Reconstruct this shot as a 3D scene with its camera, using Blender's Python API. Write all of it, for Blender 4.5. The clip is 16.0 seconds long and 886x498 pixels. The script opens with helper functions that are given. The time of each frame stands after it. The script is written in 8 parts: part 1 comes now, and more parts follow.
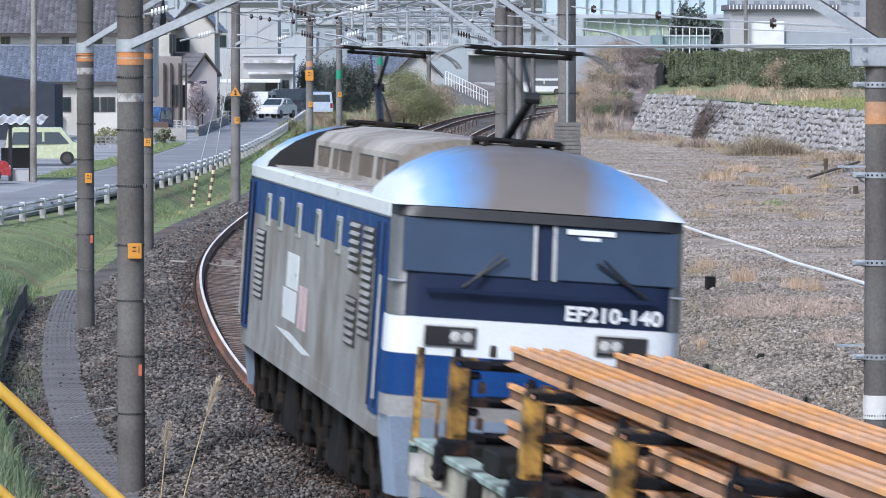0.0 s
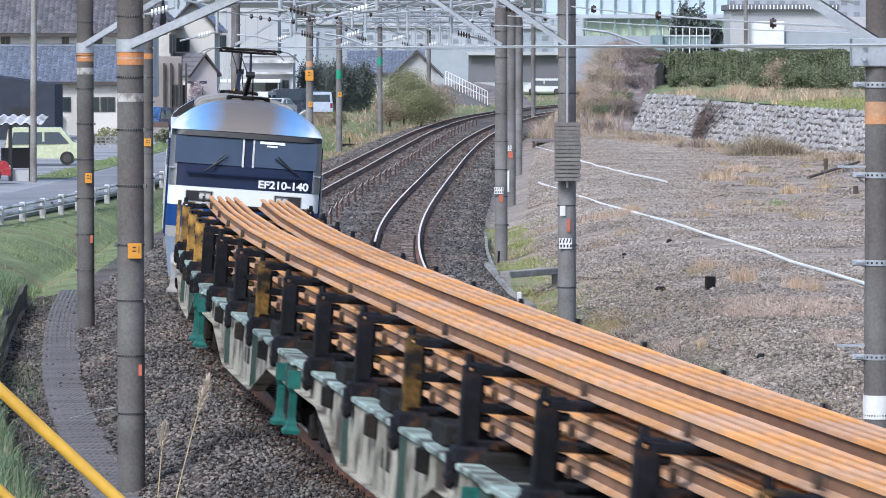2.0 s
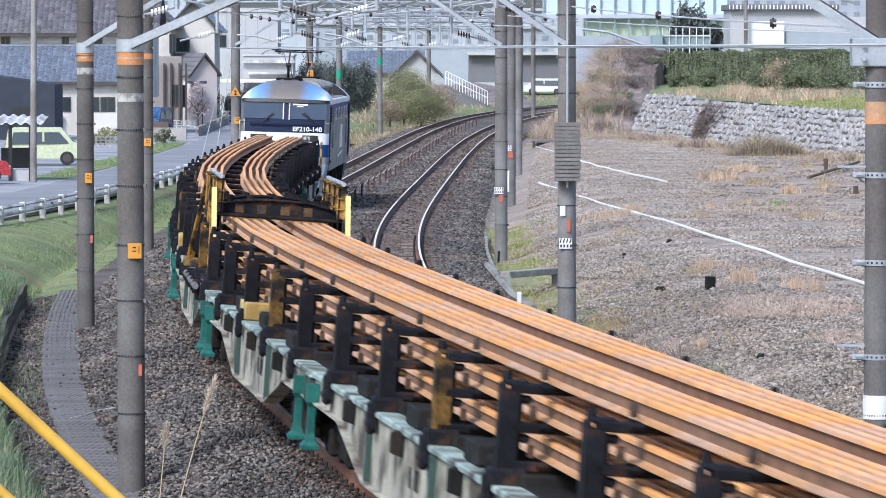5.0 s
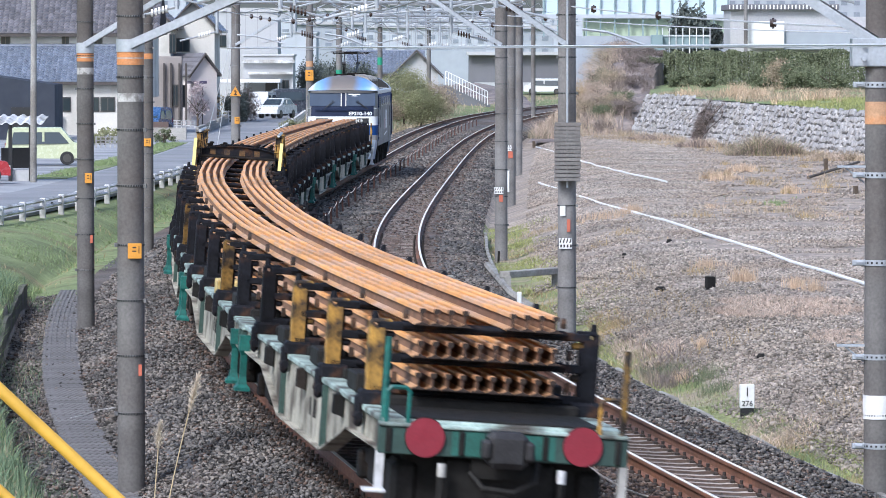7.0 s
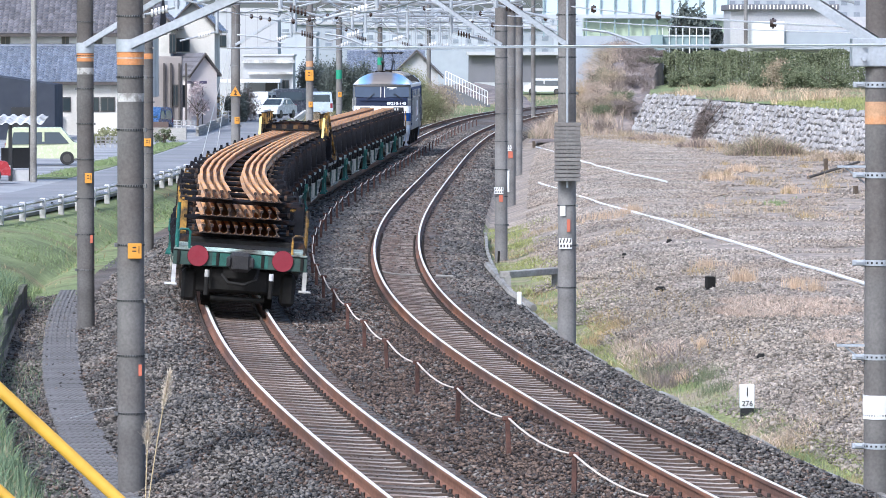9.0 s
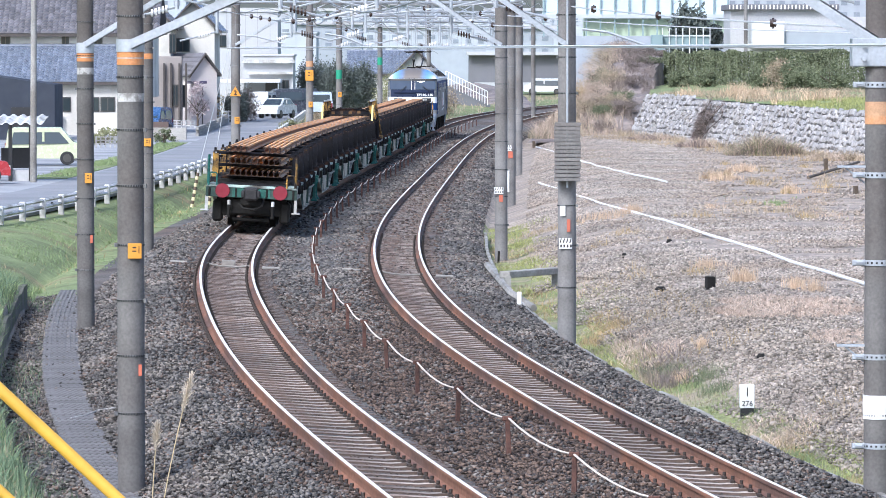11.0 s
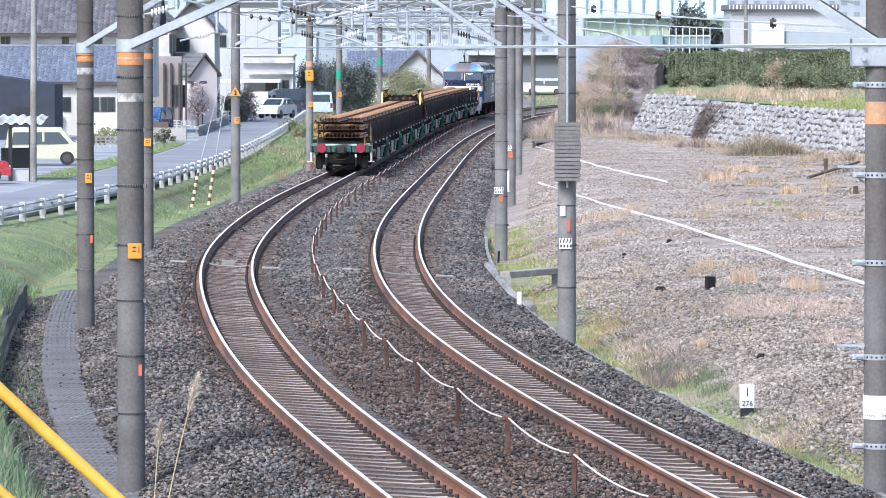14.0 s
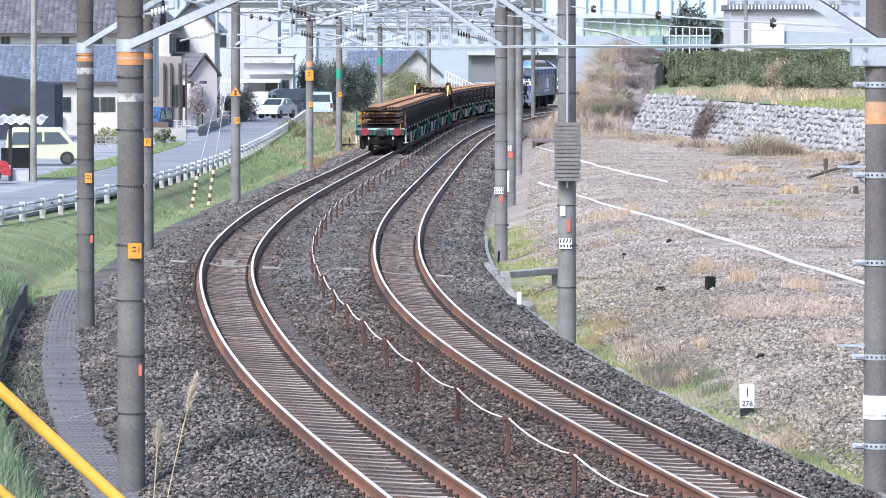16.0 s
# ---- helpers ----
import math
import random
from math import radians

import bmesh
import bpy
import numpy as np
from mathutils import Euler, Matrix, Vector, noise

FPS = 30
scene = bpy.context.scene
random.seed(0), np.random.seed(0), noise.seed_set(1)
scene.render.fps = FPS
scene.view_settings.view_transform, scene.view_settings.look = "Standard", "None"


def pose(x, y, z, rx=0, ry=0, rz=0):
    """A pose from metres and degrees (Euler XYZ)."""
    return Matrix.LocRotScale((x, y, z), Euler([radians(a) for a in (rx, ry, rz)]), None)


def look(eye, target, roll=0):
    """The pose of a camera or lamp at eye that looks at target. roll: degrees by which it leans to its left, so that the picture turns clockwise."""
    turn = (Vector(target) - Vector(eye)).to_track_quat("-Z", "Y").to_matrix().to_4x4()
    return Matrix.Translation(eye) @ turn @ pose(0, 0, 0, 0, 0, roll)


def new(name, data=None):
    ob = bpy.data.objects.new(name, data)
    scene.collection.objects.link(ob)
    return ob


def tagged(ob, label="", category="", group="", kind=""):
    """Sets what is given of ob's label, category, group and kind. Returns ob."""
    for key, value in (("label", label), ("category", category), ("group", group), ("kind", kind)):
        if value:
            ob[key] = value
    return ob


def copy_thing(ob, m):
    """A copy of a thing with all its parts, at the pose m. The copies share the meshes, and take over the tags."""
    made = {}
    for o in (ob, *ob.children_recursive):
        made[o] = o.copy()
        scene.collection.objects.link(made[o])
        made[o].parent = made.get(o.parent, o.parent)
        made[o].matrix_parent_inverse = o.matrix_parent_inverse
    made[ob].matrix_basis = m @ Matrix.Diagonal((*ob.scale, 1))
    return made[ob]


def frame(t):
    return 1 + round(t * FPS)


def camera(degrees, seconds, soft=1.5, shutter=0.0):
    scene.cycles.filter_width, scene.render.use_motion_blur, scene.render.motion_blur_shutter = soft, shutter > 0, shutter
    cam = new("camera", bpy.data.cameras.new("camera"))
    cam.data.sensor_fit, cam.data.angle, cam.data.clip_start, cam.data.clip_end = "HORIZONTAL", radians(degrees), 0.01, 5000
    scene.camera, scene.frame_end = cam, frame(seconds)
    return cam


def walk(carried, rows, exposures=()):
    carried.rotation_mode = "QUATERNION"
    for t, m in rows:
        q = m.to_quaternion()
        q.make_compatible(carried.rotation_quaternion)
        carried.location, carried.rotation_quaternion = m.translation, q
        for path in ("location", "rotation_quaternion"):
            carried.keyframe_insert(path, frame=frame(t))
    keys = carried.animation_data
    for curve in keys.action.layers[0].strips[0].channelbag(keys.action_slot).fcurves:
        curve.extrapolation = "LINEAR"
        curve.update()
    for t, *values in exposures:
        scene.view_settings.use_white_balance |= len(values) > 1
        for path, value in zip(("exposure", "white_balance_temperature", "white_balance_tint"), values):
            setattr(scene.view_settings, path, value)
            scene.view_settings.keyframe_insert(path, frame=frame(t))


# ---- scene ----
cam = camera(2 * math.degrees(math.atan(784 / 9000)), 16.0, soft=0.55, shutter=0.35)
EYE = (0.0, 0.0, 4.87)
AIM = (0.0, 100.0, 4.87 - 100.0 * 353 / 9000)
walk(cam, [(0.0, look(EYE, AIM)), (16.0, look(EYE, AIM))], exposures=[(0.0, 0.44, 5600, 10), (1.5, 0.48, 5600, 10), (3.5, 0.66, 5600, 10), (6.5, 0.71, 5600, 10), (8.0, 0.82, 5600, 10), (9.0, 0.92, 5600, 10), (12.0, 1.02, 5600, 10), (16.0, 1.05, 5600, 10)])

# ---- light: a bright, thinly overcast late-winter sky ----
world = bpy.data.worlds.new("sky")
scene.world = world
world.use_nodes = True
wn = world.node_tree.nodes
sky = wn.new("ShaderNodeTexSky")
sky.sky_type, sky.sun_disc = "NISHITA", False
sky.sun_elevation, sky.sun_rotation = radians(44), radians(211)
sky.air_density, sky.dust_density, sky.ozone_density = 1.0, 3.0, 1.0
wn["Background"].inputs["Strength"].default_value = 0.13
world.node_tree.links.new(sky.outputs[0], wn["Background"].inputs["Color"])
sun = new("sun", bpy.data.lights.new("sun", "SUN"))
sun.data.energy, sun.data.angle, sun.data.color = 2.15, radians(16), (1.0, 0.95, 0.88)
sun.matrix_world = look((-27, -45, 50), (0, 0, 0))


# ---- materials ----
def mat(name, color, rough=0.8, metal=0.0, var=0.25, scale=3.0, fine=40.0, bump=0.0, second=None, mix_scale=0.6,
        mix_lo=0.45, mix_hi=0.6, spec=0.5, per_object=0.0, per_island=0.0, distance=0.02, detail=6.0):
    """A procedural surface: two scales of variation of the colour, optional patches of a second colour, optional relief."""
    m = bpy.data.materials.new(name)
    m.use_nodes = True
    nt, nd = m.node_tree, m.node_tree.nodes
    bsdf = nd["Principled BSDF"]
    link = nt.links.new
    co = nd.new("ShaderNodeTexCoord").outputs["Object"]

    def tex(sc, det=detail):
        n = nd.new("ShaderNodeTexNoise")
        n.inputs["Scale"].default_value, n.inputs["Detail"].default_value = sc, det
        link(co, n.inputs["Vector"])
        return n.outputs["Fac"]

    def ramp(src, lo, hi, a, b):
        n = nd.new("ShaderNodeMapRange")
        for i, v in enumerate((lo, hi, a, b)):
            n.inputs[i + 1].default_value = v
        link(src, n.inputs[0])
        return n.outputs[0]

    def mixc(kind, fac, a, b):
        n = nd.new("ShaderNodeMix")
        n.data_type, n.blend_type = "RGBA", kind
        for sock, v in ((n.inputs["Factor"], fac), (n.inputs["A"], a), (n.inputs["B"], b)):
            if hasattr(v, "links"):
                link(v, sock)
            else:
                sock.default_value = v if not isinstance(v, tuple) else (*v[:3], 1)
        return n.outputs["Result"]

    def grey(v):
        n = nd.new("ShaderNodeCombineColor")
        for s in n.inputs:
            link(v, s)
        return n.outputs[0]

    out = mixc("MIX", 0.0, color, color)
    if second:
        out = mixc("MIX", ramp(tex(mix_scale), mix_lo, mix_hi, 0.0, 1.0), color, second)
    coarse = ramp(tex(scale), 0.3, 0.7, 1 - var, 1 + var)
    small = ramp(tex(fine, 3.0), 0.3, 0.7, 1 - var * 0.8, 1 + var * 0.8)
    out = mixc("MULTIPLY", 1.0, out, grey(coarse))
    out = mixc("MULTIPLY", 1.0, out, grey(small))
    if per_object:
        n = nd.new("ShaderNodeObjectInfo")
        out = mixc("MULTIPLY", 1.0, out, grey(ramp(n.outputs["Random"], 0, 1, 1 - per_object, 1 + per_object)))
    if per_island:
        n = nd.new("ShaderNodeNewGeometry")
        out = mixc("MULTIPLY", 1.0, out, grey(ramp(n.outputs["Random Per Island"], 0, 1, 1 - per_island, 1 + per_island)))
    link(out, bsdf.inputs["Base Color"])
    bsdf.inputs["Metallic"].default_value = metal
    bsdf.inputs["Specular IOR Level"].default_value = spec
    link(ramp(tex(scale * 2.3), 0.3, 0.7, max(0.03, rough - 0.1), min(1.0, rough + 0.1)), bsdf.inputs["Roughness"])
    if bump:
        n = nd.new("ShaderNodeBump")
        n.inputs["Strength"].default_value, n.inputs["Distance"].default_value = bump, distance
        link(tex(fine, 4.0), n.inputs["Height"])
        link(n.outputs[0], bsdf.inputs["Normal"])
    return m


M = {}
M["ballast"] = mat("ballast", (0.1, 0.092, 0.086), 0.9, var=0.4, scale=0.5, fine=14, bump=1.0, distance=0.06, second=(0.11, 0.08, 0.066), mix_scale=0.12)
M["stone"] = mat("crushed_stone", (0.108, 0.098, 0.09), 0.85, var=0.25, scale=0.3, fine=30, second=(0.135, 0.118, 0.103), mix_scale=0.3, per_island=0.9, bump=0.3)
M["stonebrown"] = mat("brake_dust_brown_stone", (0.09, 0.062, 0.048), 0.85, var=0.25, scale=0.3, fine=30, per_island=0.85, bump=0.3)
M["grass"] = mat("grass_ground", (0.17, 0.205, 0.085), 0.95, var=0.3, scale=0.9, fine=8, bump=0.4, distance=0.05, second=(0.2, 0.165, 0.085), mix_scale=0.35, mix_lo=0.55, mix_hi=0.7)
M["moss"] = mat("mossy_ditch_soil", (0.2, 0.215, 0.09), 0.95, var=0.35, scale=1.2, fine=9, bump=0.6, distance=0.05, second=(0.3, 0.25, 0.18), mix_scale=0.5, mix_lo=0.5, mix_hi=0.65)
M["yard"] = mat("gravel_yard", (0.29, 0.243, 0.205), 0.95, var=0.34, scale=1.6, fine=7, bump=1.0, distance=0.12, second=(0.36, 0.295, 0.235), mix_scale=0.28, mix_lo=0.46, mix_hi=0.62)
M["pebble"] = mat("yard_gravel_stone", (0.335, 0.295, 0.26), 0.9, var=0.25, scale=0.35, fine=20, per_island=0.5, second=(0.29, 0.24, 0.2), mix_scale=0.25)
M["asphalt"] = mat("asphalt_road", (0.2, 0.205, 0.22), 0.9, var=0.15, scale=0.3, fine=12, bump=0.2, second=(0.23, 0.23, 0.24), mix_scale=0.2)
M["concrete"] = mat("weathered_concrete", (0.3, 0.29, 0.27), 0.9, var=0.2, scale=1.0, fine=15, bump=0.2, second=(0.2, 0.185, 0.165), mix_scale=0.7, per_object=0.1)
M["pole"] = mat("pole_concrete", (0.185, 0.178, 0.174), 0.85, var=0.18, scale=1.2, fine=25, bump=0.15, second=(0.115, 0.104, 0.096), mix_scale=0.5, per_object=0.12)
M["poledark"] = mat("sooty_pole_concrete", (0.122, 0.115, 0.11), 0.85, var=0.2, scale=1.4, fine=25, bump=0.2, second=(0.085, 0.074, 0.068), mix_scale=0.55, per_object=0.12)
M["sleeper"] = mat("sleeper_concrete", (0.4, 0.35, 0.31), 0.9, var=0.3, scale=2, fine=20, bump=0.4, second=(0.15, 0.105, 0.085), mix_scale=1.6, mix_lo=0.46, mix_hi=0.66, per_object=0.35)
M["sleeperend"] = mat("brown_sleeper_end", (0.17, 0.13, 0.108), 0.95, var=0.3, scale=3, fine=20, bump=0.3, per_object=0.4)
M["sleeperside"] = mat("dark_brown_sleeper_side", (0.085, 0.06, 0.048), 0.95, var=0.3, scale=3, fine=20, bump=0.3, per_object=0.3)
M["rail"] = mat("rusty_rail", (0.205, 0.095, 0.055), 0.75, metal=0.15, var=0.25, scale=0.5, fine=12, bump=0.2, second=(0.13, 0.07, 0.05), mix_scale=0.2)
# near-white and mostly diffuse: the polished top's gleam is in the colour
M["railhead"] = mat("polished_rail_head", (0.85, 0.79, 0.72), 0.5, metal=0.15, var=0.06, scale=0.6, fine=5)
M["fastener"] = mat("dark_fastener", (0.05, 0.04, 0.035), 0.7, metal=0.4, var=0.3, scale=4)
M["galv"] = mat("galvanised_steel", (0.4, 0.425, 0.46), 0.5, metal=0.4, var=0.12, scale=2, fine=20)
M["white"] = mat("white_paint", (0.7, 0.7, 0.69), 0.6, var=0.08, scale=1.5, fine=20)
M["yellow"] = mat("yellow_paint", (0.62, 0.36, 0.045), 0.5, var=0.12, scale=2, fine=15)
M["orange"] = mat("orange_band", (0.52, 0.215, 0.075), 0.65, var=0.15, scale=5, second=(0.46, 0.27, 0.15), mix_scale=3.0)
M["black"] = mat("black_paint", (0.015, 0.015, 0.016), 0.5, var=0.2, scale=4)
M["wire"] = mat("wire", (0.3, 0.3, 0.31), 0.45, metal=0.6, var=0.1)
M["wirelight"] = mat("light_wire", (0.6, 0.61, 0.63), 0.5, metal=0.3, var=0.05)
M["insul"] = mat("dark_insulator", (0.04, 0.025, 0.02), 0.25, var=0.1)
# train
M["navy"] = mat("navy_paint", (0.012, 0.05, 0.18), 0.5, var=0.12, scale=1.5, fine=30, spec=0.15)
M["navydark"] = mat("dark_navy_paint", (0.012, 0.02, 0.052), 0.45, var=0.1, scale=1.5, fine=30, spec=0.2)
M["locowhite"] = mat("white_train_paint", (0.72, 0.74, 0.77), 0.35, var=0.05, scale=1.5, fine=30)
M["locogrey"] = mat("light_grey_train_paint", (0.29, 0.285, 0.28), 0.6, var=0.14, scale=1.2, fine=30, spec=0.15, second=(0.2, 0.185, 0.17), mix_scale=0.8)
M["skirt"] = mat("grey_blue_skirt_paint", (0.27, 0.33, 0.43), 0.45, var=0.12, scale=1.5, fine=30)
M["roofgrey"] = mat("sooty_roof", (0.37, 0.34, 0.3), 0.7, var=0.2, scale=1.0, fine=14, second=(0.22, 0.19, 0.16), mix_scale=0.9)
M["under"] = mat("underframe_black", (0.012, 0.011, 0.01), 0.75, var=0.3, scale=3, fine=20, bump=0.2, spec=0.25)
M["lamp"] = mat("lamp_glass", (0.5, 0.5, 0.48), 0.15, var=0.1)
M["deck"] = mat("pale_green_deck", (0.31, 0.39, 0.355), 0.7, var=0.3, scale=1.2, fine=18, second=(0.05, 0.045, 0.038), mix_scale=1.6, mix_lo=0.46, mix_hi=0.62)
M["sill"] = mat("pale_grey_sill", (0.4, 0.375, 0.305), 0.65, var=0.32, scale=1.0, fine=18, second=(0.075, 0.058, 0.043), mix_scale=1.6, mix_lo=0.46, mix_hi=0.62)
M["teal"] = mat("teal_paint", (0.007, 0.093, 0.077), 0.5, var=0.3, scale=2.5, fine=20)
M["beam"] = mat("dark_green_beam", (0.028, 0.058, 0.048), 0.6, var=0.25, scale=2, fine=20)
M["post"] = mat("grimy_dark_steel", (0.007, 0.0075, 0.011), 0.75, var=0.4, scale=3, fine=25, second=(0.05, 0.022, 0.009), mix_scale=3.0, mix_lo=0.56, mix_hi=0.74, per_object=0.3, spec=0.2)
M["postyellow"] = mat("worn_yellow_steel", (0.36, 0.2, 0.035), 0.65, var=0.35, scale=3, fine=25, second=(0.022, 0.014, 0.009), mix_scale=4.0, mix_lo=0.43, mix_hi=0.58, per_object=0.25)
M["postworn"] = mat("ochre_patched_steel", (0.17, 0.095, 0.02), 0.7, var=0.4, scale=3, fine=25, second=(0.012, 0.009, 0.008), mix_scale=3.5, mix_lo=0.38, mix_hi=0.55, per_object=0.3, spec=0.25)
M["earrust"] = mat("greasy_rust_brown", (0.06, 0.028, 0.012), 0.75, var=0.45, scale=5, fine=30, second=(0.012, 0.009, 0.007), mix_scale=6.0, mix_lo=0.45, mix_hi=0.65, per_object=0.5)
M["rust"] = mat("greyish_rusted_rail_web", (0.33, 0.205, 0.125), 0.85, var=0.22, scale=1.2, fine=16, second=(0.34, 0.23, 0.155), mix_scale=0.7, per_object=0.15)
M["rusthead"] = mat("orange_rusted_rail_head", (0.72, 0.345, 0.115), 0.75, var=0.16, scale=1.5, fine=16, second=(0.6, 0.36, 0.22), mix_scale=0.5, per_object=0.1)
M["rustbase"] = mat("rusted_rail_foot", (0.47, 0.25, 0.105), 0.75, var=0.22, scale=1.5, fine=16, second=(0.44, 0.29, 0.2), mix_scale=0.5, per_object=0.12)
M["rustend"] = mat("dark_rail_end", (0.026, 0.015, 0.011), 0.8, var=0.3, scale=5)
M["bandsteel"] = mat("dark_perforated_band", (0.16, 0.16, 0.16), 0.55, metal=0.3, var=0.3, fine=60)
M["red"] = mat("red_disc", (0.2, 0.013, 0.026), 0.7, var=0.1, scale=3)


# ---- mesh building ----
class Shape:
    """Collects faces for one mesh."""

    def __init__(self):
        self.v, self.f, self.mi = [], [], []

    def add(self, verts, faces, k=0):
        n = len(self.v)
        self.v += [tuple(p) for p in verts]
        self.f += [tuple(i + n for i in f) for f in faces]
        self.mi += [k] * len(faces)
        return self

    def box(self, x0, x1, y0, y1, z0, z1, m=None, c=0.0, k=0):
        """A box; c: the width of its chamfered edges."""
        if c:
            pts = []
            for sx, x in ((1, x0), (-1, x1)):
                for sy, y in ((1, y0), (-1, y1)):
                    for sz, z in ((1, z0), (-1, z1)):
                        pts += [(x, y + sy * c, z + sz * c), (x + sx * c, y, z + sz * c), (x + sx * c, y + sy * c, z)]
            P = lambda i, a: i * 3 + a
            fs = [[P(0, 0), P(1, 0), P(3, 0), P(2, 0)], [P(4, 0), P(6, 0), P(7, 0), P(5, 0)],
                  [P(0, 1), P(4, 1), P(5, 1), P(1, 1)], [P(2, 1), P(3, 1), P(7, 1), P(6, 1)],
                  [P(0, 2), P(2, 2), P(6, 2), P(4, 2)], [P(1, 2), P(5, 2), P(7, 2), P(3, 2)]]
            for a, b in ((0, 1), (2, 3), (4, 5), (6, 7)):
                fs.append([P(a, 0), P(b, 0), P(b, 1), P(a, 1)])
            for a, b in ((0, 2), (1, 3), (4, 6), (5, 7)):
                fs.append([P(a, 0), P(b, 0), P(b, 2), P(a, 2)])
            for a, b in ((0, 4), (1, 5), (2, 6), (3, 7)):
                fs.append([P(a, 1), P(b, 1), P(b, 2), P(a, 2)])
            fs += [[P(i, 0), P(i, 1), P(i, 2)] for i in range(8)]
        else:
            pts = [(x, y, z) for x in (x0, x1) for y in (y0, y1) for z in (z0, z1)]
            fs = [(0, 1, 3, 2), (4, 6, 7, 5), (0, 4, 5, 1), (2, 3, 7, 6), (0, 2, 6, 4), (1, 5, 7, 3)]
        if m is not None:
            pts = [m @ Vector(p) for p in pts]
        return self.add(pts, fs, k)

    def rod(self, a, b, r, r2=None, n=8, k=0, caps=True):
        a, b = Vector(a), Vector(b)
        d = (b - a).normalized()
        u = d.orthogonal().normalized()
        w = d.cross(u)
        r2 = r if r2 is None else r2
        ring = [(math.cos(2 * math.pi * i / n), math.sin(2 * math.pi * i / n)) for i in range(n)]
        pts = [a + (u * c + w * s) * r for c, s in ring] + [b + (u * c + w * s) * r2 for c, s in ring]
        fs = [(i, (i + 1) % n, n + (i + 1) % n, n + i) for i in range(n)]
        if caps:
            fs += [tuple(range(n))[::-1], tuple(range(n, 2 * n))]
        return self.add(pts, fs, k)

    def tube(self, pts, r, n=6, k=0):
        """A tube along points."""
        pts = [Vector(p) for p in pts]
        vs, fs = [], []
        for i, p in enumerate(pts):
            d = (pts[min(i + 1, len(pts) - 1)] - pts[max(i - 1, 0)]).normalized()
            u = Vector((0, 0, 1)).cross(d)
            u = u.normalized() if u.length > 1e-4 else Vector((1, 0, 0))
            w = d.cross(u)
            vs += [p + (u * math.cos(2 * math.pi * j / n) + w * math.sin(2 * math.pi * j / n)) * r for j in range(n)]
        for i in range(len(pts) - 1):
            fs += [(i * n + j, i * n + (j + 1) % n, (i + 1) * n + (j + 1) % n, (i + 1) * n + j) for j in range(n)]
        fs += [tuple(range(n))[::-1], tuple(range((len(pts) - 1) * n, len(pts) * n))]
        return self.add(vs, fs, k)

    def loft(self, rings, k=0, caps=True, closed=True):
        """Joins rings of equally many points."""
        n = len(rings[0])
        vs = [p for ring in rings for p in ring]
        fs = []
        for i in range(len(rings) - 1):
            fs += [(i * n + j, i * n + (j + 1) % n, (i + 1) * n + (j + 1) % n, (i + 1) * n + j) for j in range(n if closed else n - 1)]
        if caps:
            fs += [tuple(range(n))[::-1], tuple(range((len(rings) - 1) * n, len(rings) * n))]
        return self.add(vs, fs, k)

    def mesh(self, name, mats, smooth=False):
        me = bpy.data.meshes.new(name)
        me.from_pydata(self.v, [], self.f)
        for m in mats if isinstance(mats, (list, tuple)) else [mats]:
            me.materials.append(m)
        if any(self.mi):
            me.polygons.foreach_set("material_index", self.mi)
        bm = bmesh.new()
        bm.from_mesh(me)
        bmesh.ops.recalc_face_normals(bm, faces=bm.faces)
        bm.to_mesh(me)
        bm.free()
        if smooth:
            me.polygons.foreach_set("use_smooth", [True] * len(me.polygons))
            me.set_sharp_from_angle(angle=radians(40))
        me.update()
        return me


def part(name, shape, material, parent=None, label="", smooth=False):
    """Links a shape as one mesh object under a thing or a part."""
    me = shape if isinstance(shape, bpy.types.Mesh) else shape.mesh(name, material, smooth)
    ob = new(name, me)
    if parent is not None:
        ob.parent = parent
    if label:
        tagged(ob, label)
    return ob


def thing(name, label, category, m=None, group="", kind=""):
    ob = tagged(new(name), label, category, group, kind)
    if m is not None:
        ob.matrix_world = m
    return ob


def solid(name, shape, material, label, category, m=None, group="", kind="", smooth=False):
    """A thing of a single mesh."""
    ob = tagged(part(name, shape, material, None, "", smooth), label, category, group, kind)
    if m is not None:
        ob.matrix_world = m
    return ob


def text(body, size, m, parent, material, name="lettering", width=None, bold=0.007):
    cu = bpy.data.curves.new(name, "FONT")
    cu.body, cu.size, cu.extrude, cu.offset = body, size, 0.003, bold * size / 0.2
    cu.align_x = "CENTER"
    tmp = bpy.data.objects.new("tmp", cu)
    scene.collection.objects.link(tmp)
    bpy.context.view_layer.update()
    me = bpy.data.meshes.new_from_object(tmp.evaluated_get(bpy.context.evaluated_depsgraph_get()))
    bpy.data.objects.remove(tmp)
    if width:
        xs = [v.co.x for v in me.vertices]
        k = width / (max(xs) - min(xs))
        for v in me.vertices:
            v.co.x *= k
    me.materials.clear()
    me.materials.append(material)
    ob = new(name, me)
    ob.parent = parent
    ob.matrix_local = m
    return ob


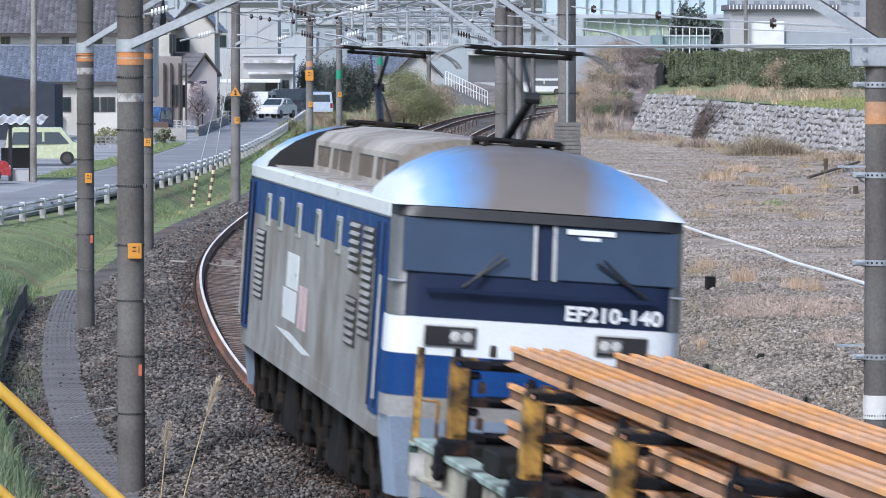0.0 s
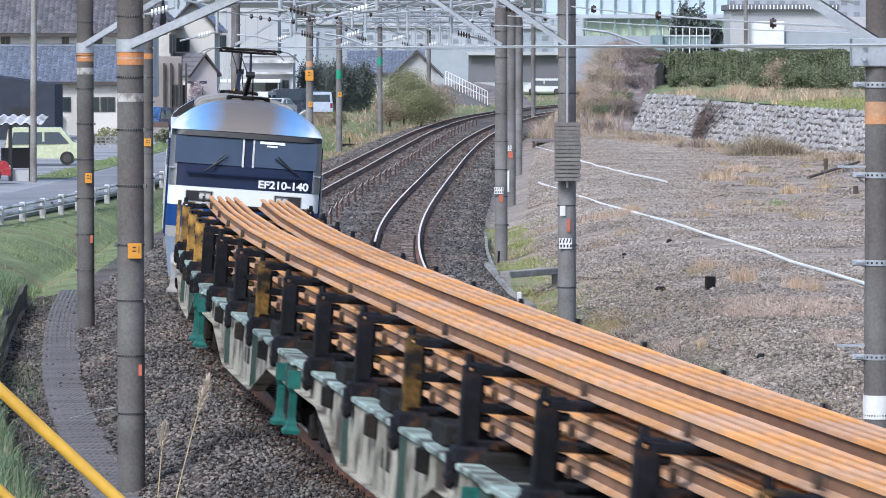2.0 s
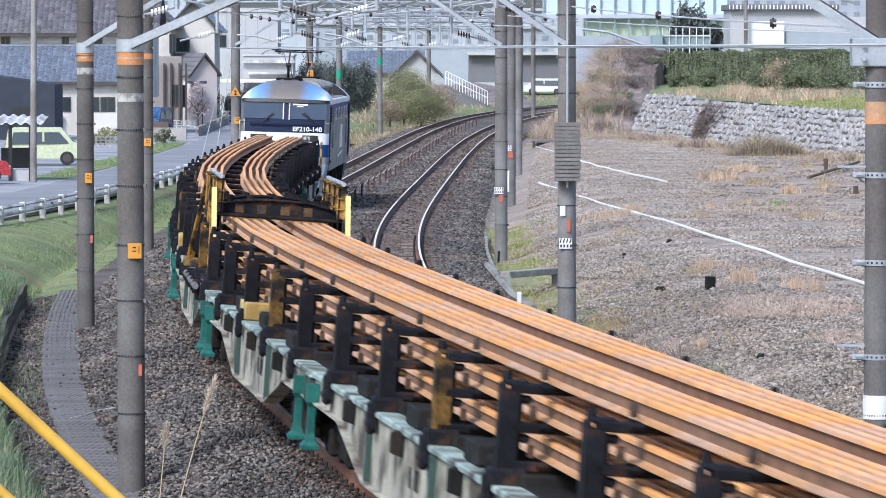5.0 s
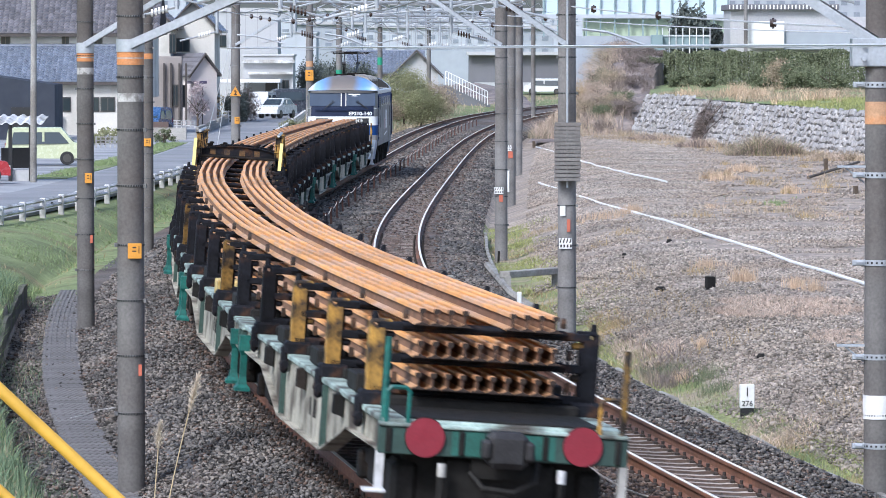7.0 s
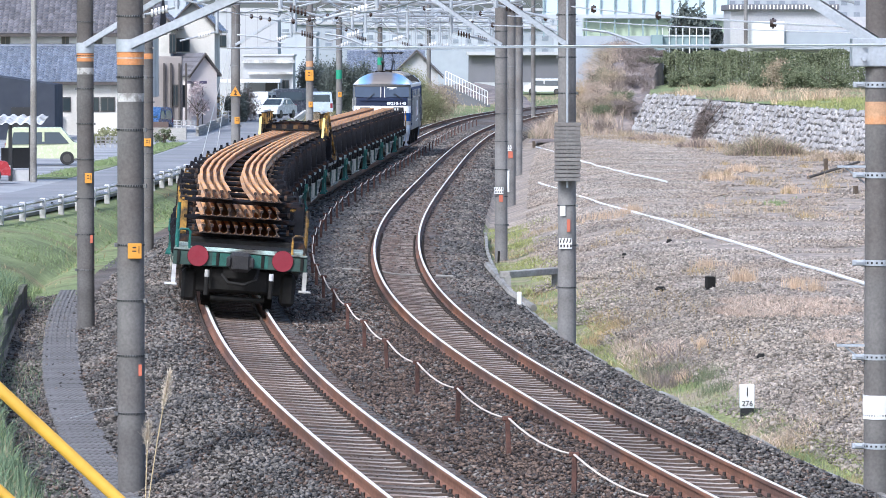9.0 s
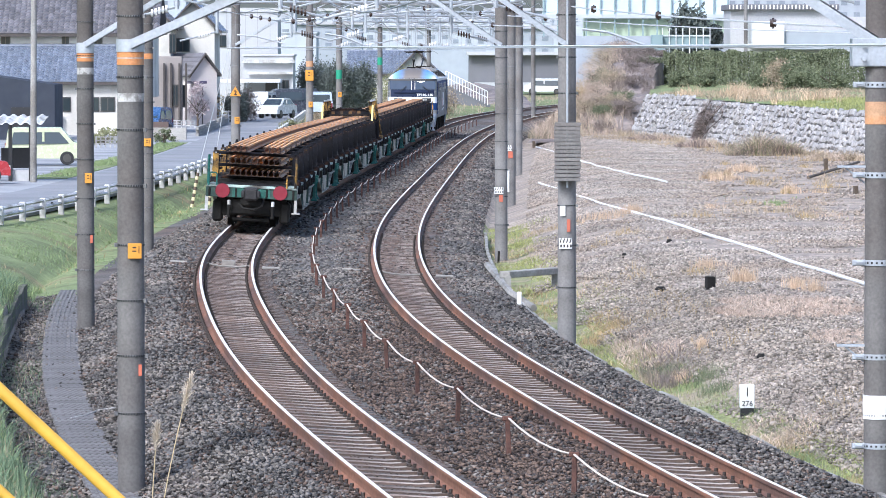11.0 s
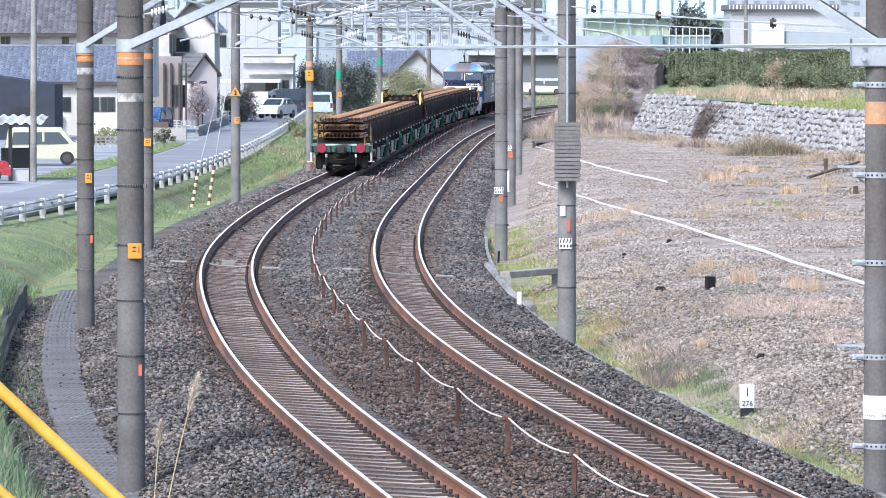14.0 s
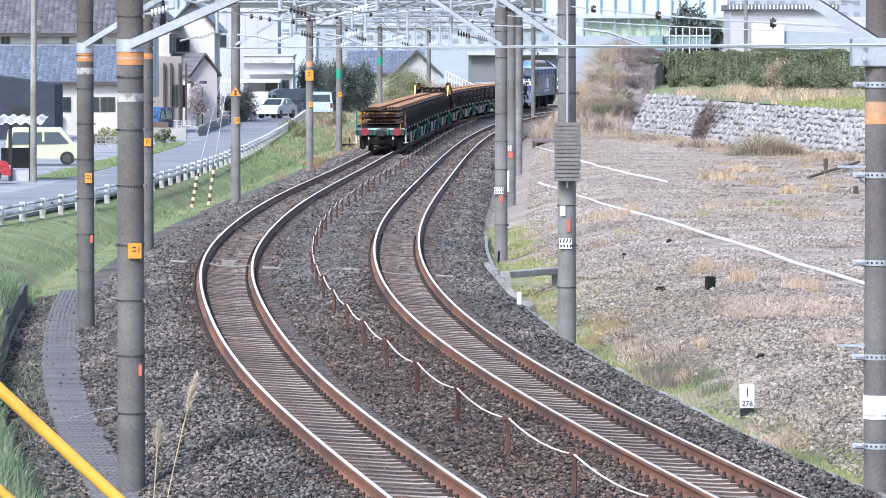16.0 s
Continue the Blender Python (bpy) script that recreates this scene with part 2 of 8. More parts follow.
# ---- the line of the two tracks ----
def spline(knots, values):
    n = len(knots)
    k, y = np.array(knots, float), np.array(values, float)
    h = np.diff(k)
    a, b = np.zeros((n, n)), np.zeros(n)
    a[0, 0] = a[-1, -1] = 1
    a[0, 1] = a[-1, -2] = -1
    for i in range(1, n - 1):
        a[i, i - 1], a[i, i], a[i, i + 1] = h[i - 1], 2 * (h[i - 1] + h[i]), h[i]
        b[i] = 6 * ((y[i + 1] - y[i]) / h[i] - (y[i] - y[i - 1]) / h[i - 1])
    c = np.linalg.solve(a, b)

    def at(x):
        x = np.asarray(x, float)
        q = np.clip(x, k[0], k[-1])
        j = np.clip(np.searchsorted(k, q) - 1, 0, n - 2)
        d0, d1, g = q - k[j], k[j + 1] - q, h[j]
        v = (c[j] * d1**3 + c[j + 1] * d0**3) / (6 * g) + (y[j] / g - c[j] * g / 6) * d1 + (y[j + 1] / g - c[j + 1] * g / 6) * d0
        s0 = -c[0] * h[0] / 3 - c[1] * h[0] / 6 + (y[1] - y[0]) / h[0]
        s1 = c[-1] * h[-1] / 3 + c[-2] * h[-1] / 6 + (y[-1] - y[-2]) / h[-1]
        return v + np.minimum(x - k[0], 0) * s0 + np.maximum(x - k[-1], 0) * s1
    return at


x1 = spline([-140, -60, 0, 30, 55, 75, 95, 115, 140, 170, 205, 245, 275, 300, 330, 360, 380, 405, 430, 450, 520],
            [48.5, 23.2, 8.6, 3.3, -0.035, -2.276, -3.845, -4.886, -5.285, -5.007, -4.158, -3.2, -2.4, -1.65, -0.45, 1.2, 2.8, 5.5, 8.9, 12.1, 26.0])
x2 = spline([-140, -60, 0, 30, 57, 75, 95, 115, 140, 170, 205, 245, 275, 300, 330, 360, 380, 405, 430, 450, 520],
            [52.6, 27.2, 12.45, 7.05, 3.445, 1.5, -0.07, -0.923, -1.213, -0.897, -0.251, 0.55, 1.3, 2.1, 3.4, 5.1, 6.75, 9.5, 12.95, 16.2, 30.2])
z_line = spline([-200, 0, 120, 150, 180, 250, 300, 360, 420, 600], [0, 0, 0, -0.01, -0.05, -0.16, -0.13, 0.0, 0.1, 0.1])


def zrail(y):
    return z_line(y)


def lean(y):
    return 0.07 * np.clip((205 - np.asarray(y, float)) / 80, 0, 1)


def track_frame(line, y, drop=0.0):
    """The pose on the track at depth y: x across to the right, y along it, z up, canted."""
    y = float(y)
    p = Vector((float(line(y)), y, float(zrail(y)) - drop))
    q = Vector((float(line(y + 0.5)), y + 0.5, float(zrail(y + 0.5)) - drop))
    f = (q - p).normalized()
    r = f.cross(Vector((0, 0, 1))).normalized()
    u = r.cross(f)
    m = Matrix((r, f, u)).transposed().to_4x4()
    m = m @ Matrix.Rotation(float(lean(y)), 4, "Y")
    m.translation = p
    return m


# ---- ground ----
LEFT_NEAR = [(-1.5, -0.24), (-2.0, -0.34), (-2.75, -0.62), (-2.95, -0.66), (-3.9, -0.66), (-4.25, -0.66), (-4.4, -0.05), (-6.0, 0.45), (-9.0, 0.5), (-14.0, 0.3), (-40, 0.0)]
LEFT_FAR = [(-1.5, -0.24), (-2.0, -0.34), (-2.75, -0.6), (-3.2, -0.62), (-4.2, -0.72), (-4.7, -0.95), (-5.2, -0.6), (-6.2, -0.25), (-7.5, -0.1), (-9.0, -0.1), (-40, -0.1)]
RIGHT = [(1.5, -0.24), (1.9, -0.32), (2.35, -0.52), (2.5, -0.72), (3.1, -0.7), (4.2, -0.35), (5.6, 0.0), (7.0, 0.12), (12.0, 0.1), (60, 0.1)]


def profile(rows, u):
    rows = sorted(rows)
    return np.interp(u, [r[0] for r in rows], [r[1] for r in rows])


def ground_z(x, y):
    """The height of the ground."""
    x, y = np.asarray(x, float), np.asarray(y, float)
    u, w = x - x1(y), x - x2(y)
    t = np.clip((y - 104) / 14, 0, 1)
    left = profile(LEFT_NEAR, u) * (1 - t) + profile(LEFT_FAR, u) * t
    right = profile(RIGHT, w)
    k = lean(y)
    flat1, flat2 = 0.012 * np.clip((1.45 - np.abs(u)) / 0.3, 0, 1), 0.012 * np.clip((1.35 - np.abs(w)) / 0.3, 0, 1)
    flat1 = flat1 + np.where(u < 0, 0.035, 0.02) * np.clip((np.abs(u) - 0.7) / 0.12, 0, 1) * np.clip((1.6 - np.abs(u)) / 0.4, 0, 1)
    flat2 = flat2 + np.where(w < 0, 0.035, 0.02) * np.clip((np.abs(w) - 0.7) / 0.12, 0, 1) * np.clip((1.5 - np.abs(w)) / 0.4, 0, 1)
    bed1, bed2 = -0.235 + flat1 - k * np.clip(u, -2, 1.4), -0.335 + flat2 - k * np.clip(w, -1.4, 1.8)
    mid = np.where(u < 1.4, bed1, np.where(w > -1.4, bed2, bed1 + (bed2 - bed1) * np.clip((u - 1.4) / np.maximum(x2(y) - x1(y) - 2.8, 0.2), 0, 1)))
    side = np.clip((np.abs(np.where(u < 0, u, w)) - 1.5) / 0.6, 0, 1)
    z = np.where(u < -1.5, left * side + bed1 * (1 - side), np.where(w > 1.5, (right - 0.06) * side + bed2 * (1 - side), mid))
    return z + zrail(y)


def bumps(x, y, s, a):
    return np.array([noise.noise(Vector((p * s, q * s, 3.1))) for p, q in zip(np.ravel(x), np.ravel(y))]).reshape(np.shape(x)) * a


LU = [-1500, -700, -300, -150, -90, -60, -45, -35, -28, -22, -18, -15, -13, -11.5, -10, -9, -8.2, -7.5, -6.8, -6.2, -5.7, -5.2, -4.95, -4.7, -4.4, -4.25, -3.9, -3.4, -2.95, -2.75, -2.4, -2.0, -1.5, -1.3, -1.05, -0.84, -0.7, 0.0, 0.7, 0.84, 1.05, 1.3, 1.4]
RU = [-1.4, -1.3, -1.05, -0.84, -0.7, 0.0, 0.7, 0.84, 1.05, 1.3, 1.5, 1.9, 2.35, 2.5, 2.8, 3.1, 3.5, 3.9, 4.2, 4.8, 5.6, 6.3, 7, 8, 9, 10, 11.5, 13, 15, 17, 20, 23, 27, 32, 40, 55, 80, 130, 250, 500, 900, 1600]
ROWS = [-900, -400, -200, -120, -80, -50, -20, 0, 15, 30, 40, 48] + [52 + 1.5 * i for i in range(86)] + [184 + 4 * i for i in range(60)] + [430, 450, 480, 520, 600, 750, 1000, 1500, 2500, 4500]


ROAD_R = spline([120, 146, 174, 197, 238, 321, 390, 520], [-15.5, -12.9, -11.3, -10.6, -10.05, -10.1, -10.6, -11])


def build_ground():
    ys = np.array(ROWS, float)
    cl = np.clip(ys, -140, 520)
    cols = [x1(cl) + u for u in LU] + [x2(cl) + u for u in RU]
    X = np.array(cols).T
    Y = np.repeat(ys[:, None], X.shape[1], 1)
    Z = ground_z(X, np.clip(Y, -140, 520))
    off = np.minimum(np.abs(X - x1(Y)), np.abs(X - x2(Y)))
    calm = np.clip((X - ROAD_R(Y) - 0.6) / 1.5, 0, 1)
    Z = Z + calm * bumps(X, Y, 0.35, 0.10) * np.clip((off - 2.6) / 3, 0, 1) + calm * bumps(X, Y, 1.7, 0.035) * np.clip((off - 2.6) / 2, 0, 1)
    n, m = X.shape
    me = bpy.data.meshes.new("ground")
    faces, mi = [], []
    nl = len(LU)
    for i in range(n - 1):
        for j in range(m - 1):
            faces.append((i * m + j, i * m + j + 1, (i + 1) * m + j + 1, (i + 1) * m + j))
            if j < nl - 1:
                k = 1 if LU[j + 1] > -4.3 and ROWS[i] < 112 or LU[j + 1] > -3.0 else 0
            elif j == nl - 1:
                k = 1
            else:
                a = RU[j - nl]
                k = 1 if a < 2.3 else 3 if a < 3.4 and ROWS[i] < 160 else 2
                if a > 55:
                    k = 0
            mi.append(k)
    me.from_pydata(np.stack([X, Y, Z], -1).reshape(-1, 3).tolist(), [], faces)
    for key in ("grass", "ballast", "yard", "moss"):
        me.materials.append(M[key])
    me.polygons.foreach_set("material_index", mi)
    me.polygons.foreach_set("use_smooth", [True] * len(faces))
    return tagged(new("ground", me), "grassy banks, dark ballast bed and grey gravel yard along the tracks", "ground", kind="structure")


build_ground()


# ---- tracks ----
def rail_profile():
    """Half-section of a 60 kg rail, top at z = 0."""
    half = [(0.0725, -0.174), (0.0725, -0.162), (0.03, -0.15), (0.0085, -0.135), (0.0085, -0.055), (0.0325, -0.042), (0.0325, -0.012), (0.024, -0.001)]
    return half + [(-a, b) for a, b in half[::-1]]


def build_track(name, line, drop, label):
    top = thing(name, label, "railway track", kind="structure")
    ys = [-60, -30, 0, 20, 35] + [45 + 2.0 * i for i in range(90)] + [225 + 5 * i for i in range(48)]
    for side in (-1, 1):
        web, head = Shape(), Shape()
        rings, caps = [], []
        prof = rail_profile()
        for y in ys:
            m = track_frame(line, y, drop)
            rings.append([m @ Vector((side * 0.566 + a, 0, b)) for a, b in prof])
            caps.append([m @ Vector((side * 0.566 + a, 0, b)) for a, b in ((-0.026, 0.001), (0.026, 0.001), (0.026, -0.004), (-0.026, -0.004))])
        r = part("rail", web.loft(rings), M["rail"], top, "rust-brown steel rail")
        part("running_surface", head.loft(caps), M["railhead"], r, "polished bright top of the rail")
    return top


def sleeper_mesh():
    s = Shape()
    prof = [(-0.14, -0.34), (0.14, -0.34), (0.096, -0.18), (-0.096, -0.18)]
    rings = []
    for x, dz in ((-1.0, -0.016), (-0.66, -0.002), (-0.45, -0.002), (-0.28, -0.02), (0.28, -0.02), (0.45, -0.002), (0.66, -0.002), (1.0, -0.016)):
        rings.append([(x, a, b + (dz if b > -0.3 else 0)) for a, b in prof])
    s.loft(rings)
    # sides, underside and end faces take a darker brown than the top
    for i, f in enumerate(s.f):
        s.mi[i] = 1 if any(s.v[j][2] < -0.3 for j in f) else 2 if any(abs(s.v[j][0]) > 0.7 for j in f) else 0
    return s.mesh("sleeper", [M["sleeper"], M["sleeperside"], M["sleeperend"]])


def clip_mesh():
    s = Shape()
    for side in (-1, 1):
        for o in (-0.115, 0.115):
            x = side * 0.566 + o
            s.box(x - 0.03, x + 0.03, -0.04, 0.04, -0.186, -0.145, c=0.01)
            s.rod((x, 0, -0.14), (x, 0, -0.095), 0.022, n=6)
    return s.mesh("rail_fastener", M["fastener"])


track_down = build_track("track_1", x1, 0.0, "curved ballasted track with shiny rail tops and concrete sleepers")
track_up = build_track("track_2", x2, 0.1, "curved ballasted track beside it with rust-brown rails")


# ---- sleepers ----
SLEEPER, CLIPS = sleeper_mesh(), clip_mesh()


def lay_sleepers(top, line, drop):
    far, y = Shape(), 51.0
    while y < 330:
        m = track_frame(line, y, drop)
        m = m @ pose(0, 0, random.uniform(-0.008, 0.004) - (0.014 if y > 140 else 0), 0, 0, random.uniform(-0.6, 0.6))
        if y < 140:
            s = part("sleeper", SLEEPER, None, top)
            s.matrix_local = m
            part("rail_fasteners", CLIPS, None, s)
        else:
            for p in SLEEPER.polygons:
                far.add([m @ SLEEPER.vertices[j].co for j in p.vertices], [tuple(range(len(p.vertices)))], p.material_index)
        y += 0.6
    tagged(part("sleepers_far", far, [M["sleeper"], M["sleeperside"], M["sleeperend"]], top), kind="stuff")


lay_sleepers(track_down, x1, 0.0)
lay_sleepers(track_up, x2, 0.1)
# a cable bond across each track with a small box
for line, drop, y in ((x1, 0.0, 118.0), (x2, 0.1, 116.0)):
    m = track_frame(line, y, drop)
    s = Shape()
    for x in (-1.15, 1.0):
        s.rod((x - 0.2, 0.1, -0.14), (x + 0.2, 0.05, -0.13), 0.03, n=6)
    s.tube([(-0.5, 0, -0.12), (-0.2, -0.05, -0.16), (0.2, -0.05, -0.16), (0.5, 0, -0.12)], 0.025)
    solid("rail_bond", s, M["concrete"], "grey cable bond lying across the track", "cable", m)
m = track_frame(x1, 119.0)
solid("track_box", Shape().box(-0.16, 0.16, -0.12, 0.12, -0.2, -0.06, c=0.02), M["concrete"], "small grey metal box between the rails", "box", m)


# ---- loose stones ----
def scatter(name, pts, sizes, material, label, category, flat=0.7, seed=1):
    """Many small uneven stones as one mesh."""
    rng = np.random.default_rng(seed)
    n = len(pts)
    base = np.array([(1, 0, 0), (-1, 0, 0), (0, 1, 0), (0, -1, 0), (0, 0, 1), (0, 0, -1)], float)
    tri = np.array([(0, 2, 4), (2, 1, 4), (1, 3, 4), (3, 0, 4), (2, 0, 5), (1, 2, 5), (3, 1, 5), (0, 3, 5)])
    v = base[None] * rng.uniform(0.6, 1.25, (n, 6, 1)) + rng.normal(0, 0.16, (n, 6, 3))
    q = rng.normal(size=(n, 4))
    q /= np.linalg.norm(q, axis=1)[:, None]
    a, b, c, d = q.T
    R = np.stack([1 - 2 * (c * c + d * d), 2 * (b * c - a * d), 2 * (b * d + a * c), 2 * (b * c + a * d), 1 - 2 * (b * b + d * d), 2 * (c * d - a * b),
                  2 * (b * d - a * c), 2 * (c * d + a * b), 1 - 2 * (b * b + c * c)], 1).reshape(n, 3, 3)
    v = np.einsum("nij,nkj->nki", R, v) * sizes[:, None, None]
    v[..., 2] *= flat
    v += pts[:, None, :]
    f = (tri[None] + 6 * np.arange(n)[:, None, None]).reshape(-1, 3)
    me = bpy.data.meshes.new(name)
    me.vertices.add(n * 6)
    me.vertices.foreach_set("co", v.ravel())
    me.loops.add(len(f) * 3)
    me.loops.foreach_set("vertex_index", f.ravel())
    me.polygons.add(len(f))
    me.polygons.foreach_set("loop_start", np.arange(0, len(f) * 3, 3))
    me.update(calc_edges=True)
    me.materials.append(material)
    return tagged(new(name, me), label, category, kind="stuff")


def ballast_points(n, y0, y1, seed):
    rng = np.random.default_rng(seed)
    y = y0 + (y1 - y0) * rng.random(n) ** 1.25
    lo, hi = x1(y) - np.where(y < 114, 4.25, 2.9), x2(y) + 2.35
    x = lo + (hi - lo) * rng.random(n)
    keep = np.ones(n, bool)
    pathu = x - x1(y) + 3.08 + np.maximum(0, (y - 66) * 0.008)
    keep &= ~((np.abs(pathu) < 0.3 + rng.normal(0, 0.07, n)) & (rng.random(n) < 0.9))
    keep &= ~((pathu < -0.3) & (rng.random(n) < 0.5))
    for line in (x1, x2):
        u = x - line(y)
        yc = y + u * (line(y + 0.5) - line(y - 0.5))
        ph = (yc - 51.0) % 0.6
        on_sleeper = (np.abs(u) < 1.0) & ((ph < 0.09) | (ph > 0.51))
        keep &= ~(on_sleeper & (rng.random(n) < 0.985))
        keep &= np.abs(np.abs(u) - 0.566) > 0.09
        keep &= ~((np.abs(u) < 0.98) & (rng.random(n) < 0.4))
    return x[keep], y[keep]


bx, by = ballast_points(185000, 51, 118, 5)
rs = np.random.default_rng(2)


def brown_share(x, y):
    """Chance that a stone is brown with brake dust: between the near tracks and along the rails."""
    u, w = x - x1(y), x - x2(y)
    near = np.minimum(np.abs(u), np.abs(w))
    wob = 0.25 * noise_mask2(x, y)
    return np.clip(0.1 + 0.8 * np.exp(-((u - 1.9) / 1.2) ** 2) * np.clip((112 - y) / 25, 0, 1) + 0.55 * np.clip((1.25 - near) / 0.4, 0, 1) + wob, 0, 1)


def noise_mask2(x, y):
    return np.array([noise.noise(Vector((a * 0.7, b * 0.35, 8.0))) for a, b in zip(x, y)])


def lay_stones(x, y, z, size, label, seed):
    brown = rs.random(len(x)) < brown_share(x, y)
    for pick, key, word in ((brown, "stonebrown", "brown"), (~brown, "stone", "dark grey")):
        scatter("ballast_stones", np.stack([x, y, z], 1)[pick], size[pick], M[key], word + " " + label, "ballast", seed=seed)


sz = rs.uniform(0.018, 0.048, len(bx)) * np.clip(by / 85, 1, 1.5)
iu, iw = bx - x1(by), bx - x2(by)
inner = ((iu > -0.72) & (iu < 1.05)) | ((iw > -0.72) & (iw < 1.05))
sz = np.where(inner, sz * 0.4, sz)
lay_stones(bx, by, ground_z(bx, by) + np.where(inner, rs.uniform(-0.012, 0.012, len(bx)), rs.uniform(-0.015, 0.045, len(bx))), sz, "crushed stones of the track bed", 3)
bx, by = ballast_points(60000, 118, 330, 6)
sz = rs.uniform(0.035, 0.07, len(bx)) * np.clip(by / 150, 0.9, 1.5)
lay_stones(bx, by, ground_z(bx, by) + rs.uniform(-0.02, 0.02, len(bx)), sz, "crushed stones of the far track bed", 4)

# ---- low rope fence between the tracks ----
M["fence"] = mat("rusty_fence_post", (0.085, 0.04, 0.03), 0.85, var=0.35, scale=4, fine=25, per_object=0.2)
M["rope"] = mat("pale_rope", (0.6, 0.52, 0.45), 0.8, var=0.15, scale=3)
FENCE = thing("rope_fence", "low rusty post and pale rope fence between the tracks", "fence")
FPOST = Shape().box(-0.03, 0.03, -0.03, 0.03, -0.2, 0.5, c=0.006).box(-0.065, 0.065, -0.035, 0.035, 0.46, 0.52, c=0.01).mesh("post", M["fence"])
fy = [52.6 + 5.75 * i for i in range(52)]
ends = []
for y in fy:
    x = float((x1(y) + 1.95) if y < 90 else x1(y) + 1.95)
    z = float(ground_z(x, y))
    o = part("post", FPOST, None, FENCE)
    o.location = (x, y, z)
    o.rotation_euler = (random.uniform(-0.05, 0.05), random.uniform(-0.06, 0.06), random.uniform(-0.3, 0.3))
    ends.append(Vector((x, y, z + 0.49)))
for a, b in zip(ends, ends[1:]):
    pts = [a.lerp(b, t / 6) - Vector((0, 0, 0.32 * (t / 6) * (1 - t / 6))) for t in range(7)]
    part("rope", Shape().tube(pts, 0.014, n=5), M["rope"], FENCE)

# ---- kerb of the ditch, path, road ----
def strip(name, line, offs, ys, zf, material, label, category, thick=0.0, kind="structure", joints=None):
    s = Shape()
    rings = []
    for y in ys:
        x0, x9 = float(line(y)) + offs[0], float(line(y)) + offs[1]
        z = [float(zf(x, y)) for x in (x0, x9)]
        rings.append([(x0, y, z[0]), (x9, y, z[1]), (x9, y, z[1] - thick), (x0, y, z[0] - thick)])
    s.loft(rings)
    return solid(name, s, material, label, category, kind=kind)


KERB = thing("kerb", "low grey concrete kerb beside the ballast", "kerb", kind="structure")
y = 50.0
while y < 150:
    m = track_frame(x2, y + 0.95, 0)
    m = Matrix.Translation((float(x2(y + 0.95)) + 2.42, y + 0.95, float(ground_z(x2(y) + 2.3, y)) + 0.02)) @ Matrix.Rotation(math.atan2(-float(x2(y + 1.9) - x2(y)), 1.9), 4, "Z")
    part("kerb_stone", Shape().box(-0.04, 0.04, -0.93, 0.93, -0.3, 0.0 + random.uniform(-0.03, 0.02), c=0.012), M["concrete"], KERB).matrix_local = m @ pose(random.uniform(-0.02, 0.02), 0, 0, random.uniform(-0.6, 0.6), random.uniform(-3, 3), random.uniform(-0.6, 0.6))
    y += 1.9
# ribbed cable-trough path on the bank side
PATH = thing("cable_trough_path", "grey ribbed concrete trough covers laid as a footpath", "path", kind="structure")
M["trough"] = mat("worn_trough_cover", (0.172, 0.163, 0.16), 0.9, var=0.22, scale=1.2, fine=18, bump=0.2, second=(0.09, 0.082, 0.078), mix_scale=1.4, per_object=0.18)
TROUGH = Shape().box(-0.33, 0.33, -0.249, 0.249, -0.06, 0.04, c=0.005)
for i in range(7):
    TROUGH.box(-0.31 + 0.09 * i, -0.265 + 0.09 * i, -0.248, 0.248, 0.038, 0.052)
TROUGH = TROUGH.mesh("trough_cover", M["trough"])
y = 55.0
while y < 116:
    x = float(x1(y)) - 3.08 - max(0.0, (y - 66) * 0.008)
    o = part("trough_cover", TROUGH, None, PATH)
    o.matrix_local = pose(x, y, float(ground_z(x, y)) + random.uniform(0, 0.005), random.uniform(-0.25, 0.25), random.uniform(-0.6, 0.6), math.degrees(math.atan2(-float(x1(y + 1) - x1(y)), 1)) + random.uniform(-1, 1))
    y += 0.5
M["mosswall"] = mat("mossy_dark_concrete", (0.1, 0.092, 0.075), 0.95, var=0.35, scale=1.5, fine=14, bump=0.4, second=(0.07, 0.08, 0.04), mix_scale=1.2)
# low dark wall that holds the bank beside the path
strip("bank_wall", x1, (-4.42, -4.28), [50 + 1.0 * i for i in range(60)], lambda x, y: -0.16 + 0.14 * noise.noise(Vector((y * 0.35, x * 0.1, 3.0))) + 0.06 * noise.noise(Vector((y * 1.3, 0.0, 1.0))), M["mosswall"], "low mossy concrete wall holding the grass bank", "wall", thick=0.7)

def road_z(x, y):
    return float(zrail(y)) - 0.02
strip("road", ROAD_R, (-3.7, 0.0), [90 + 8 * i for i in range(52)], road_z, M["asphalt"], "narrow pale grey asphalt lane along the railway", "road", thick=0.1)
strip("forecourt", ROAD_R, (-16.0, -3.72), [130 + 8 * i for i in range(33)], lambda x, y: road_z(x, y) - 0.012, mat("pale_concrete_paving", (0.31, 0.315, 0.33), 0.85, var=0.14, scale=0.4, fine=10, second=(0.21, 0.21, 0.22), mix_scale=0.25), "grey paved forecourt beside the lane", "pavement", thick=0.1)
strip("verge", ROAD_R, (-5.4, -3.9), [196 + 8 * i for i in range(11)], lambda x, y: road_z(x, y) + 0.012, M["grass"], "narrow grassy verge beside the lane", "ground", thick=0.1)
BLOCKWALL = thing("block_wall", "low grey concrete block wall in front of the gardens", "wall")
BLOCK = Shape().box(-0.39, 0.39, -0.1, 0.1, 0.0, 0.19, c=0.012).mesh("block", M["concrete"])
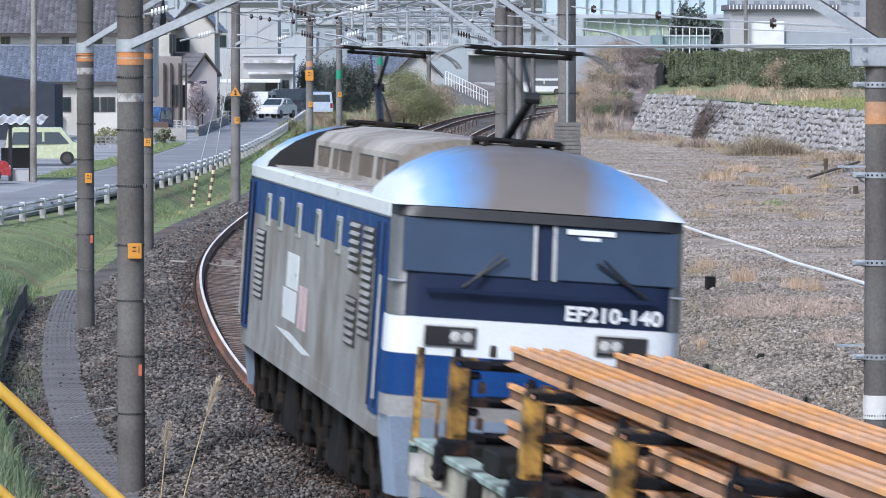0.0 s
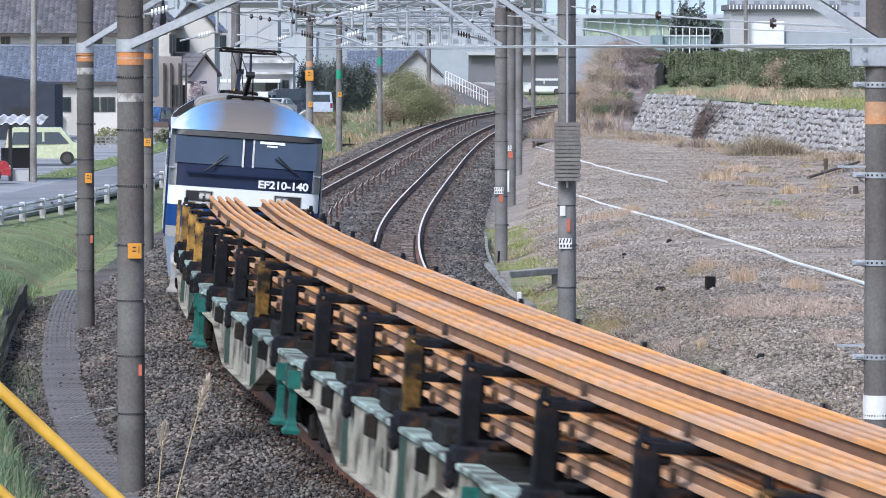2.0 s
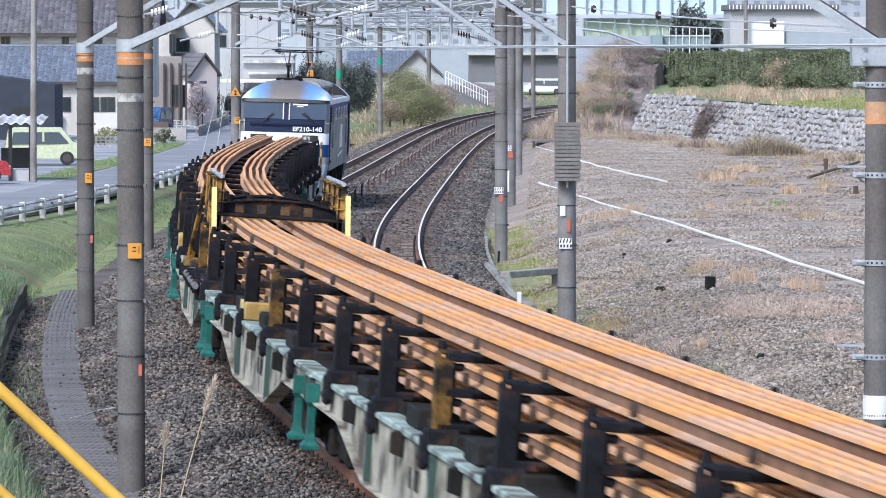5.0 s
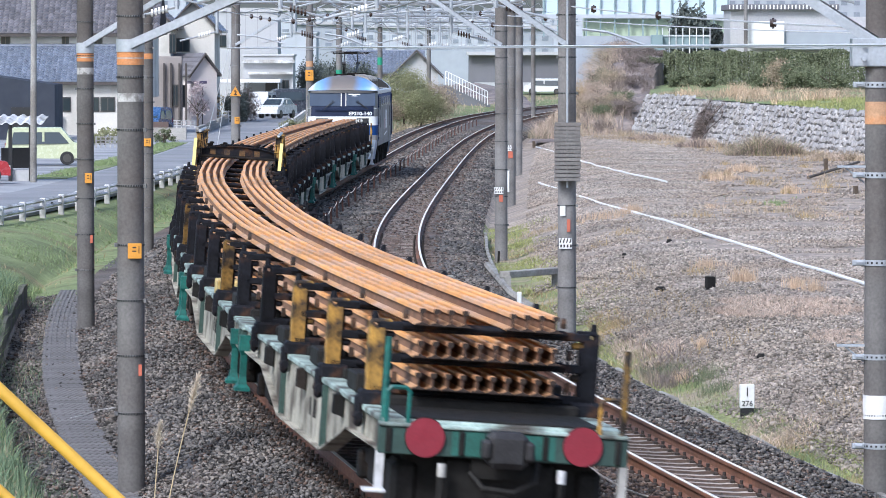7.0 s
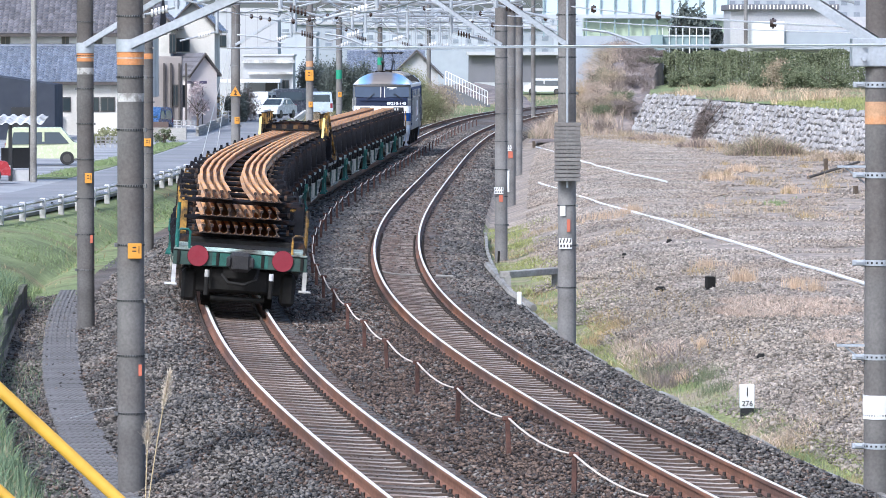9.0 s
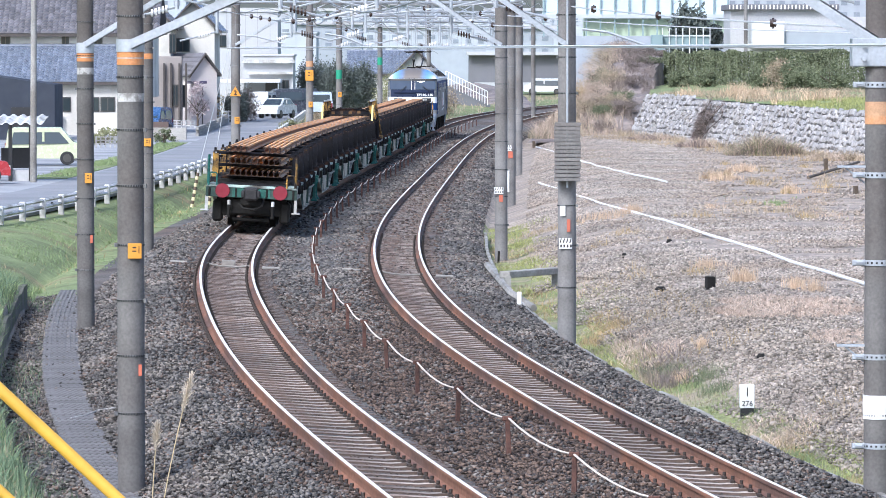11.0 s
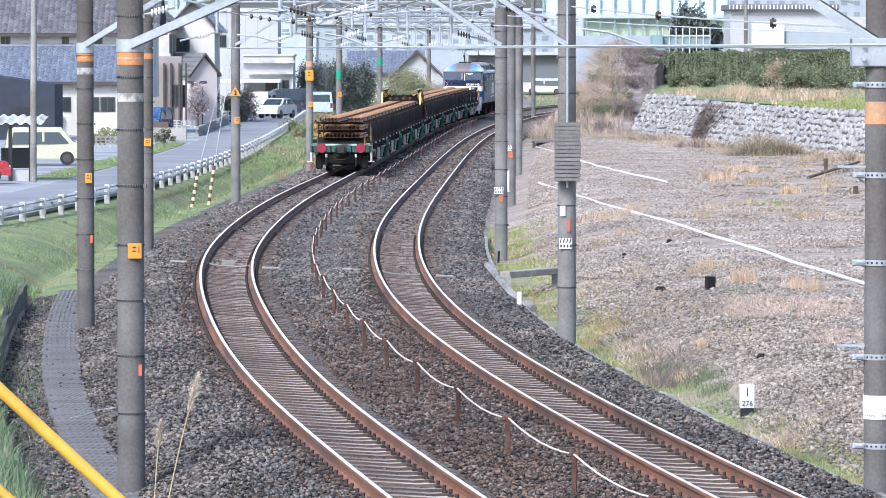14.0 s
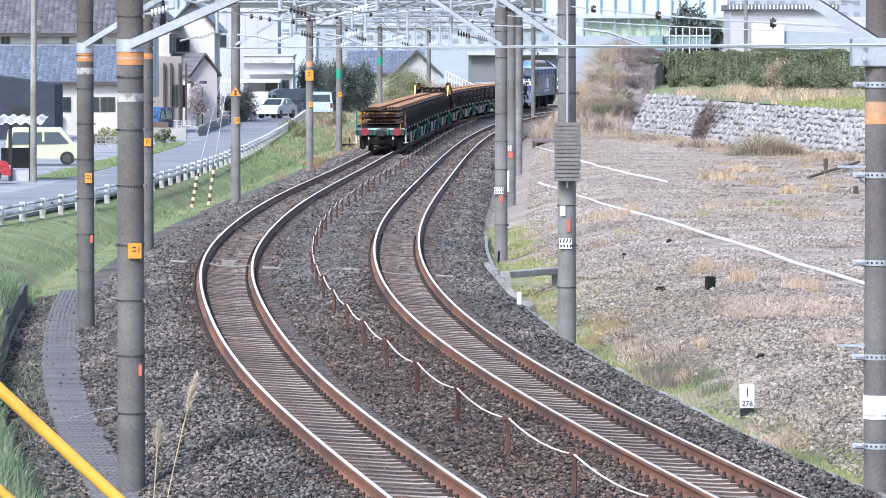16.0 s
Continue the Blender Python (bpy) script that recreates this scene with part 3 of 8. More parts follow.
for row in range(3):
    for i in range(58):
        if row == 2 and i % 19 > 12:
            continue
        y = 296 + 0.8 * (i + 0.5 * (row % 2))
        x = float(ROAD_R(y)) - 4.3
        o = part("block", BLOCK, None, BLOCKWALL)
        o.matrix_local = pose(x, y, road_z(x, y) - 0.05 + 0.2 * row, 0, 0, 90 + math.degrees(math.atan2(-float(ROAD_R(y + 1) - ROAD_R(y)), 1)))
M["brownwall"] = mat("dark_brown_garden_wall", (0.1, 0.07, 0.06), 0.8, var=0.15, scale=1.5)
solid("garden_wall", Shape().box(-17.2, -15.75, 292.0, 292.25, -0.4, 0.72, c=0.02), M["brownwall"], "dark brown garden wall beside the lane", "wall")
# white guard fence along the lane
RAILING = thing("roadside_fence", "low weathered white concrete fence along the lane", "fence")
M["fencewhite"] = mat("dull_white_fence", (0.58, 0.58, 0.59), 0.85, var=0.2, scale=1.5, fine=12, second=(0.33, 0.32, 0.3), mix_scale=0.8)
FP = Shape().box(-0.09, 0.09, -0.09, 0.09, -0.2, 0.44, c=0.015).mesh("fence_post", M["fencewhite"])
y, last = 125.0, None
while y < 430:
    x = float(ROAD_R(y)) + 0.35
    z = road_z(x, y)
    o = part("fence_post", FP, None, RAILING)
    o.location = (x, y, z)
    if last:
        for h in (0.16, 0.36):
            part("fence_rail", Shape().tube([(last[0], last[1], last[2] + h), (x, y, z + h)], 0.055, n=4), M["fencewhite"], RAILING)
    last = (x, y, z)
    y += 4.0


# ---- catenary poles ----
SHAFTS = {}
def zpx(py, y):
    """The height seen at picture row py at depth y."""
    return 4.87 - (py - 88) * y / 9000


def ring(s, z, h, r, n=28, k=0):
    s.rod((0, 0, z), (0, 0, z + h), r, n=n, k=k)
    return s


def pole(x, y, z0, height, r=0.172, label="round grey-brown concrete catenary pole with thin steel bands", step=0.72, concrete="pole"):
    top = thing("catenary_pole", label, "pole", pose(x, y, z0), group="catenary poles")
    part("shaft", Shape().rod((0, 0, 0), (0, 0, height), r, r * 0.9, n=32), M[concrete], top, smooth=True)
    z = 1.3 + random.uniform(0, 0.4)
    while z < min(height, 7.5):
        rr = r * (1 - 0.1 * z / height)
        b = ring(Shape(), z, 0.028, rr + 0.005)
        if y < 140:
            for k in range(22):
                a = math.radians(-115 + 230 * k / 21)
                b.box(-0.008, 0.008, -0.005, 0.004, z + 0.004, z + 0.024, pose((rr + 0.007) * math.sin(a), -(rr + 0.007) * math.cos(a), 0, 0, 0, math.degrees(a)), k=1)
        b.box(-0.018, 0.018, -rr - 0.045, -rr, z - 0.012, z + 0.034, pose(0, 0, 0, 0, 0, random.choice((-70, 70, 80))))
        part("steel_band", b, [M["bandsteel"], M["black"]], top)
        z += step + random.uniform(-0.08, 0.08)
    return top


def wrap(p, y, z0, py0, py1, m, name="band", label="", extra=0.004, r=0.165):
    a, b = zpx(py1, y) - z0, zpx(py0, y) - z0
    return part(name, ring(Shape(), a, b - a, r + extra), m, p, label, smooth=True)


def plate(p, y, z0, dx, py0, py1, w, m, label, r=0.17, bars=True):
    a, b = zpx(py1, y) - z0, zpx(py0, y) - z0
    o = part("sign_plate", Shape().box(dx - w / 2, dx + w / 2, -r - 0.03, -r - 0.015, a, b, c=0.004), m, p, label)
    if bars:
        def mark(*q):
            part("mark", Shape().add([(x, -r - 0.034, z) for x, z in q], [tuple(range(len(q)))]), M["black"], o)

        def bar(x0, x9, k0, k1):
            z1, z2 = a + (b - a) * k0, a + (b - a) * k1
            mark((x0, z1), (x9, z1), (x9, z2), (x0, z2))
        if m == M["white"]:
            z1, z2 = a + (b - a) * 0.55, b - 0.005
            for k in range(4):
                q = dx - w * 0.46 + w * 0.25 * k
                mark((q, z1), (q + w * 0.09, z1), (q + w * 0.19, z2), (q + w * 0.1, z2))
                bar(q + w * 0.06, q + w * 0.19, 0.14, 0.4)
        else:
            bar(dx - w * 0.16, dx + w * 0.1, 0.68, 0.78)
            bar(dx - w * 0.18, dx + w * 0.12, 0.45, 0.53)
            bar(dx + w * 0.28, dx + w * 0.34, 0.35, 0.8)
    return o


LEFT_POLES = [(63.0, -3.87), (100.0, -7.03), (137.0, -7.97), (181.0, -7.38), (228.0, -5.98), (278.0, -5.68), (335.0, -4.15), (392.0, -1.1)]
RIGHT_POLES = [(62.0, 5.31), (94.0, 2.29), (135.5, 1.55), (184.0, 2.46), (232.0, 3.45), (282.0, 4.22), (335.0, 5.1), (375.0, 6.65)]
SIGN_YELLOW = mat("yellow_sign", (0.6, 0.27, 0.03), 0.5, var=0.06)
SIGN_GREEN = mat("green_band", (0.02, 0.25, 0.14), 0.5, var=0.06)
SIGN_RED = mat("red_spray_mark", (0.45, 0.12, 0.07), 0.6, var=0.1)
SOFT_WHITE = mat("worn_white_band", (0.4, 0.39, 0.375), 0.7, var=0.2, scale=6, second=(0.19, 0.18, 0.17), mix_scale=7, mix_lo=0.48, mix_hi=0.6)
POLES = {}
for side, rows in (("l", LEFT_POLES), ("r", RIGHT_POLES)):
    for i, (y, x) in enumerate(rows):
        z0 = float(ground_z(x, y)) - 0.35
        POLES[side, i] = (pole(x, y, z0, 9.6 - z0, step=99 if (side, i) == ("r", 0) else 0.72, concrete="poledark" if side == "l" and i < 3 or (side, i) == ("r", 0) else "pole"), x, y, z0)


def dress():
    p, x, y, z0 = POLES["l", 0]
    wrap(p, y, z0, 93, 102, M["orange"], label="orange band")
    wrap(p, y, z0, 104, 115, M["orange"], label="orange band")
    wrap(p, y, z0, 102, 104, SOFT_WHITE, label="thin worn pale stripe")
    wrap(p, y, z0, 165, 180, SOFT_WHITE, label="worn white band")
    wrap(p, y, z0, 70, 92, M["galv"], "collar", "galvanised collar", 0.012)
    plate(p, y, z0, 0.06, 430, 457, 0.17, SIGN_YELLOW, "small orange number plate")
    part("paint_mark", Shape().box(0.1, 0.14, -0.14, -0.12, zpx(665, y) - z0, zpx(645, y) - z0), SIGN_RED, p)
    p, x, y, z0 = POLES["l", 1]
    wrap(p, y, z0, 95, 101, M["orange"], label="orange band")
    wrap(p, y, z0, 103, 109, M["orange"], label="orange band")
    wrap(p, y, z0, 101, 103, SOFT_WHITE, label="thin worn pale stripe")
    wrap(p, y, z0, 120, 132, SOFT_WHITE, label="worn white band")
    wrap(p, y, z0, 76, 94, M["galv"], "collar", "galvanised collar", 0.012)
    plate(p, y, z0, 0.07, 306, 324, 0.14, SIGN_YELLOW, "small orange number plate")
    part("paint_mark", Shape().box(0.1, 0.15, -0.15, -0.13, zpx(430, y) - z0, zpx(416, y) - z0), SIGN_RED, p)
    p, x, y, z0 = POLES["l", 2]
    wrap(p, y, z0, 95, 105, M["orange"])
    plate(p, y, z0, 0.02, 245, 259, 0.2, SIGN_YELLOW, "small orange number plate")
    p, x, y, z0 = POLES["l", 3]
    t = [(-0.2, zpx(170, y) - z0), (0.2, zpx(170, y) - z0), (0.0, zpx(153, y) - z0)]
    part("warning_sign", Shape().loft([[(a, -0.2, b) for a, b in t], [(a, -0.18, b) for a, b in t]]), SIGN_YELLOW, p, "yellow triangle sign with a 2")
    text("2", 0.22, pose(0.0, -0.206, zpx(168, y) - z0, 90, 0, 0), p, M["black"], "number")
    plate(p, y, z0, 0.06, 207, 219, 0.18, SIGN_YELLOW, "small orange number plate")
    p, x, y, z0 = POLES["l", 4]
    wrap(p, y, z0, 108, 118, M["orange"])
    plate(p, y, z0, 0.0, 124, 143, 0.36, SIGN_YELLOW, "yellow plate with black bars")
    plate(p, y, z0, 0.05, 180, 190, 0.18, SIGN_YELLOW, "small orange plate")
    p, x, y, z0 = POLES["l", 5]
    wrap(p, y, z0, 124, 140, SIGN_GREEN, label="green band", r=0.17)
    plate(p, y, z0, 0.05, 163, 172, 0.2, SIGN_YELLOW, "small orange plate")
    p, x, y, z0 = POLES["l", 6]
    wrap(p, y, z0, 102, 115, SIGN_GREEN, label="green band", r=0.17)
    # right-hand row
    p, x, y, z0 = POLES["r", 0]
    wrap(p, y, z0, 180, 220, M["orange"], label="orange band")
    wrap(p, y, z0, 700, 742, M["white"], label="white band", r=0.178)
    a, b = zpx(118, y) - z0, zpx(68, y) - z0
    cl = part("clamp_plate", Shape().box(-0.34, 0.3, -0.2, 0.2, a, b, c=0.012), M["galv"], p, "large galvanised clamp plate with bolts")
    for z in (a + 0.09, b - 0.09):
        part("bolt", Shape().rod((-0.2, -0.21, z), (-0.2, -0.26, z), 0.03, n=6), M["galv"], cl)
    for py in (150, 310, 465, 632, 790):
        z = zpx(py, y) - z0
        s = ring(Shape(), z - 0.035, 0.07, 0.178)
        s.box(-0.32, -0.16, -0.07, -0.04, z - 0.035, z + 0.035, c=0.008)
        s.rod((-0.28, -0.09, z), (-0.2, -0.09, z), 0.03, n=6)
        part("step_clamp", s, M["galv"], p, "perforated steel clamp")
        s = Shape()
        for k in range(18):
            a_ = math.radians(-170 + 20 * k)
            s.box(-0.012, 0.012, -0.003, 0.003, z - 0.012, z + 0.012, pose(0.179 * math.sin(a_), -0.179 * math.cos(a_), 0, 0, 0, math.degrees(a_)))
        tagged(part("slot_ring", s, M["black"], p), kind="stuff")
    for py in (295, 612):
        z = zpx(py, y) - z0
        part("bracket", Shape().box(-0.5, -0.16, -0.05, 0.05, z - 0.012, z + 0.012).rod((-0.42, 0, z), (-0.17, 0, z - 0.2), 0.012, n=6), M["galv"], p, "small galvanised bracket")
    p, x, y, z0 = POLES["r", 1]
    w = part("tension_weight", Shape().rod((0.0, -0.27, zpx(322, y) - z0 - 0.1), (0.0, -0.27, 8.5), 0.02, n=6), M["galv"], p, "stack of grey concrete tension weights on a rod")
    a, b = zpx(320, y) - z0, zpx(216, y) - z0
    n = 15
    for i in range(n):
        z = a + (b - a) * i / n
        o = part("weight_block", Shape().box(-0.24, 0.24, -0.42, -0.16, z, z + (b - a) / n - 0.007, pose(random.uniform(-0.012, 0.012), 0, 0), c=0.008), M["pole"], w)
    plate(p, y, z0, -0.03, 421, 440, 0.24, M["white"], "white and black striped plate")
    plate(p, y, z0, -0.08, 364, 382, 0.1, M["white"], "white marker", bars=False)
    part("paint_mark", Shape().box(-0.0, 0.06, -0.19, -0.165, zpx(410, y) - z0, zpx(388, y) - z0), SIGN_RED, p)
    p, x, y, z0 = POLES["r", 2]
    plate(p, y, z0, -0.06, 331, 343, 0.24, M["white"], "white and black striped plate")
    part("paint_mark", Shape().box(-0.06, 0.04, -0.19, -0.165, zpx(357, y) - z0, zpx(345, y) - z0), SIGN_RED, p)
    p, x, y, z0 = POLES["r", 3]
    plate(p, y, z0, -0.1, 257, 267, 0.26, M["white"], "white and black striped plate")
    part("paint_mark", Shape().box(-0.1, 0.06, -0.19, -0.165, zpx(280, y) - z0, zpx(268, y) - z0), SIGN_RED, p)
    plate(p, y, z0, -0.12, 300, 340, 0.12, M["white"], "white marker", bars=False)


dress()


# ---- gantries over both tracks ----
def lattice(a, b, depth, n, r=0.035):
    """A flat lattice beam from a to b."""
    a, b = Vector(a), Vector(b)
    s, d = Shape(), Vector((0, 0, depth))
    for i in range(n):
        p, q = a.lerp(b, i / n), a.lerp(b, (i + 1) / n)
        s.rod(p, q + d, r * 0.7, n=5)
        s.rod(q, p + d, r * 0.7, n=5)
    return s


def gantry(yl, xl, yr, xr, z, depth=0.55, boom=0.05):
    top = thing("catenary_gantry", "galvanised lattice beam spanning both tracks with hanging brackets", "gantry", group="catenary gantries")
    for o in (-0.22, 0.22):
        a, b = Vector((xl - 0.3, yl + o, z)), Vector((xr + 0.3, yr + o, z))
        for dz in (0, depth):
            part("chord", Shape().rod(a + Vector((0, 0, dz)), b + Vector((0, 0, dz)), boom, n=6), M["galv"], top)
        part("lattice", lattice(a, b, depth, 9), M["galv"], top)
    for k, t in enumerate((0.2, 0.42, 0.62, 0.86)):
        p = Vector((xl, yl, z)).lerp(Vector((xr, yr, z)), t)
        s = Shape().rod(p, p - Vector((0, 0, 1.25)), 0.045, n=8)
        s.rod(p + Vector((0.0, 0, -0.55)), p + Vector((0.9 if k % 2 else -0.9, 0, -0.35)), 0.03, n=6)
        s.rod(p + Vector((0.0, 0, -1.2)), p + Vector((1.0 if k % 2 else -1.0, 0, -1.45)), 0.025, n=6)
        d = part("drop_bracket", s, M["galv"], top, "hanging bracket")
        ins = Shape()
        for j in range(5):
            c = p + Vector(((0.2 + 0.07 * j) * (1 if k % 2 else -1), 0, -1.24 - 0.02 * j))
            ins.rod(c - Vector((0.02, 0, 0)), c + Vector((0.02, 0, 0)), 0.075, n=8)
        part("insulator", ins, M["insul"] if k % 2 else M["white"], d)
    return top


for i in range(2, 8):
    _, xl, yl, _ = POLES["l", i]
    _, xr, yr, _ = POLES["r", i]
    gantry(yl, xl, yr, xr, 6.55 if i < 4 else 6.4)
# slanting braces of the nearer gantries, fixed to collars on the poles
for (p, x, y, z0), dx, dz, w in ((POLES["l", 0], 1.9, 0.84, 0.058), (POLES["l", 1], 1.6, 0.98, 0.06), (POLES["r", 0], -1.4, 0.9, 0.07), (POLES["r", 1], -1.3, 0.9, 0.05), (POLES["l", 3], 1.5, 0.9, 0.05), (POLES["r", 2], -1.5, 1.0, 0.06)):
    z = zpx(80, y) - z0
    d = Vector((dx, 0, dz)).normalized()
    q = Vector((-d.z, 0, d.x)) * w
    a, b = Vector((0.0, -0.19, z)), Vector((dx * 1.35, -0.19, z + dz * 1.35))
    s = Shape().loft([[a - q, a + q, a + q + Vector((0, 0.012, 0)), a - q + Vector((0, 0.012, 0))], [b - q, b + q, b + q + Vector((0, 0.012, 0)), b - q + Vector((0, 0.012, 0))]])
    s.loft([[a - q, a - q + Vector((0, 0.08, 0)), a - q * 0.8 + Vector((0, 0.08, 0)), a - q * 0.8], [b - q, b - q + Vector((0, 0.08, 0)), b - q * 0.8 + Vector((0, 0.08, 0)), b - q * 0.8]])
    part("brace", s, M["galv"], p, "galvanised slanting brace")
for i in (0, 1):
    _, xl, yl, _ = POLES["l", i]
    _, xr, yr, _ = POLES["r", i]
    gantry(yl, xl, yr, xr, 6.9)

# ---- overhead wires ----
def wire(name, label, pts, r, m, group="overhead wires"):
    return solid(name, Shape().tube(pts, r, n=5), m, label, "wire", group=group)


YW = [10 + 6 * i for i in range(76)]
for line, drop in ((x1, 0.0), (x2, 0.1)):
    wire("contact_wire", "thin copper contact wire above the track", [(float(line(y)), y, 4.9 + float(zrail(y)) * 0.3) for y in YW], 0.009, M["wirelight"])
    wire("messenger_wire", "sagging messenger wire above the contact wire", [(float(line(y)), y, 5.75 + 0.35 * abs(math.cos(math.pi * (y - 63) / 46))) for y in YW], 0.011, M["wire"])
    dr = thing("dropper_wires", "row of thin droppers between the wires", "wire", group="overhead wires")
    for k in range(34):
        y = 100 + 9 * k
        part("dropper", Shape().rod((float(line(y)), y, 4.9), (float(line(y)), y, 5.75 + 0.35 * abs(math.cos(math.pi * (y - 63) / 46))), 0.007, n=4), M["wire"], dr)
for du, z, r in ((-2.4, 6.9, 0.014), (-2.7, 7.6, 0.012), (6.4, 7.2, 0.014), (6.7, 7.9, 0.012), (2.0, 6.0, 0.012)):
    wire("feeder_wire", "thin grey feeder wire along the line", [(float(x1(y)) + du, y, z - 0.5 * math.sin(math.pi * ((y - 63) % 44) / 44)) for y in YW if y > 60], r, M["wire"])


def pull_off(a, b, beads, sag=0.12):
    """A pale wire across the line with dark beads on it."""
    a, b = Vector(a), Vector(b)
    top = thing("pull_off_wire", "pale cross wire with dark insulator beads", "wire", group="overhead wires")
    P = lambda t: a.lerp(b, t) - Vector((0, 0, sag * 4 * t * (1 - t)))
    part("wire", Shape().tube([P(t / 10) for t in range(11)], 0.014, n=5), M["wirelight"], top)
    for t in beads:
        c = P(t)
        part("bead", Shape().rod(c - Vector((0.045, 0, 0)), c + Vector((0.045, 0, 0)), 0.055, n=8).rod(c - Vector((0.015, 0, 0)), c + Vector((0.015, 0, 0)), 0.075, n=8), M["insul"], top)


def at(px, py, y):
    return ((px - 784) * y / 9000, y, zpx(py, y))


pull_off(at(505, 35, 150), at(1010, -15, 150), (0.03, 0.1, 0.18, 0.3))
pull_off(at(720, 12, 150), at(1560, 60, 110), (0.05, 0.12, 0.2, 0.36))
pull_off(at(395, 20, 140), at(720, 60, 190), (0.12, 0.16, 0.2, 0.6, 0.66))
pull_off(at(500, 40, 135), at(690, -5, 135), (0.1, 0.25, 0.42))
pull_off(at(770, 30, 150), at(990, 45, 120), (0.15, 0.35, 0.52))
pull_off(at(1010, 12, 94), at(1600, 52, 62), (0.1, 0.35, 0.7), 0.05)
for px0, py0, px1, py1, y in ((575, 60, 650, 82, 128), (1030, 52, 1140, 80, 90), (420, 62, 505, 78, 160), (930, 40, 1000, 62, 128)):
    a, b = Vector(at(px0, py0, y)), Vector(at(px1, py1, y))
    solid("registration_arm", Shape().tube([a, a.lerp(b, 0.4) + Vector((0, 0, 0.06)), b], 0.028, n=6), M["galv"], "bent grey registration arm holding the wire", "arm", group="registration arms")


# ---- plants ----
def blades(name, px, py, pz, h, w, material, label, category, seed=1, spread=0.5, parent=None):
    """Many thin bent grass blades as one mesh."""
    rng = np.random.default_rng(seed)
    n = len(px)
    a = rng.uniform(0, 2 * np.pi, n)
    d = np.stack([np.cos(a), np.sin(a), np.zeros(n)], 1)
    l = rng.normal(0, spread, (n, 2)) * h[:, None]
    root = np.stack([px, py, pz], 1)
    mid = root + np.stack([l[:, 0] * 0.35, l[:, 1] * 0.35, h * 0.6], 1)
    tip = root + np.stack([l[:, 0], l[:, 1], h], 1)
    s = (d * w[:, None])
    v = np.stack([root - s, root + s, mid + s * 0.7, mid - s * 0.7, tip], 1)
    f = []
    me = bpy.data.meshes.new(name)
    quads = np.array([0, 1, 2, 3])[None] + 5 * np.arange(n)[:, None]
    tris = np.array([3, 2, 4])[None] + 5 * np.arange(n)[:, None]
    me.vertices.add(n * 5)
    me.vertices.foreach_set("co", v.ravel())
    me.loops.add(n * 7)
    me.loops.foreach_set("vertex_index", np.concatenate([quads.ravel(), tris.ravel()]))
    me.polygons.add(n * 2)
    me.polygons.foreach_set("loop_start", np.concatenate([np.arange(n) * 4, 4 * n + np.arange(n) * 3]))
    me.update(calc_edges=True)
    me.materials.append(material)
    ob = new(name, me)
    if parent is not None:
        ob.parent = parent
        return ob
    return tagged(ob, label, category, kind="stuff")


def leaf_mat(name, color, var=0.35):
    m = mat(name, color, 0.75, var=0.2, scale=0.8, fine=6, per_island=var, spec=0.25)
    return m


M["blade"] = leaf_mat("fresh_grass_blade", (0.205, 0.26, 0.125), 0.22)
M["bladeb"] = leaf_mat("bluish_grass_blade", (0.125, 0.175, 0.105))
M["straw"] = leaf_mat("dry_straw", (0.36, 0.27, 0.15), 0.3)
M["redstraw"] = leaf_mat("reddish_dry_grass", (0.52, 0.385, 0.27), 0.25)
M["brush"] = leaf_mat("dry_brush", (0.35, 0.285, 0.205), 0.4)
M["greybrush"] = leaf_mat("grey_twigs", (0.2, 0.165, 0.15), 0.35)
M["hedge"] = mat("hedge_leaf", (0.15, 0.168, 0.105), 0.9, var=0.3, scale=0.9, fine=5, per_island=0.4, spec=0.05)
M["pinkbrush"] = leaf_mat("pale_pinkish_dry_stems", (0.47, 0.37, 0.3), 0.35)
# greyed and lightened: the far crowns carry the haze in their colour
M["evergreen"] = leaf_mat("evergreen_leaf", (0.105, 0.12, 0.108), 0.22)
M["olive"] = leaf_mat("yellow_green_leaf", (0.245, 0.25, 0.135), 0.3)
M["bark"] = mat("bark", (0.1, 0.075, 0.055), 0.9, var=0.3, scale=4, bump=0.4)


def noise_mask(x, y, s, seed):
    return np.array([noise.noise(Vector((a * s, b * s * 0.5, seed))) for a, b in zip(x, y)])


def grass_zone(name, line, u0, u1, y0, y1, n, h0, h1, w, material, label, seed, cut=-1.0, spread=0.5):
    rng = np.random.default_rng(seed)
    y = y0 + (y1 - y0) * rng.random(n)
    x = line(y) + u0 + (u1 - u0) * rng.random(n)
    k = noise_mask(x, y, 0.45, seed * 3.3)
    ok = (k > cut) & (x > ROAD_R(y) + 0.6)
    x, y, k = x[ok], y[ok], k[ok]
    h = (h0 + (h1 - h0) * rng.random(len(x)) ** 1.5) * np.clip(0.75 + k, 0.35, 1.5)
    return blades(name, x, y, ground_z(x, y) - 0.02, h, np.full(len(x), w) * np.clip(y / 110, 0.8, 2.5), material, label, "grass", seed, spread)


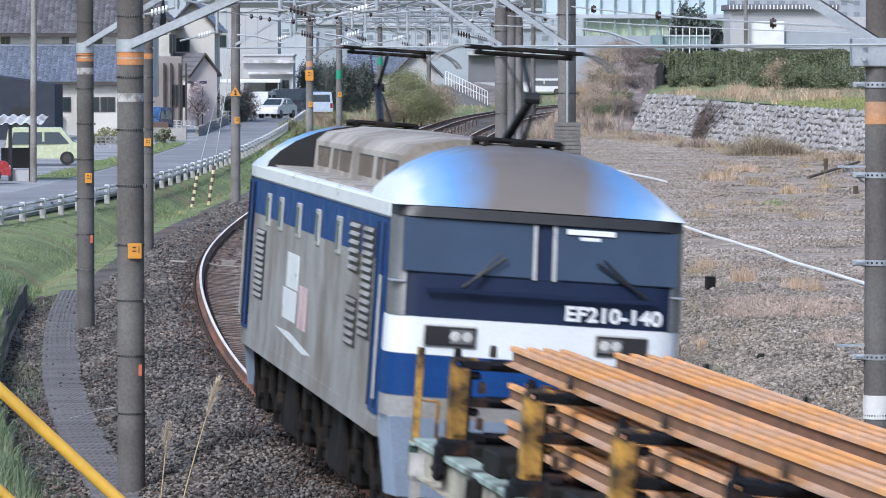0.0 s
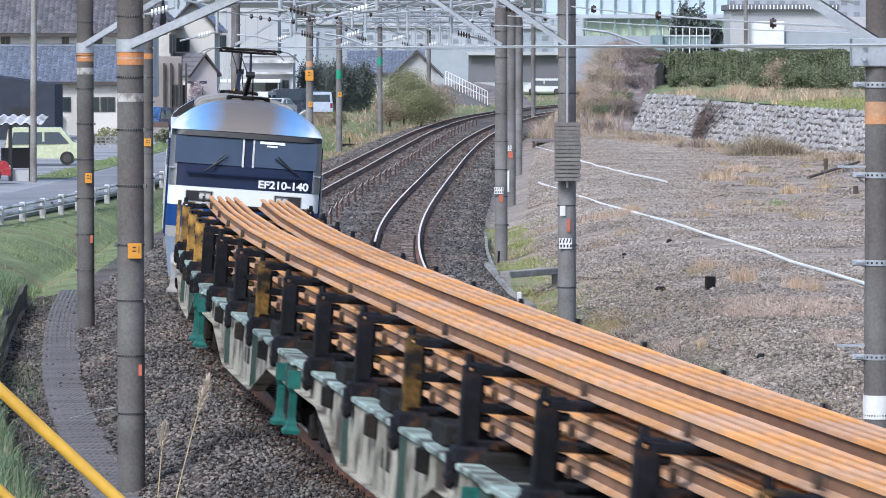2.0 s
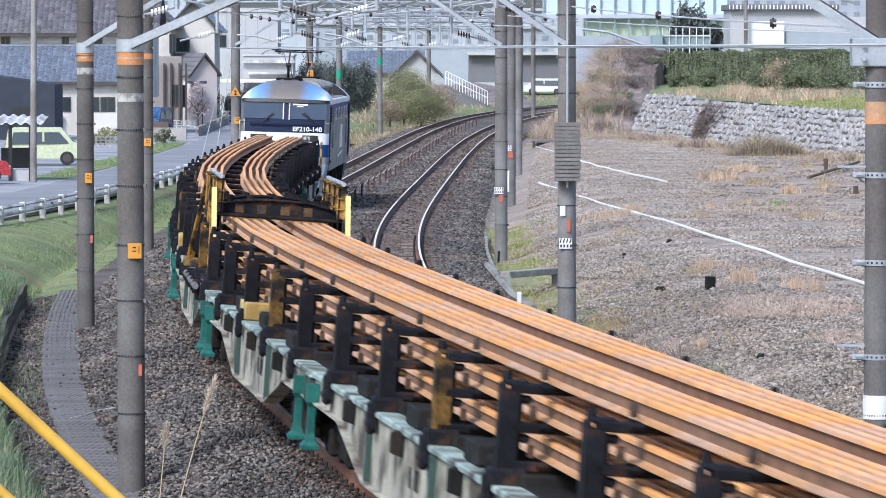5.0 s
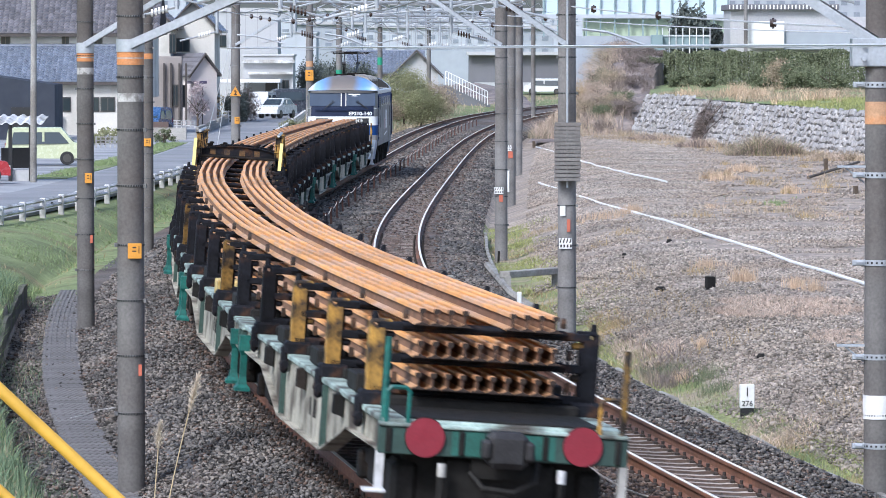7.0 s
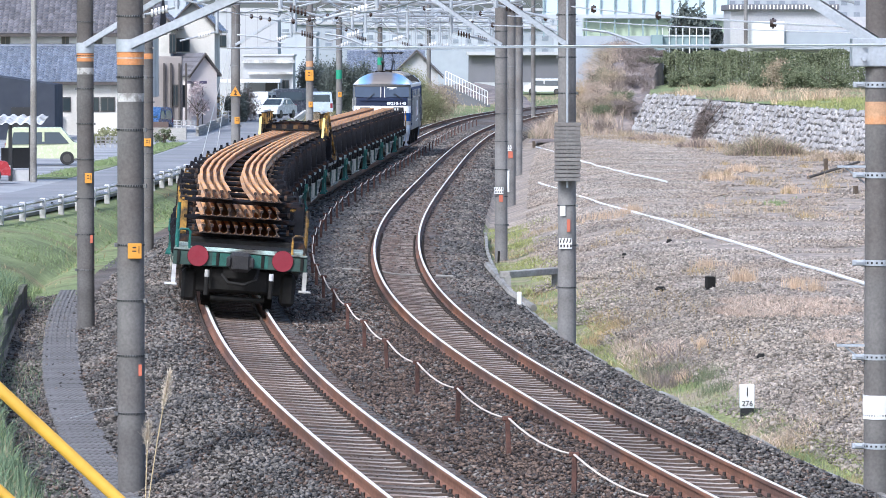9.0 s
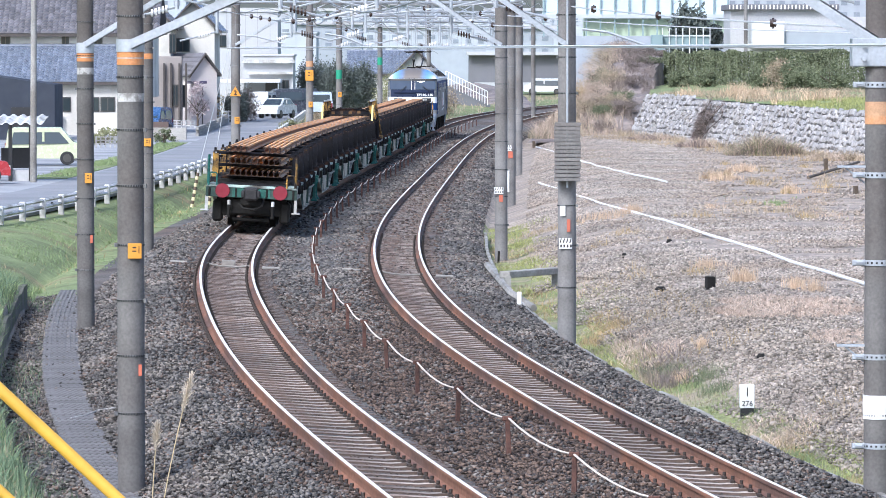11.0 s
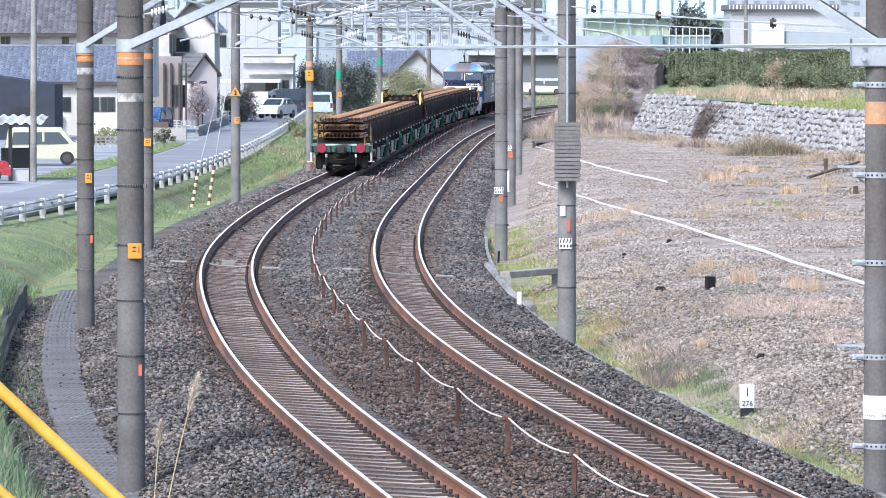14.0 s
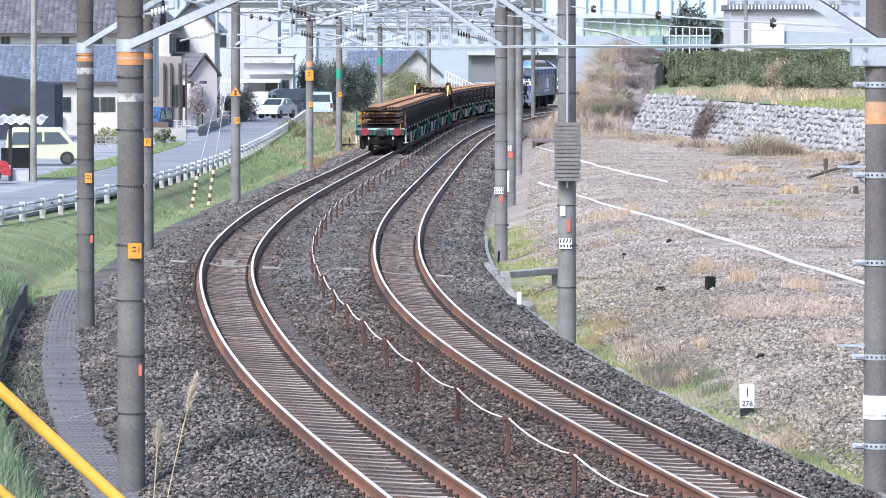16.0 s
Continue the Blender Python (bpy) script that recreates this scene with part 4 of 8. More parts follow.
grass_zone("grass", x1, -8.5, -4.3, 50, 118, 60000, 0.08, 0.34, 0.009, M["blade"], "fresh green grass on the bank", 11, -0.3)
grass_zone("grass", x1, -5.2, -4.35, 52, 112, 6000, 0.15, 0.5, 0.008, M["bladeb"], "bluish green tall grass at the wall", 12, -0.1)
grass_zone("dry_grass", x1, -9, -4.35, 50, 118, 2500, 0.06, 0.25, 0.006, M["straw"], "dry straw between the green grass", 13, 0.0)
grass_zone("grass", x1, -9.5, -4.4, 112, 330, 60000, 0.03, 0.13, 0.01, M["blade"], "short green grass between lane and track", 14, -0.35)
def verge_grass():
    rng = np.random.default_rng(77)
    n = 9000
    y = 198 + 76 * rng.random(n)
    x = ROAD_R(y) - 5.3 + 1.4 * rng.random(n)
    k = noise_mask(x, y, 0.5, 5.0) > 0.0
    x, y = x[k], y[k]
    blades("grass", x, y, np.array(zrail(y)) - 0.02, rng.uniform(0.03, 0.16, len(x)), np.full(len(x), 0.014), M["blade"], "uneven grass on the verge", "grass", 78, 0.5)


verge_grass()
grass_zone("dry_grass", x1, -5.6, -3.7, 108, 250, 1000, 0.05, 0.2, 0.008, M["straw"], "dry straw in the ditch", 15, -0.1)
grass_zone("grass", x1, -7.5, -3.2, 240, 330, 26000, 0.03, 0.14, 0.009, M["blade"], "green grass along the far bank", 29, -0.3)
grass_zone("dry_grass", x1, -7.0, -2.8, 262, 400, 9000, 0.06, 0.3, 0.009, M["brush"], "brown dry grass on the far bank", 25, -0.1)
grass_zone("dry_grass", x1, -5.5, -2.8, 270, 400, 4000, 0.05, 0.22, 0.009, M["straw"], "pale straw on the far bank", 26, 0.0)
grass_zone("dry_grass", x1, -30, -3.0, 330, 520, 16000, 0.1, 0.5, 0.011, M["brush"], "dry brown field beyond the curve", 27, -0.3)
grass_zone("grass", x1, -4.4, -3.2, 112, 250, 7000, 0.03, 0.1, 0.009, M["blade"], "low moss-like grass by the ballast", 16, 0.0)
grass_zone("weeds", x1, -4.35, -3.6, 52, 112, 6000, 0.03, 0.16, 0.006, M["bladeb"], "low weeds at the foot of the bank wall", 21, 0.0)
grass_zone("dry_grass", x1, -4.5, -3.6, 50, 112, 1600, 0.04, 0.2, 0.005, M["brush"], "dry stems along the bank wall", 22, 0.0)
grass_zone("weeds", x1, -4.8, -3.5, 50, 62, 2500, 0.1, 0.32, 0.006, M["bladeb"], "bluish weeds beside the path", 23, -0.1)
grass_zone("dry_grass", x1, -7.2, -4.4, 50, 80, 5000, 0.1, 0.4, 0.005, M["brush"], "brown dead stems among the bank grass", 41, -0.1)
grass_zone("dry_grass", x1, -7.2, -4.4, 50, 80, 2500, 0.1, 0.35, 0.005, M["straw"], "pale straw among the bank grass", 42, 0.0)
M["mossblade"] = leaf_mat("yellow_green_short_grass", (0.29, 0.3, 0.12))
grass_zone("grass", x2, 2.5, 3.75, 54, 160, 36000, 0.02, 0.1, 0.007, M["mossblade"], "short yellow-green grass in the ditch", 17, -0.12)
grass_zone("grass", x2, 2.5, 4.4, 54, 160, 12000, 0.02, 0.09, 0.007, M["mossblade"], "thin grass climbing the slope", 28, 0.1)
grass_zone("dry_grass", x2, 2.5, 4.6, 54, 150, 12000, 0.03, 0.16, 0.006, M["brush"], "brown dead grass beside the ditch", 24, 0.0)
grass_zone("dry_grass", x2, 2.6, 5.4, 54, 150, 13000, 0.04, 0.2, 0.007, M["straw"], "dry straw on the gravel bank", 18, 0.1)
grass_zone("dry_grass", x2, 5.5, 16, 85, 260, 12000, 0.02, 0.09, 0.012, M["straw"], "low dry straw in the gravel yard", 19, 0.22)
grass_zone("grass", x2, 5.5, 16, 85, 250, 4000, 0.02, 0.09, 0.012, M["blade"], "thin green weeds in the gravel yard", 20, 0.38)


def on_slope(px, py):
    """Depth at which the ground shows at a picture place."""
    y = 80.0
    for _ in range(12):
        y = (4.87 - float(ground_z((px - 784) * y / 9000, y))) * 9000 / (py - 88)
    return y


def tuft(px, py, y, w, h, material, label, n=150, z=None, seed=0, spread=0.25):
    """A tuft whose foot shows at a picture place at depth y."""
    rng = np.random.default_rng(seed + int(px))
    x0 = (px - 784) * y / 9000
    x = x0 + rng.normal(0, w / 3, n)
    yy = y + rng.normal(0, w * 1.1, n)
    zz = ground_z(x, yy) if z is None else np.full(n, z)
    return blades("grass_tuft", x, yy, zz - 0.02, h * rng.uniform(0.25, 1.0, n), np.full(n, 0.0045 * y / 90), material, label, "grass tuft", seed + int(px), spread)


for px, py, w, h, key in ((1065, 385, 1.1, 0.3, "redstraw"), (1120, 380, 0.5, 0.35, "redstraw"), (1105, 415, 0.9, 0.2, "straw"), (1275, 320, 1.2, 0.5, "redstraw"), (1310, 300, 1.0, 0.4, "redstraw"),
                          (1250, 480, 0.5, 0.32, "redstraw"), (1235, 485, 0.6, 0.2, "straw"), (1308, 500, 0.35, 0.42, "redstraw"), (1325, 500, 0.25, 0.38, "redstraw"), (1442, 517, 0.3, 0.35, "redstraw"), (1410, 512, 0.3, 0.35, "redstraw"),
                          (1243, 618, 0.12, 0.26, "redstraw"), (1208, 678, 0.2, 0.28, "redstraw"), (1180, 685, 0.5, 0.35, "greybrush"), (1145, 665, 0.5, 0.2, "hedge"), (1265, 695, 0.45, 0.25, "hedge"), (1150, 680, 0.4, 0.3, "brush"),
                          (1400, 345, 0.4, 0.4, "redstraw"), (1395, 345, 0.3, 0.3, "straw"), (1050, 610, 0.3, 0.25, "straw"), (1390, 780, 0.5, 0.25, "brush"), (1375, 365, 0.5, 0.2, "blade"),
                          (1090, 580, 0.5, 0.2, "straw"), (500, 295, 0.4, 0.4, "brush"), (570, 225, 1.5, 0.7, "brush"), (550, 240, 1.2, 0.6, "blade"), (620, 230, 1.2, 0.4, "straw"), (640, 215, 1.0, 0.5, "brush")):
    depth = on_slope(px, py) if px > 900 and py > 480 else 4.9 * 9000 / (py - 88) if px > 900 else 5.1 * 9000 / (py - 88)
    tuft(px, py, depth, w, h, M[key], {"redstraw": "reddish dry grass tuft in the gravel", "straw": "pale dry grass tuft", "greybrush": "grey twiggy weed", "hedge": "dark green weed clump", "brush": "dry brown brush", "blade": "green weeds"}[key], n=240, seed=7)


def crown(name, c, r, n, leaf, material, parent, seed, holes=0.25):
    """An uneven crown of many small leaf cards in clumps."""
    rng = np.random.default_rng(seed)
    k = max(8, n // 90)
    d = rng.normal(size=(k, 3))
    d /= np.linalg.norm(d, axis=1)[:, None]
    centre = d * rng.uniform(0.45, 0.95, (k, 1))
    pick = rng.integers(0, k, n)
    p = centre[pick] + rng.normal(0, 0.17, (n, 3))
    p = np.array(c) + p * np.array(r)
    a = rng.normal(size=(n, 3))
    a /= np.linalg.norm(a, axis=1)[:, None]
    b = np.cross(a, rng.normal(size=(n, 3)))
    b /= np.linalg.norm(b, axis=1)[:, None]
    s = leaf * rng.uniform(0.6, 1.4, (n, 1))
    v = np.stack([p - a * s, p + b * s * 0.5, p + a * s, p - b * s * 0.5], 1)
    me = bpy.data.meshes.new(name)
    me.vertices.add(n * 4)
    me.vertices.foreach_set("co", v.ravel())
    me.loops.add(n * 4)
    me.loops.foreach_set("vertex_index", np.arange(n * 4))
    me.polygons.add(n)
    me.polygons.foreach_set("loop_start", np.arange(n) * 4)
    me.update(calc_edges=True)
    me.materials.append(material)
    ob = new(name, me)
    ob.parent = parent
    return ob


def tree(px, y, z0, height, rx, rz, material, label, n=2500, leaf=0.16, seed=1, category="tree", ry=None):
    x = (px - 784) * y / 9000
    top = thing("tree" if category == "tree" else "shrub", label, category, group="")
    s = Shape().rod((x, y, z0 - 0.3), (x, y, z0 + height * 0.55), 0.05 * height / 3 + 0.03, 0.03, n=8)
    rng = random.Random(seed)
    for i in range(7):
        a = rng.uniform(0, 6.28)
        zz = z0 + height * rng.uniform(0.1, 0.5)
        s.rod((x, y, zz), (x + rx * 0.7 * math.cos(a), y + rx * 0.7 * math.sin(a), zz + height * 0.3), 0.03 * height / 4 + 0.01, 0.01, n=5)
    part("trunk", s, M["bark"], top, "branching trunk")
    crown("crown", (x, y, z0 + height - rz), (rx, ry or rx, rz), n, leaf, material, top, seed)
    return top


# evergreen trees and shrubs beside the far end of the line
tree(600, 395, -0.2, 4.3, 1.6, 2.2, M["evergreen"], "dark evergreen tree with a dense round crown", 12000, 0.085, 1)
tree(560, 405, -0.2, 4.2, 1.6, 2.1, M["evergreen"], "dark evergreen tree behind parked vans", 11000, 0.085, 2)
tree(640, 400, -0.2, 3.9, 1.2, 2.0, M["evergreen"], "dark evergreen tree with dense foliage", 9000, 0.085, 3)
tree(715, 345, 0.1, 3.4, 1.9, 1.7, M["olive"], "yellow-green spreading shrub on the bank", 22000, 0.05, 4, "shrub")
tree(770, 350, 0.1, 2.6, 1.6, 1.4, M["brush"], "brown dry shrub on the bank", 12000, 0.045, 5, "shrub")
tree(745, 340, 0.0, 2.2, 1.7, 1.2, M["olive"], "low yellow-green shrub on the bank", 12000, 0.05, 6, "shrub")
tree(690, 340, 0.0, 1.8, 1.3, 1.0, M["brush"], "dry brown shrub on the bank", 6000, 0.05, 7, "shrub")
tree(436, 350, -0.2, 2.5, 1.0, 1.3, M["greybrush"], "grey leafless garden shrub", 6000, 0.045, 8, "shrub")
tree(418, 346, -0.2, 2.2, 0.9, 1.1, M["evergreen"], "dull evergreen garden shrub beside the lane", 4500, 0.06, 15, "shrub")
tree(350, 330, -0.2, 3.0, 1.0, 1.2, mat("pale_blossom", (0.5, 0.42, 0.42), 0.8, var=0.2, per_island=0.4), "small tree with pale blossom beside a house", 900, 0.09, 9)
tree(360, 335, -0.2, 2.6, 1.2, 1.2, M["brush"], "brown bare garden shrub", 1500, 0.1, 10, "shrub")
tree(290, 275, -0.2, 0.9, 0.6, 0.45, M["hedge"], "small round green shrub beside the lane", 700, 0.07, 11, "shrub")
tree(185, 270, -0.2, 1.0, 1.0, 0.5, M["olive"], "low green garden shrub beside the lane", 900, 0.08, 12, "shrub")
tree(1215, 350, 3.0, 5.0, 1.5, 2.2, M["evergreen"], "tall dark evergreen tree beside the station fence", 3600, 0.17, 13)
tree(1260, 352, 3.0, 3.6, 0.9, 1.4, M["evergreen"], "dark evergreen tree with dense foliage", 1600, 0.16, 14)

tree(512, 318, -0.5, 1.0, 0.75, 0.5, M["olive"], "low olive bush beside the lane fence", 5000, 0.04, 16, "shrub")
tree(530, 300, -0.5, 0.8, 0.6, 0.4, M["olive"], "low green bush beside the lane fence", 3500, 0.04, 17, "shrub")
tree(575, 335, -0.4, 1.2, 0.9, 0.6, M["brush"], "brown-green brush on the far bank", 5000, 0.04, 18, "shrub")
tree(598, 345, -0.3, 1.1, 0.8, 0.55, M["olive"], "green-brown brush on the far bank", 5000, 0.04, 19, "shrub")


def pipe_guard():
    """Two low bent pipes that guard the foot of a pole."""
    top = thing("pipe_guard", "low rust-orange bent pipe guard beside a pole", "guard rail")
    for px, dy in ((541, 0.0), (557, 0.0), (563, 1.2)):
        y = 226.0 + dy
        x = (px - 784) * y / 9000
        z = float(ground_z(x, y))
        part("hoop", Shape().tube([(x - 0.1, y, z - 0.1), (x - 0.1, y, z + 0.38), (x - 0.05, y, z + 0.46), (x + 0.14, y, z + 0.46), (x + 0.19, y, z + 0.38), (x + 0.19, y, z - 0.1)], 0.028, n=6), M["guardrust"], top)


M["guardrust"] = mat("rust_orange_pipe_paint", (0.3, 0.12, 0.04), 0.7, var=0.3, scale=5)
pipe_guard()

# ---- terrace, stone wall and hedge ----
wall_a, wall_b = Vector((10.95, 296.0, 0)), Vector((20.0, 224.0, 0))
WALL_L = (wall_b - wall_a).length
WALL_D = (wall_b - wall_a).normalized()
WALL_N = Vector((-WALL_D.y, WALL_D.x, 0))


def wall_top(s):
    """Height of the wall's top edge at a distance along it."""
    return 2.27 - 0.3 * s / WALL_L


def terrace_z(x, y):
    """The terrace rises gently from the wall's top to the hedge."""
    x, y = np.asarray(x, float), np.asarray(y, float)
    a = np.clip((x - wall_a.x) * WALL_D.x + (y - wall_a.y) * WALL_D.y, 0, WALL_L)
    back = (x - wall_a.x) * WALL_N.x + (y - wall_a.y) * WALL_N.y
    return wall_top(a) - 0.02 + 0.35 * np.clip((back - 1.0) / 7, 0, 1)


def terrace():
    rows = []
    for j in range(15):
        row = []
        for i in range(19):
            t = i / 18
            p = wall_a.lerp(wall_b, t)
            x, y = p.x + (0.045 + 0.5 * t) * j * 4 + 0.95 + (0.1 if i == 0 else 0), p.y + 4.0 * j
            row.append((x, y, float(terrace_z(x, y)) + (0.12 if j > 1 else 0) * noise.noise(Vector((i * 0.7, j * 0.7, 2)))))
        rows.append(row)
    s = Shape()
    for a, b in zip(rows, rows[1:]):
        s.loft([a, b], caps=False, closed=False)
    edge = [r[0] for r in rows]
    s.loft([edge, [(x - 0.8, y, -0.3) for x, y, z in edge]], caps=False, closed=False)
    return solid("terrace", s, M["grass"], "grassy terrace above the stone wall", "ground", kind="structure", smooth=True)


terrace()
M["masonry"] = mat("pale_rubble_stone", (0.335, 0.325, 0.325), 0.9, var=0.22, scale=2.5, fine=14, bump=0.2, per_object=0.16, per_island=0.16, second=(0.27, 0.255, 0.24), mix_scale=1.2)
M["mortar"] = mat("dark_joint", (0.27, 0.26, 0.255), 0.95, var=0.25, scale=3)


WALL_M = Matrix.Translation(wall_a) @ Matrix.Rotation(math.atan2(WALL_D.y, WALL_D.x), 4, "Z")


def stone_wall():
    top = thing("stone_wall", "battered retaining wall of pale rough rubble stones", "wall", kind="structure")
    L, hz, m = WALL_L, wall_top, WALL_M
    s = Shape().loft([[(x, -0.2, -0.6), (x, 1.4, -0.6), (x, 1.4, hz(x) - 0.08), (x, 0.38 * hz(x) + 0.02, hz(x) - 0.08)] for x in (0, L)])
    o = part("wall_core", s, M["mortar"], top)
    o.matrix_local = m
    meshes = []
    rng = random.Random(8)
    for k in range(7):
        pts = [(0.5 * a + rng.uniform(-0.06, 0.06), 0.5 * b + rng.uniform(-0.06, 0.06)) for a, b in ((-0.95, -0.8), (0.1, -1.0), (0.95, -0.75), (1.0, 0.7), (0.2, 1.0), (-0.9, 0.85), (-1.05, 0.1))]
        sh = Shape().loft([[(a, 0.05, b) for a, b in pts], [(a * 0.97, -0.05, b * 0.97) for a, b in pts], [(a * 0.75, -0.09, b * 0.75) for a, b in pts]])
        meshes.append(sh.mesh("stone", M["masonry"]))
    step = 0.5
    rowh, z, r = 0.27, 0.0, 0
    count, rest = 0, Shape()
    while z < 2.5:
        x = (r % 2) * step * 0.5 + 0.1
        while x < L - 0.1:
            if z < hz(x) - 0.04 and x > 0.3:
                sx, sz = step * rng.uniform(0.85, 1.3), rowh * rng.uniform(0.85, 1.3)
                loc = pose(x + rng.uniform(-0.16, 0.16), 0.38 * z + 0.02 - rng.uniform(-0.02, 0.05), z + rng.uniform(-0.07, 0.07), -21, rng.uniform(-28, 12), 0)
                mm = m @ loc @ Matrix.Diagonal((sx, 1, sz, 1))
                me = rng.choice(meshes)
                if count < 290 and x > L - 22:
                    o = part("stone", me, None, top)
                    o.matrix_local = mm
                    count += 1
                else:
                    rest.add([mm @ v.co for v in me.vertices], [tuple(p.vertices) for p in me.polygons])
            x += step
        z += rowh
        r += 1
    tagged(part("stones_rest", rest, M["masonry"], top), kind="stuff")


stone_wall()


def hedge():
    top = thing("hedge", "long clipped dark green hedge above the stone wall", "hedge")
    rng = np.random.default_rng(21)
    n = 90000
    t = rng.random(n)
    x = 14.55 + (26.0 - 14.55) * t
    col = np.array([noise.noise(Vector((a * 0.9, 5.0, 2.0))) for a in x])
    y = 336 - 56 * t + rng.normal(0, 0.25, n) + 1.6 * col + 0.8 * np.array([noise.noise(Vector((a * 3.2, b * 4.0, 6.0))) for a, b in zip(x, t * 40)])
    lo, hi = 2.25 - 0.2 * t, 4.78 - 0.02 * t
    wob = np.array([noise.noise(Vector((a * 2.6, 0.3, 1.0))) for a in x]) * 0.2 + col * 0.25
    z = lo + (hi + wob - lo) * rng.random(n) ** 0.8
    p = np.stack([x, y, z], 1)
    a = rng.normal(size=(n, 3))
    a /= np.linalg.norm(a, axis=1)[:, None]
    b = np.cross(a, rng.normal(size=(n, 3)))
    b /= np.linalg.norm(b, axis=1)[:, None]
    a = a * 0.8 + np.array([0, 0, 0.35])
    s = rng.uniform(0.035, 0.085, (n, 1))
    v = np.stack([p - a * s, p + b * s * 0.5, p + a * s, p - b * s * 0.5], 1)
    me = bpy.data.meshes.new("foliage")
    me.vertices.add(n * 4)
    me.vertices.foreach_set("co", v.ravel())
    me.loops.add(n * 4)
    me.loops.foreach_set("vertex_index", np.arange(n * 4))
    me.polygons.add(n)
    me.polygons.foreach_set("loop_start", np.arange(n) * 4)
    me.update(calc_edges=True)
    me.materials.append(M["hedge"])
    tagged(part("foliage", me, None, top), kind="stuff")
    st = Shape()
    for i in range(40):
        tt = i / 39
        st.rod((14.8 + 11.1 * tt, 337.5 - 56 * tt, 2.3 - 0.2 * tt), (14.8 + 11.1 * tt, 337.5 - 56 * tt, 4.3), 0.03, n=5)
    tagged(part("stems", st, M["bark"], top), kind="stuff")


hedge()


for px, h, r, key, sd in ((1352, 1.3, 0.9, "hedge", 81), (1388, 1.75, 1.1, "brush", 82), (1405, 1.6, 0.9, "hedge", 88), (1205, 1.1, 0.9, "hedge", 89), (1425, 1.4, 1.0, "hedge", 83), (1468, 1.5, 1.1, "hedge", 84), (1250, 1.0, 0.7, "hedge", 85)):
    tree(px, 312 - (px - 1250) * 0.13, float(terrace_z((px - 784) * (312 - (px - 1250) * 0.13) / 9000, 312 - (px - 1250) * 0.13)) - 0.05, h, r, h * 0.5, M[key], "dusty green bush in front of the hedge", 4200, 0.05, sd, "shrub")


def terrace_brush(name, t0, t1, d0, d1, n, h0, h1, m, label, seed):
    rng = np.random.default_rng(seed)
    t = t0 + (t1 - t0) * rng.random(n)
    d = d0 + (d1 - d0) * rng.random(n)
    x = wall_a.x + (wall_b.x - wall_a.x) * t + WALL_N.x * d
    y = wall_a.y + (wall_b.y - wall_a.y) * t + WALL_N.y * d
    k = noise_mask(x, y, 0.7, seed)
    ok = k > (0.3 if m == M["redstraw"] else -0.1)
    x, y, t = x[ok], y[ok], t[ok]
    z = (terrace_z(x, y) if d0 > 0 else ground_z(x, y)) - 0.05
    rr = rng.random(len(x))
    blades(name, x, y, z, h0 + (h1 - h0) * rr, np.full(len(x), 0.014), m, label, "brush", seed, 0.4)


terrace_brush("dry_grass", 0.12, 0.6, 1.0, 5, 8000, 0.25, 0.85, M["redstraw"], "tall reddish dry grass below the hedge", 31)
terrace_brush("dry_grass", 0.0, 0.5, 1.0, 11, 16000, 0.06, 0.32, M["brush"], "short brown grass above the wall", 35)
terrace_brush("grass", 0.5, 1.0, 1.0, 8, 18000, 0.08, 0.3, M["mossblade"], "yellow-green grass strip below the hedge", 32)
terrace_brush("dry_grass", 0.0, 1.0, -1.6, -0.1, 5000, 0.1, 0.5, M["brush"], "dry weeds at the foot of the stone wall", 33)
terrace_brush("dry_grass", 0.0, 1.0, -4, -0.6, 5000, 0.05, 0.25, M["straw"], "dry straw in front of the stone wall", 34)


def at_foot(px, py, k=4.97):
    """A place on the yard in front of the wall."""
    y = k * 9000 / (py - 88)
    x = (px - 784) * y / 9000
    return x, y, float(ground_z(x, y))


def climber():
    """A leafless climber whose stems fan out over the stone wall."""
    top = thing("climbing_plant", "bare grey-brown climber spread over the stone wall", "plant")
    rng = random.Random(4)
    st, tw = Shape(), Shape()
    for i in range(18):
        s0, ds, h = 23.0 + rng.uniform(-0.8, 0.8), rng.uniform(-1.5, 5.5), rng.uniform(1.2, 2.3)
        p = []
        for k in range(6):
            z = -0.15 + h * k / 5
            p.append(WALL_M @ Vector((s0 + ds * k / 5 + rng.uniform(-0.3, 0.3), 0.38 * z - 0.12 - rng.uniform(0, 0.25), z)))
        st.tube(p, 0.02, n=4)
        for q in p[1:]:
            for j in range(18):
                e = q + Vector((rng.uniform(-0.4, 0.15), rng.uniform(-1.2, 1.2), rng.uniform(-0.3, 0.4)))
                tw.rod(q, e, 0.008, 0.004, n=3)
    part("stem", st, M["bark"], top)
    tagged(part("twig_tangle", tw, M["greybrush"], top), kind="stuff")


climber()


def mound(px0, px1, py, h, keys, n, label, seed, depth=3.0):
    """A low thicket of upright dry stems, highest in its middle."""
    rng = np.random.default_rng(seed)
    for i, key in enumerate(keys):
        t = rng.random(n)
        x0, y0, z0 = at_foot((px0 + px1) / 2, py)
        w = (px1 - px0) * y0 / 9000
        x, y = x0 + (t - 0.5) * w, y0 + depth * rng.random(n)
        env = np.sqrt(np.clip(1 - (2 * t - 1) ** 2, 0.02, 1)) * (0.7 + 0.6 * noise_mask(x * 2, y, 1.0, seed))
        blades("dry_brush", x, y, ground_z(x, y) - 0.03, h * np.clip(env, 0.1, 1.4) * rng.uniform(0.35, 1.0, n), np.full(n, 0.009), M[key], label, "brush", seed + i, 0.6)


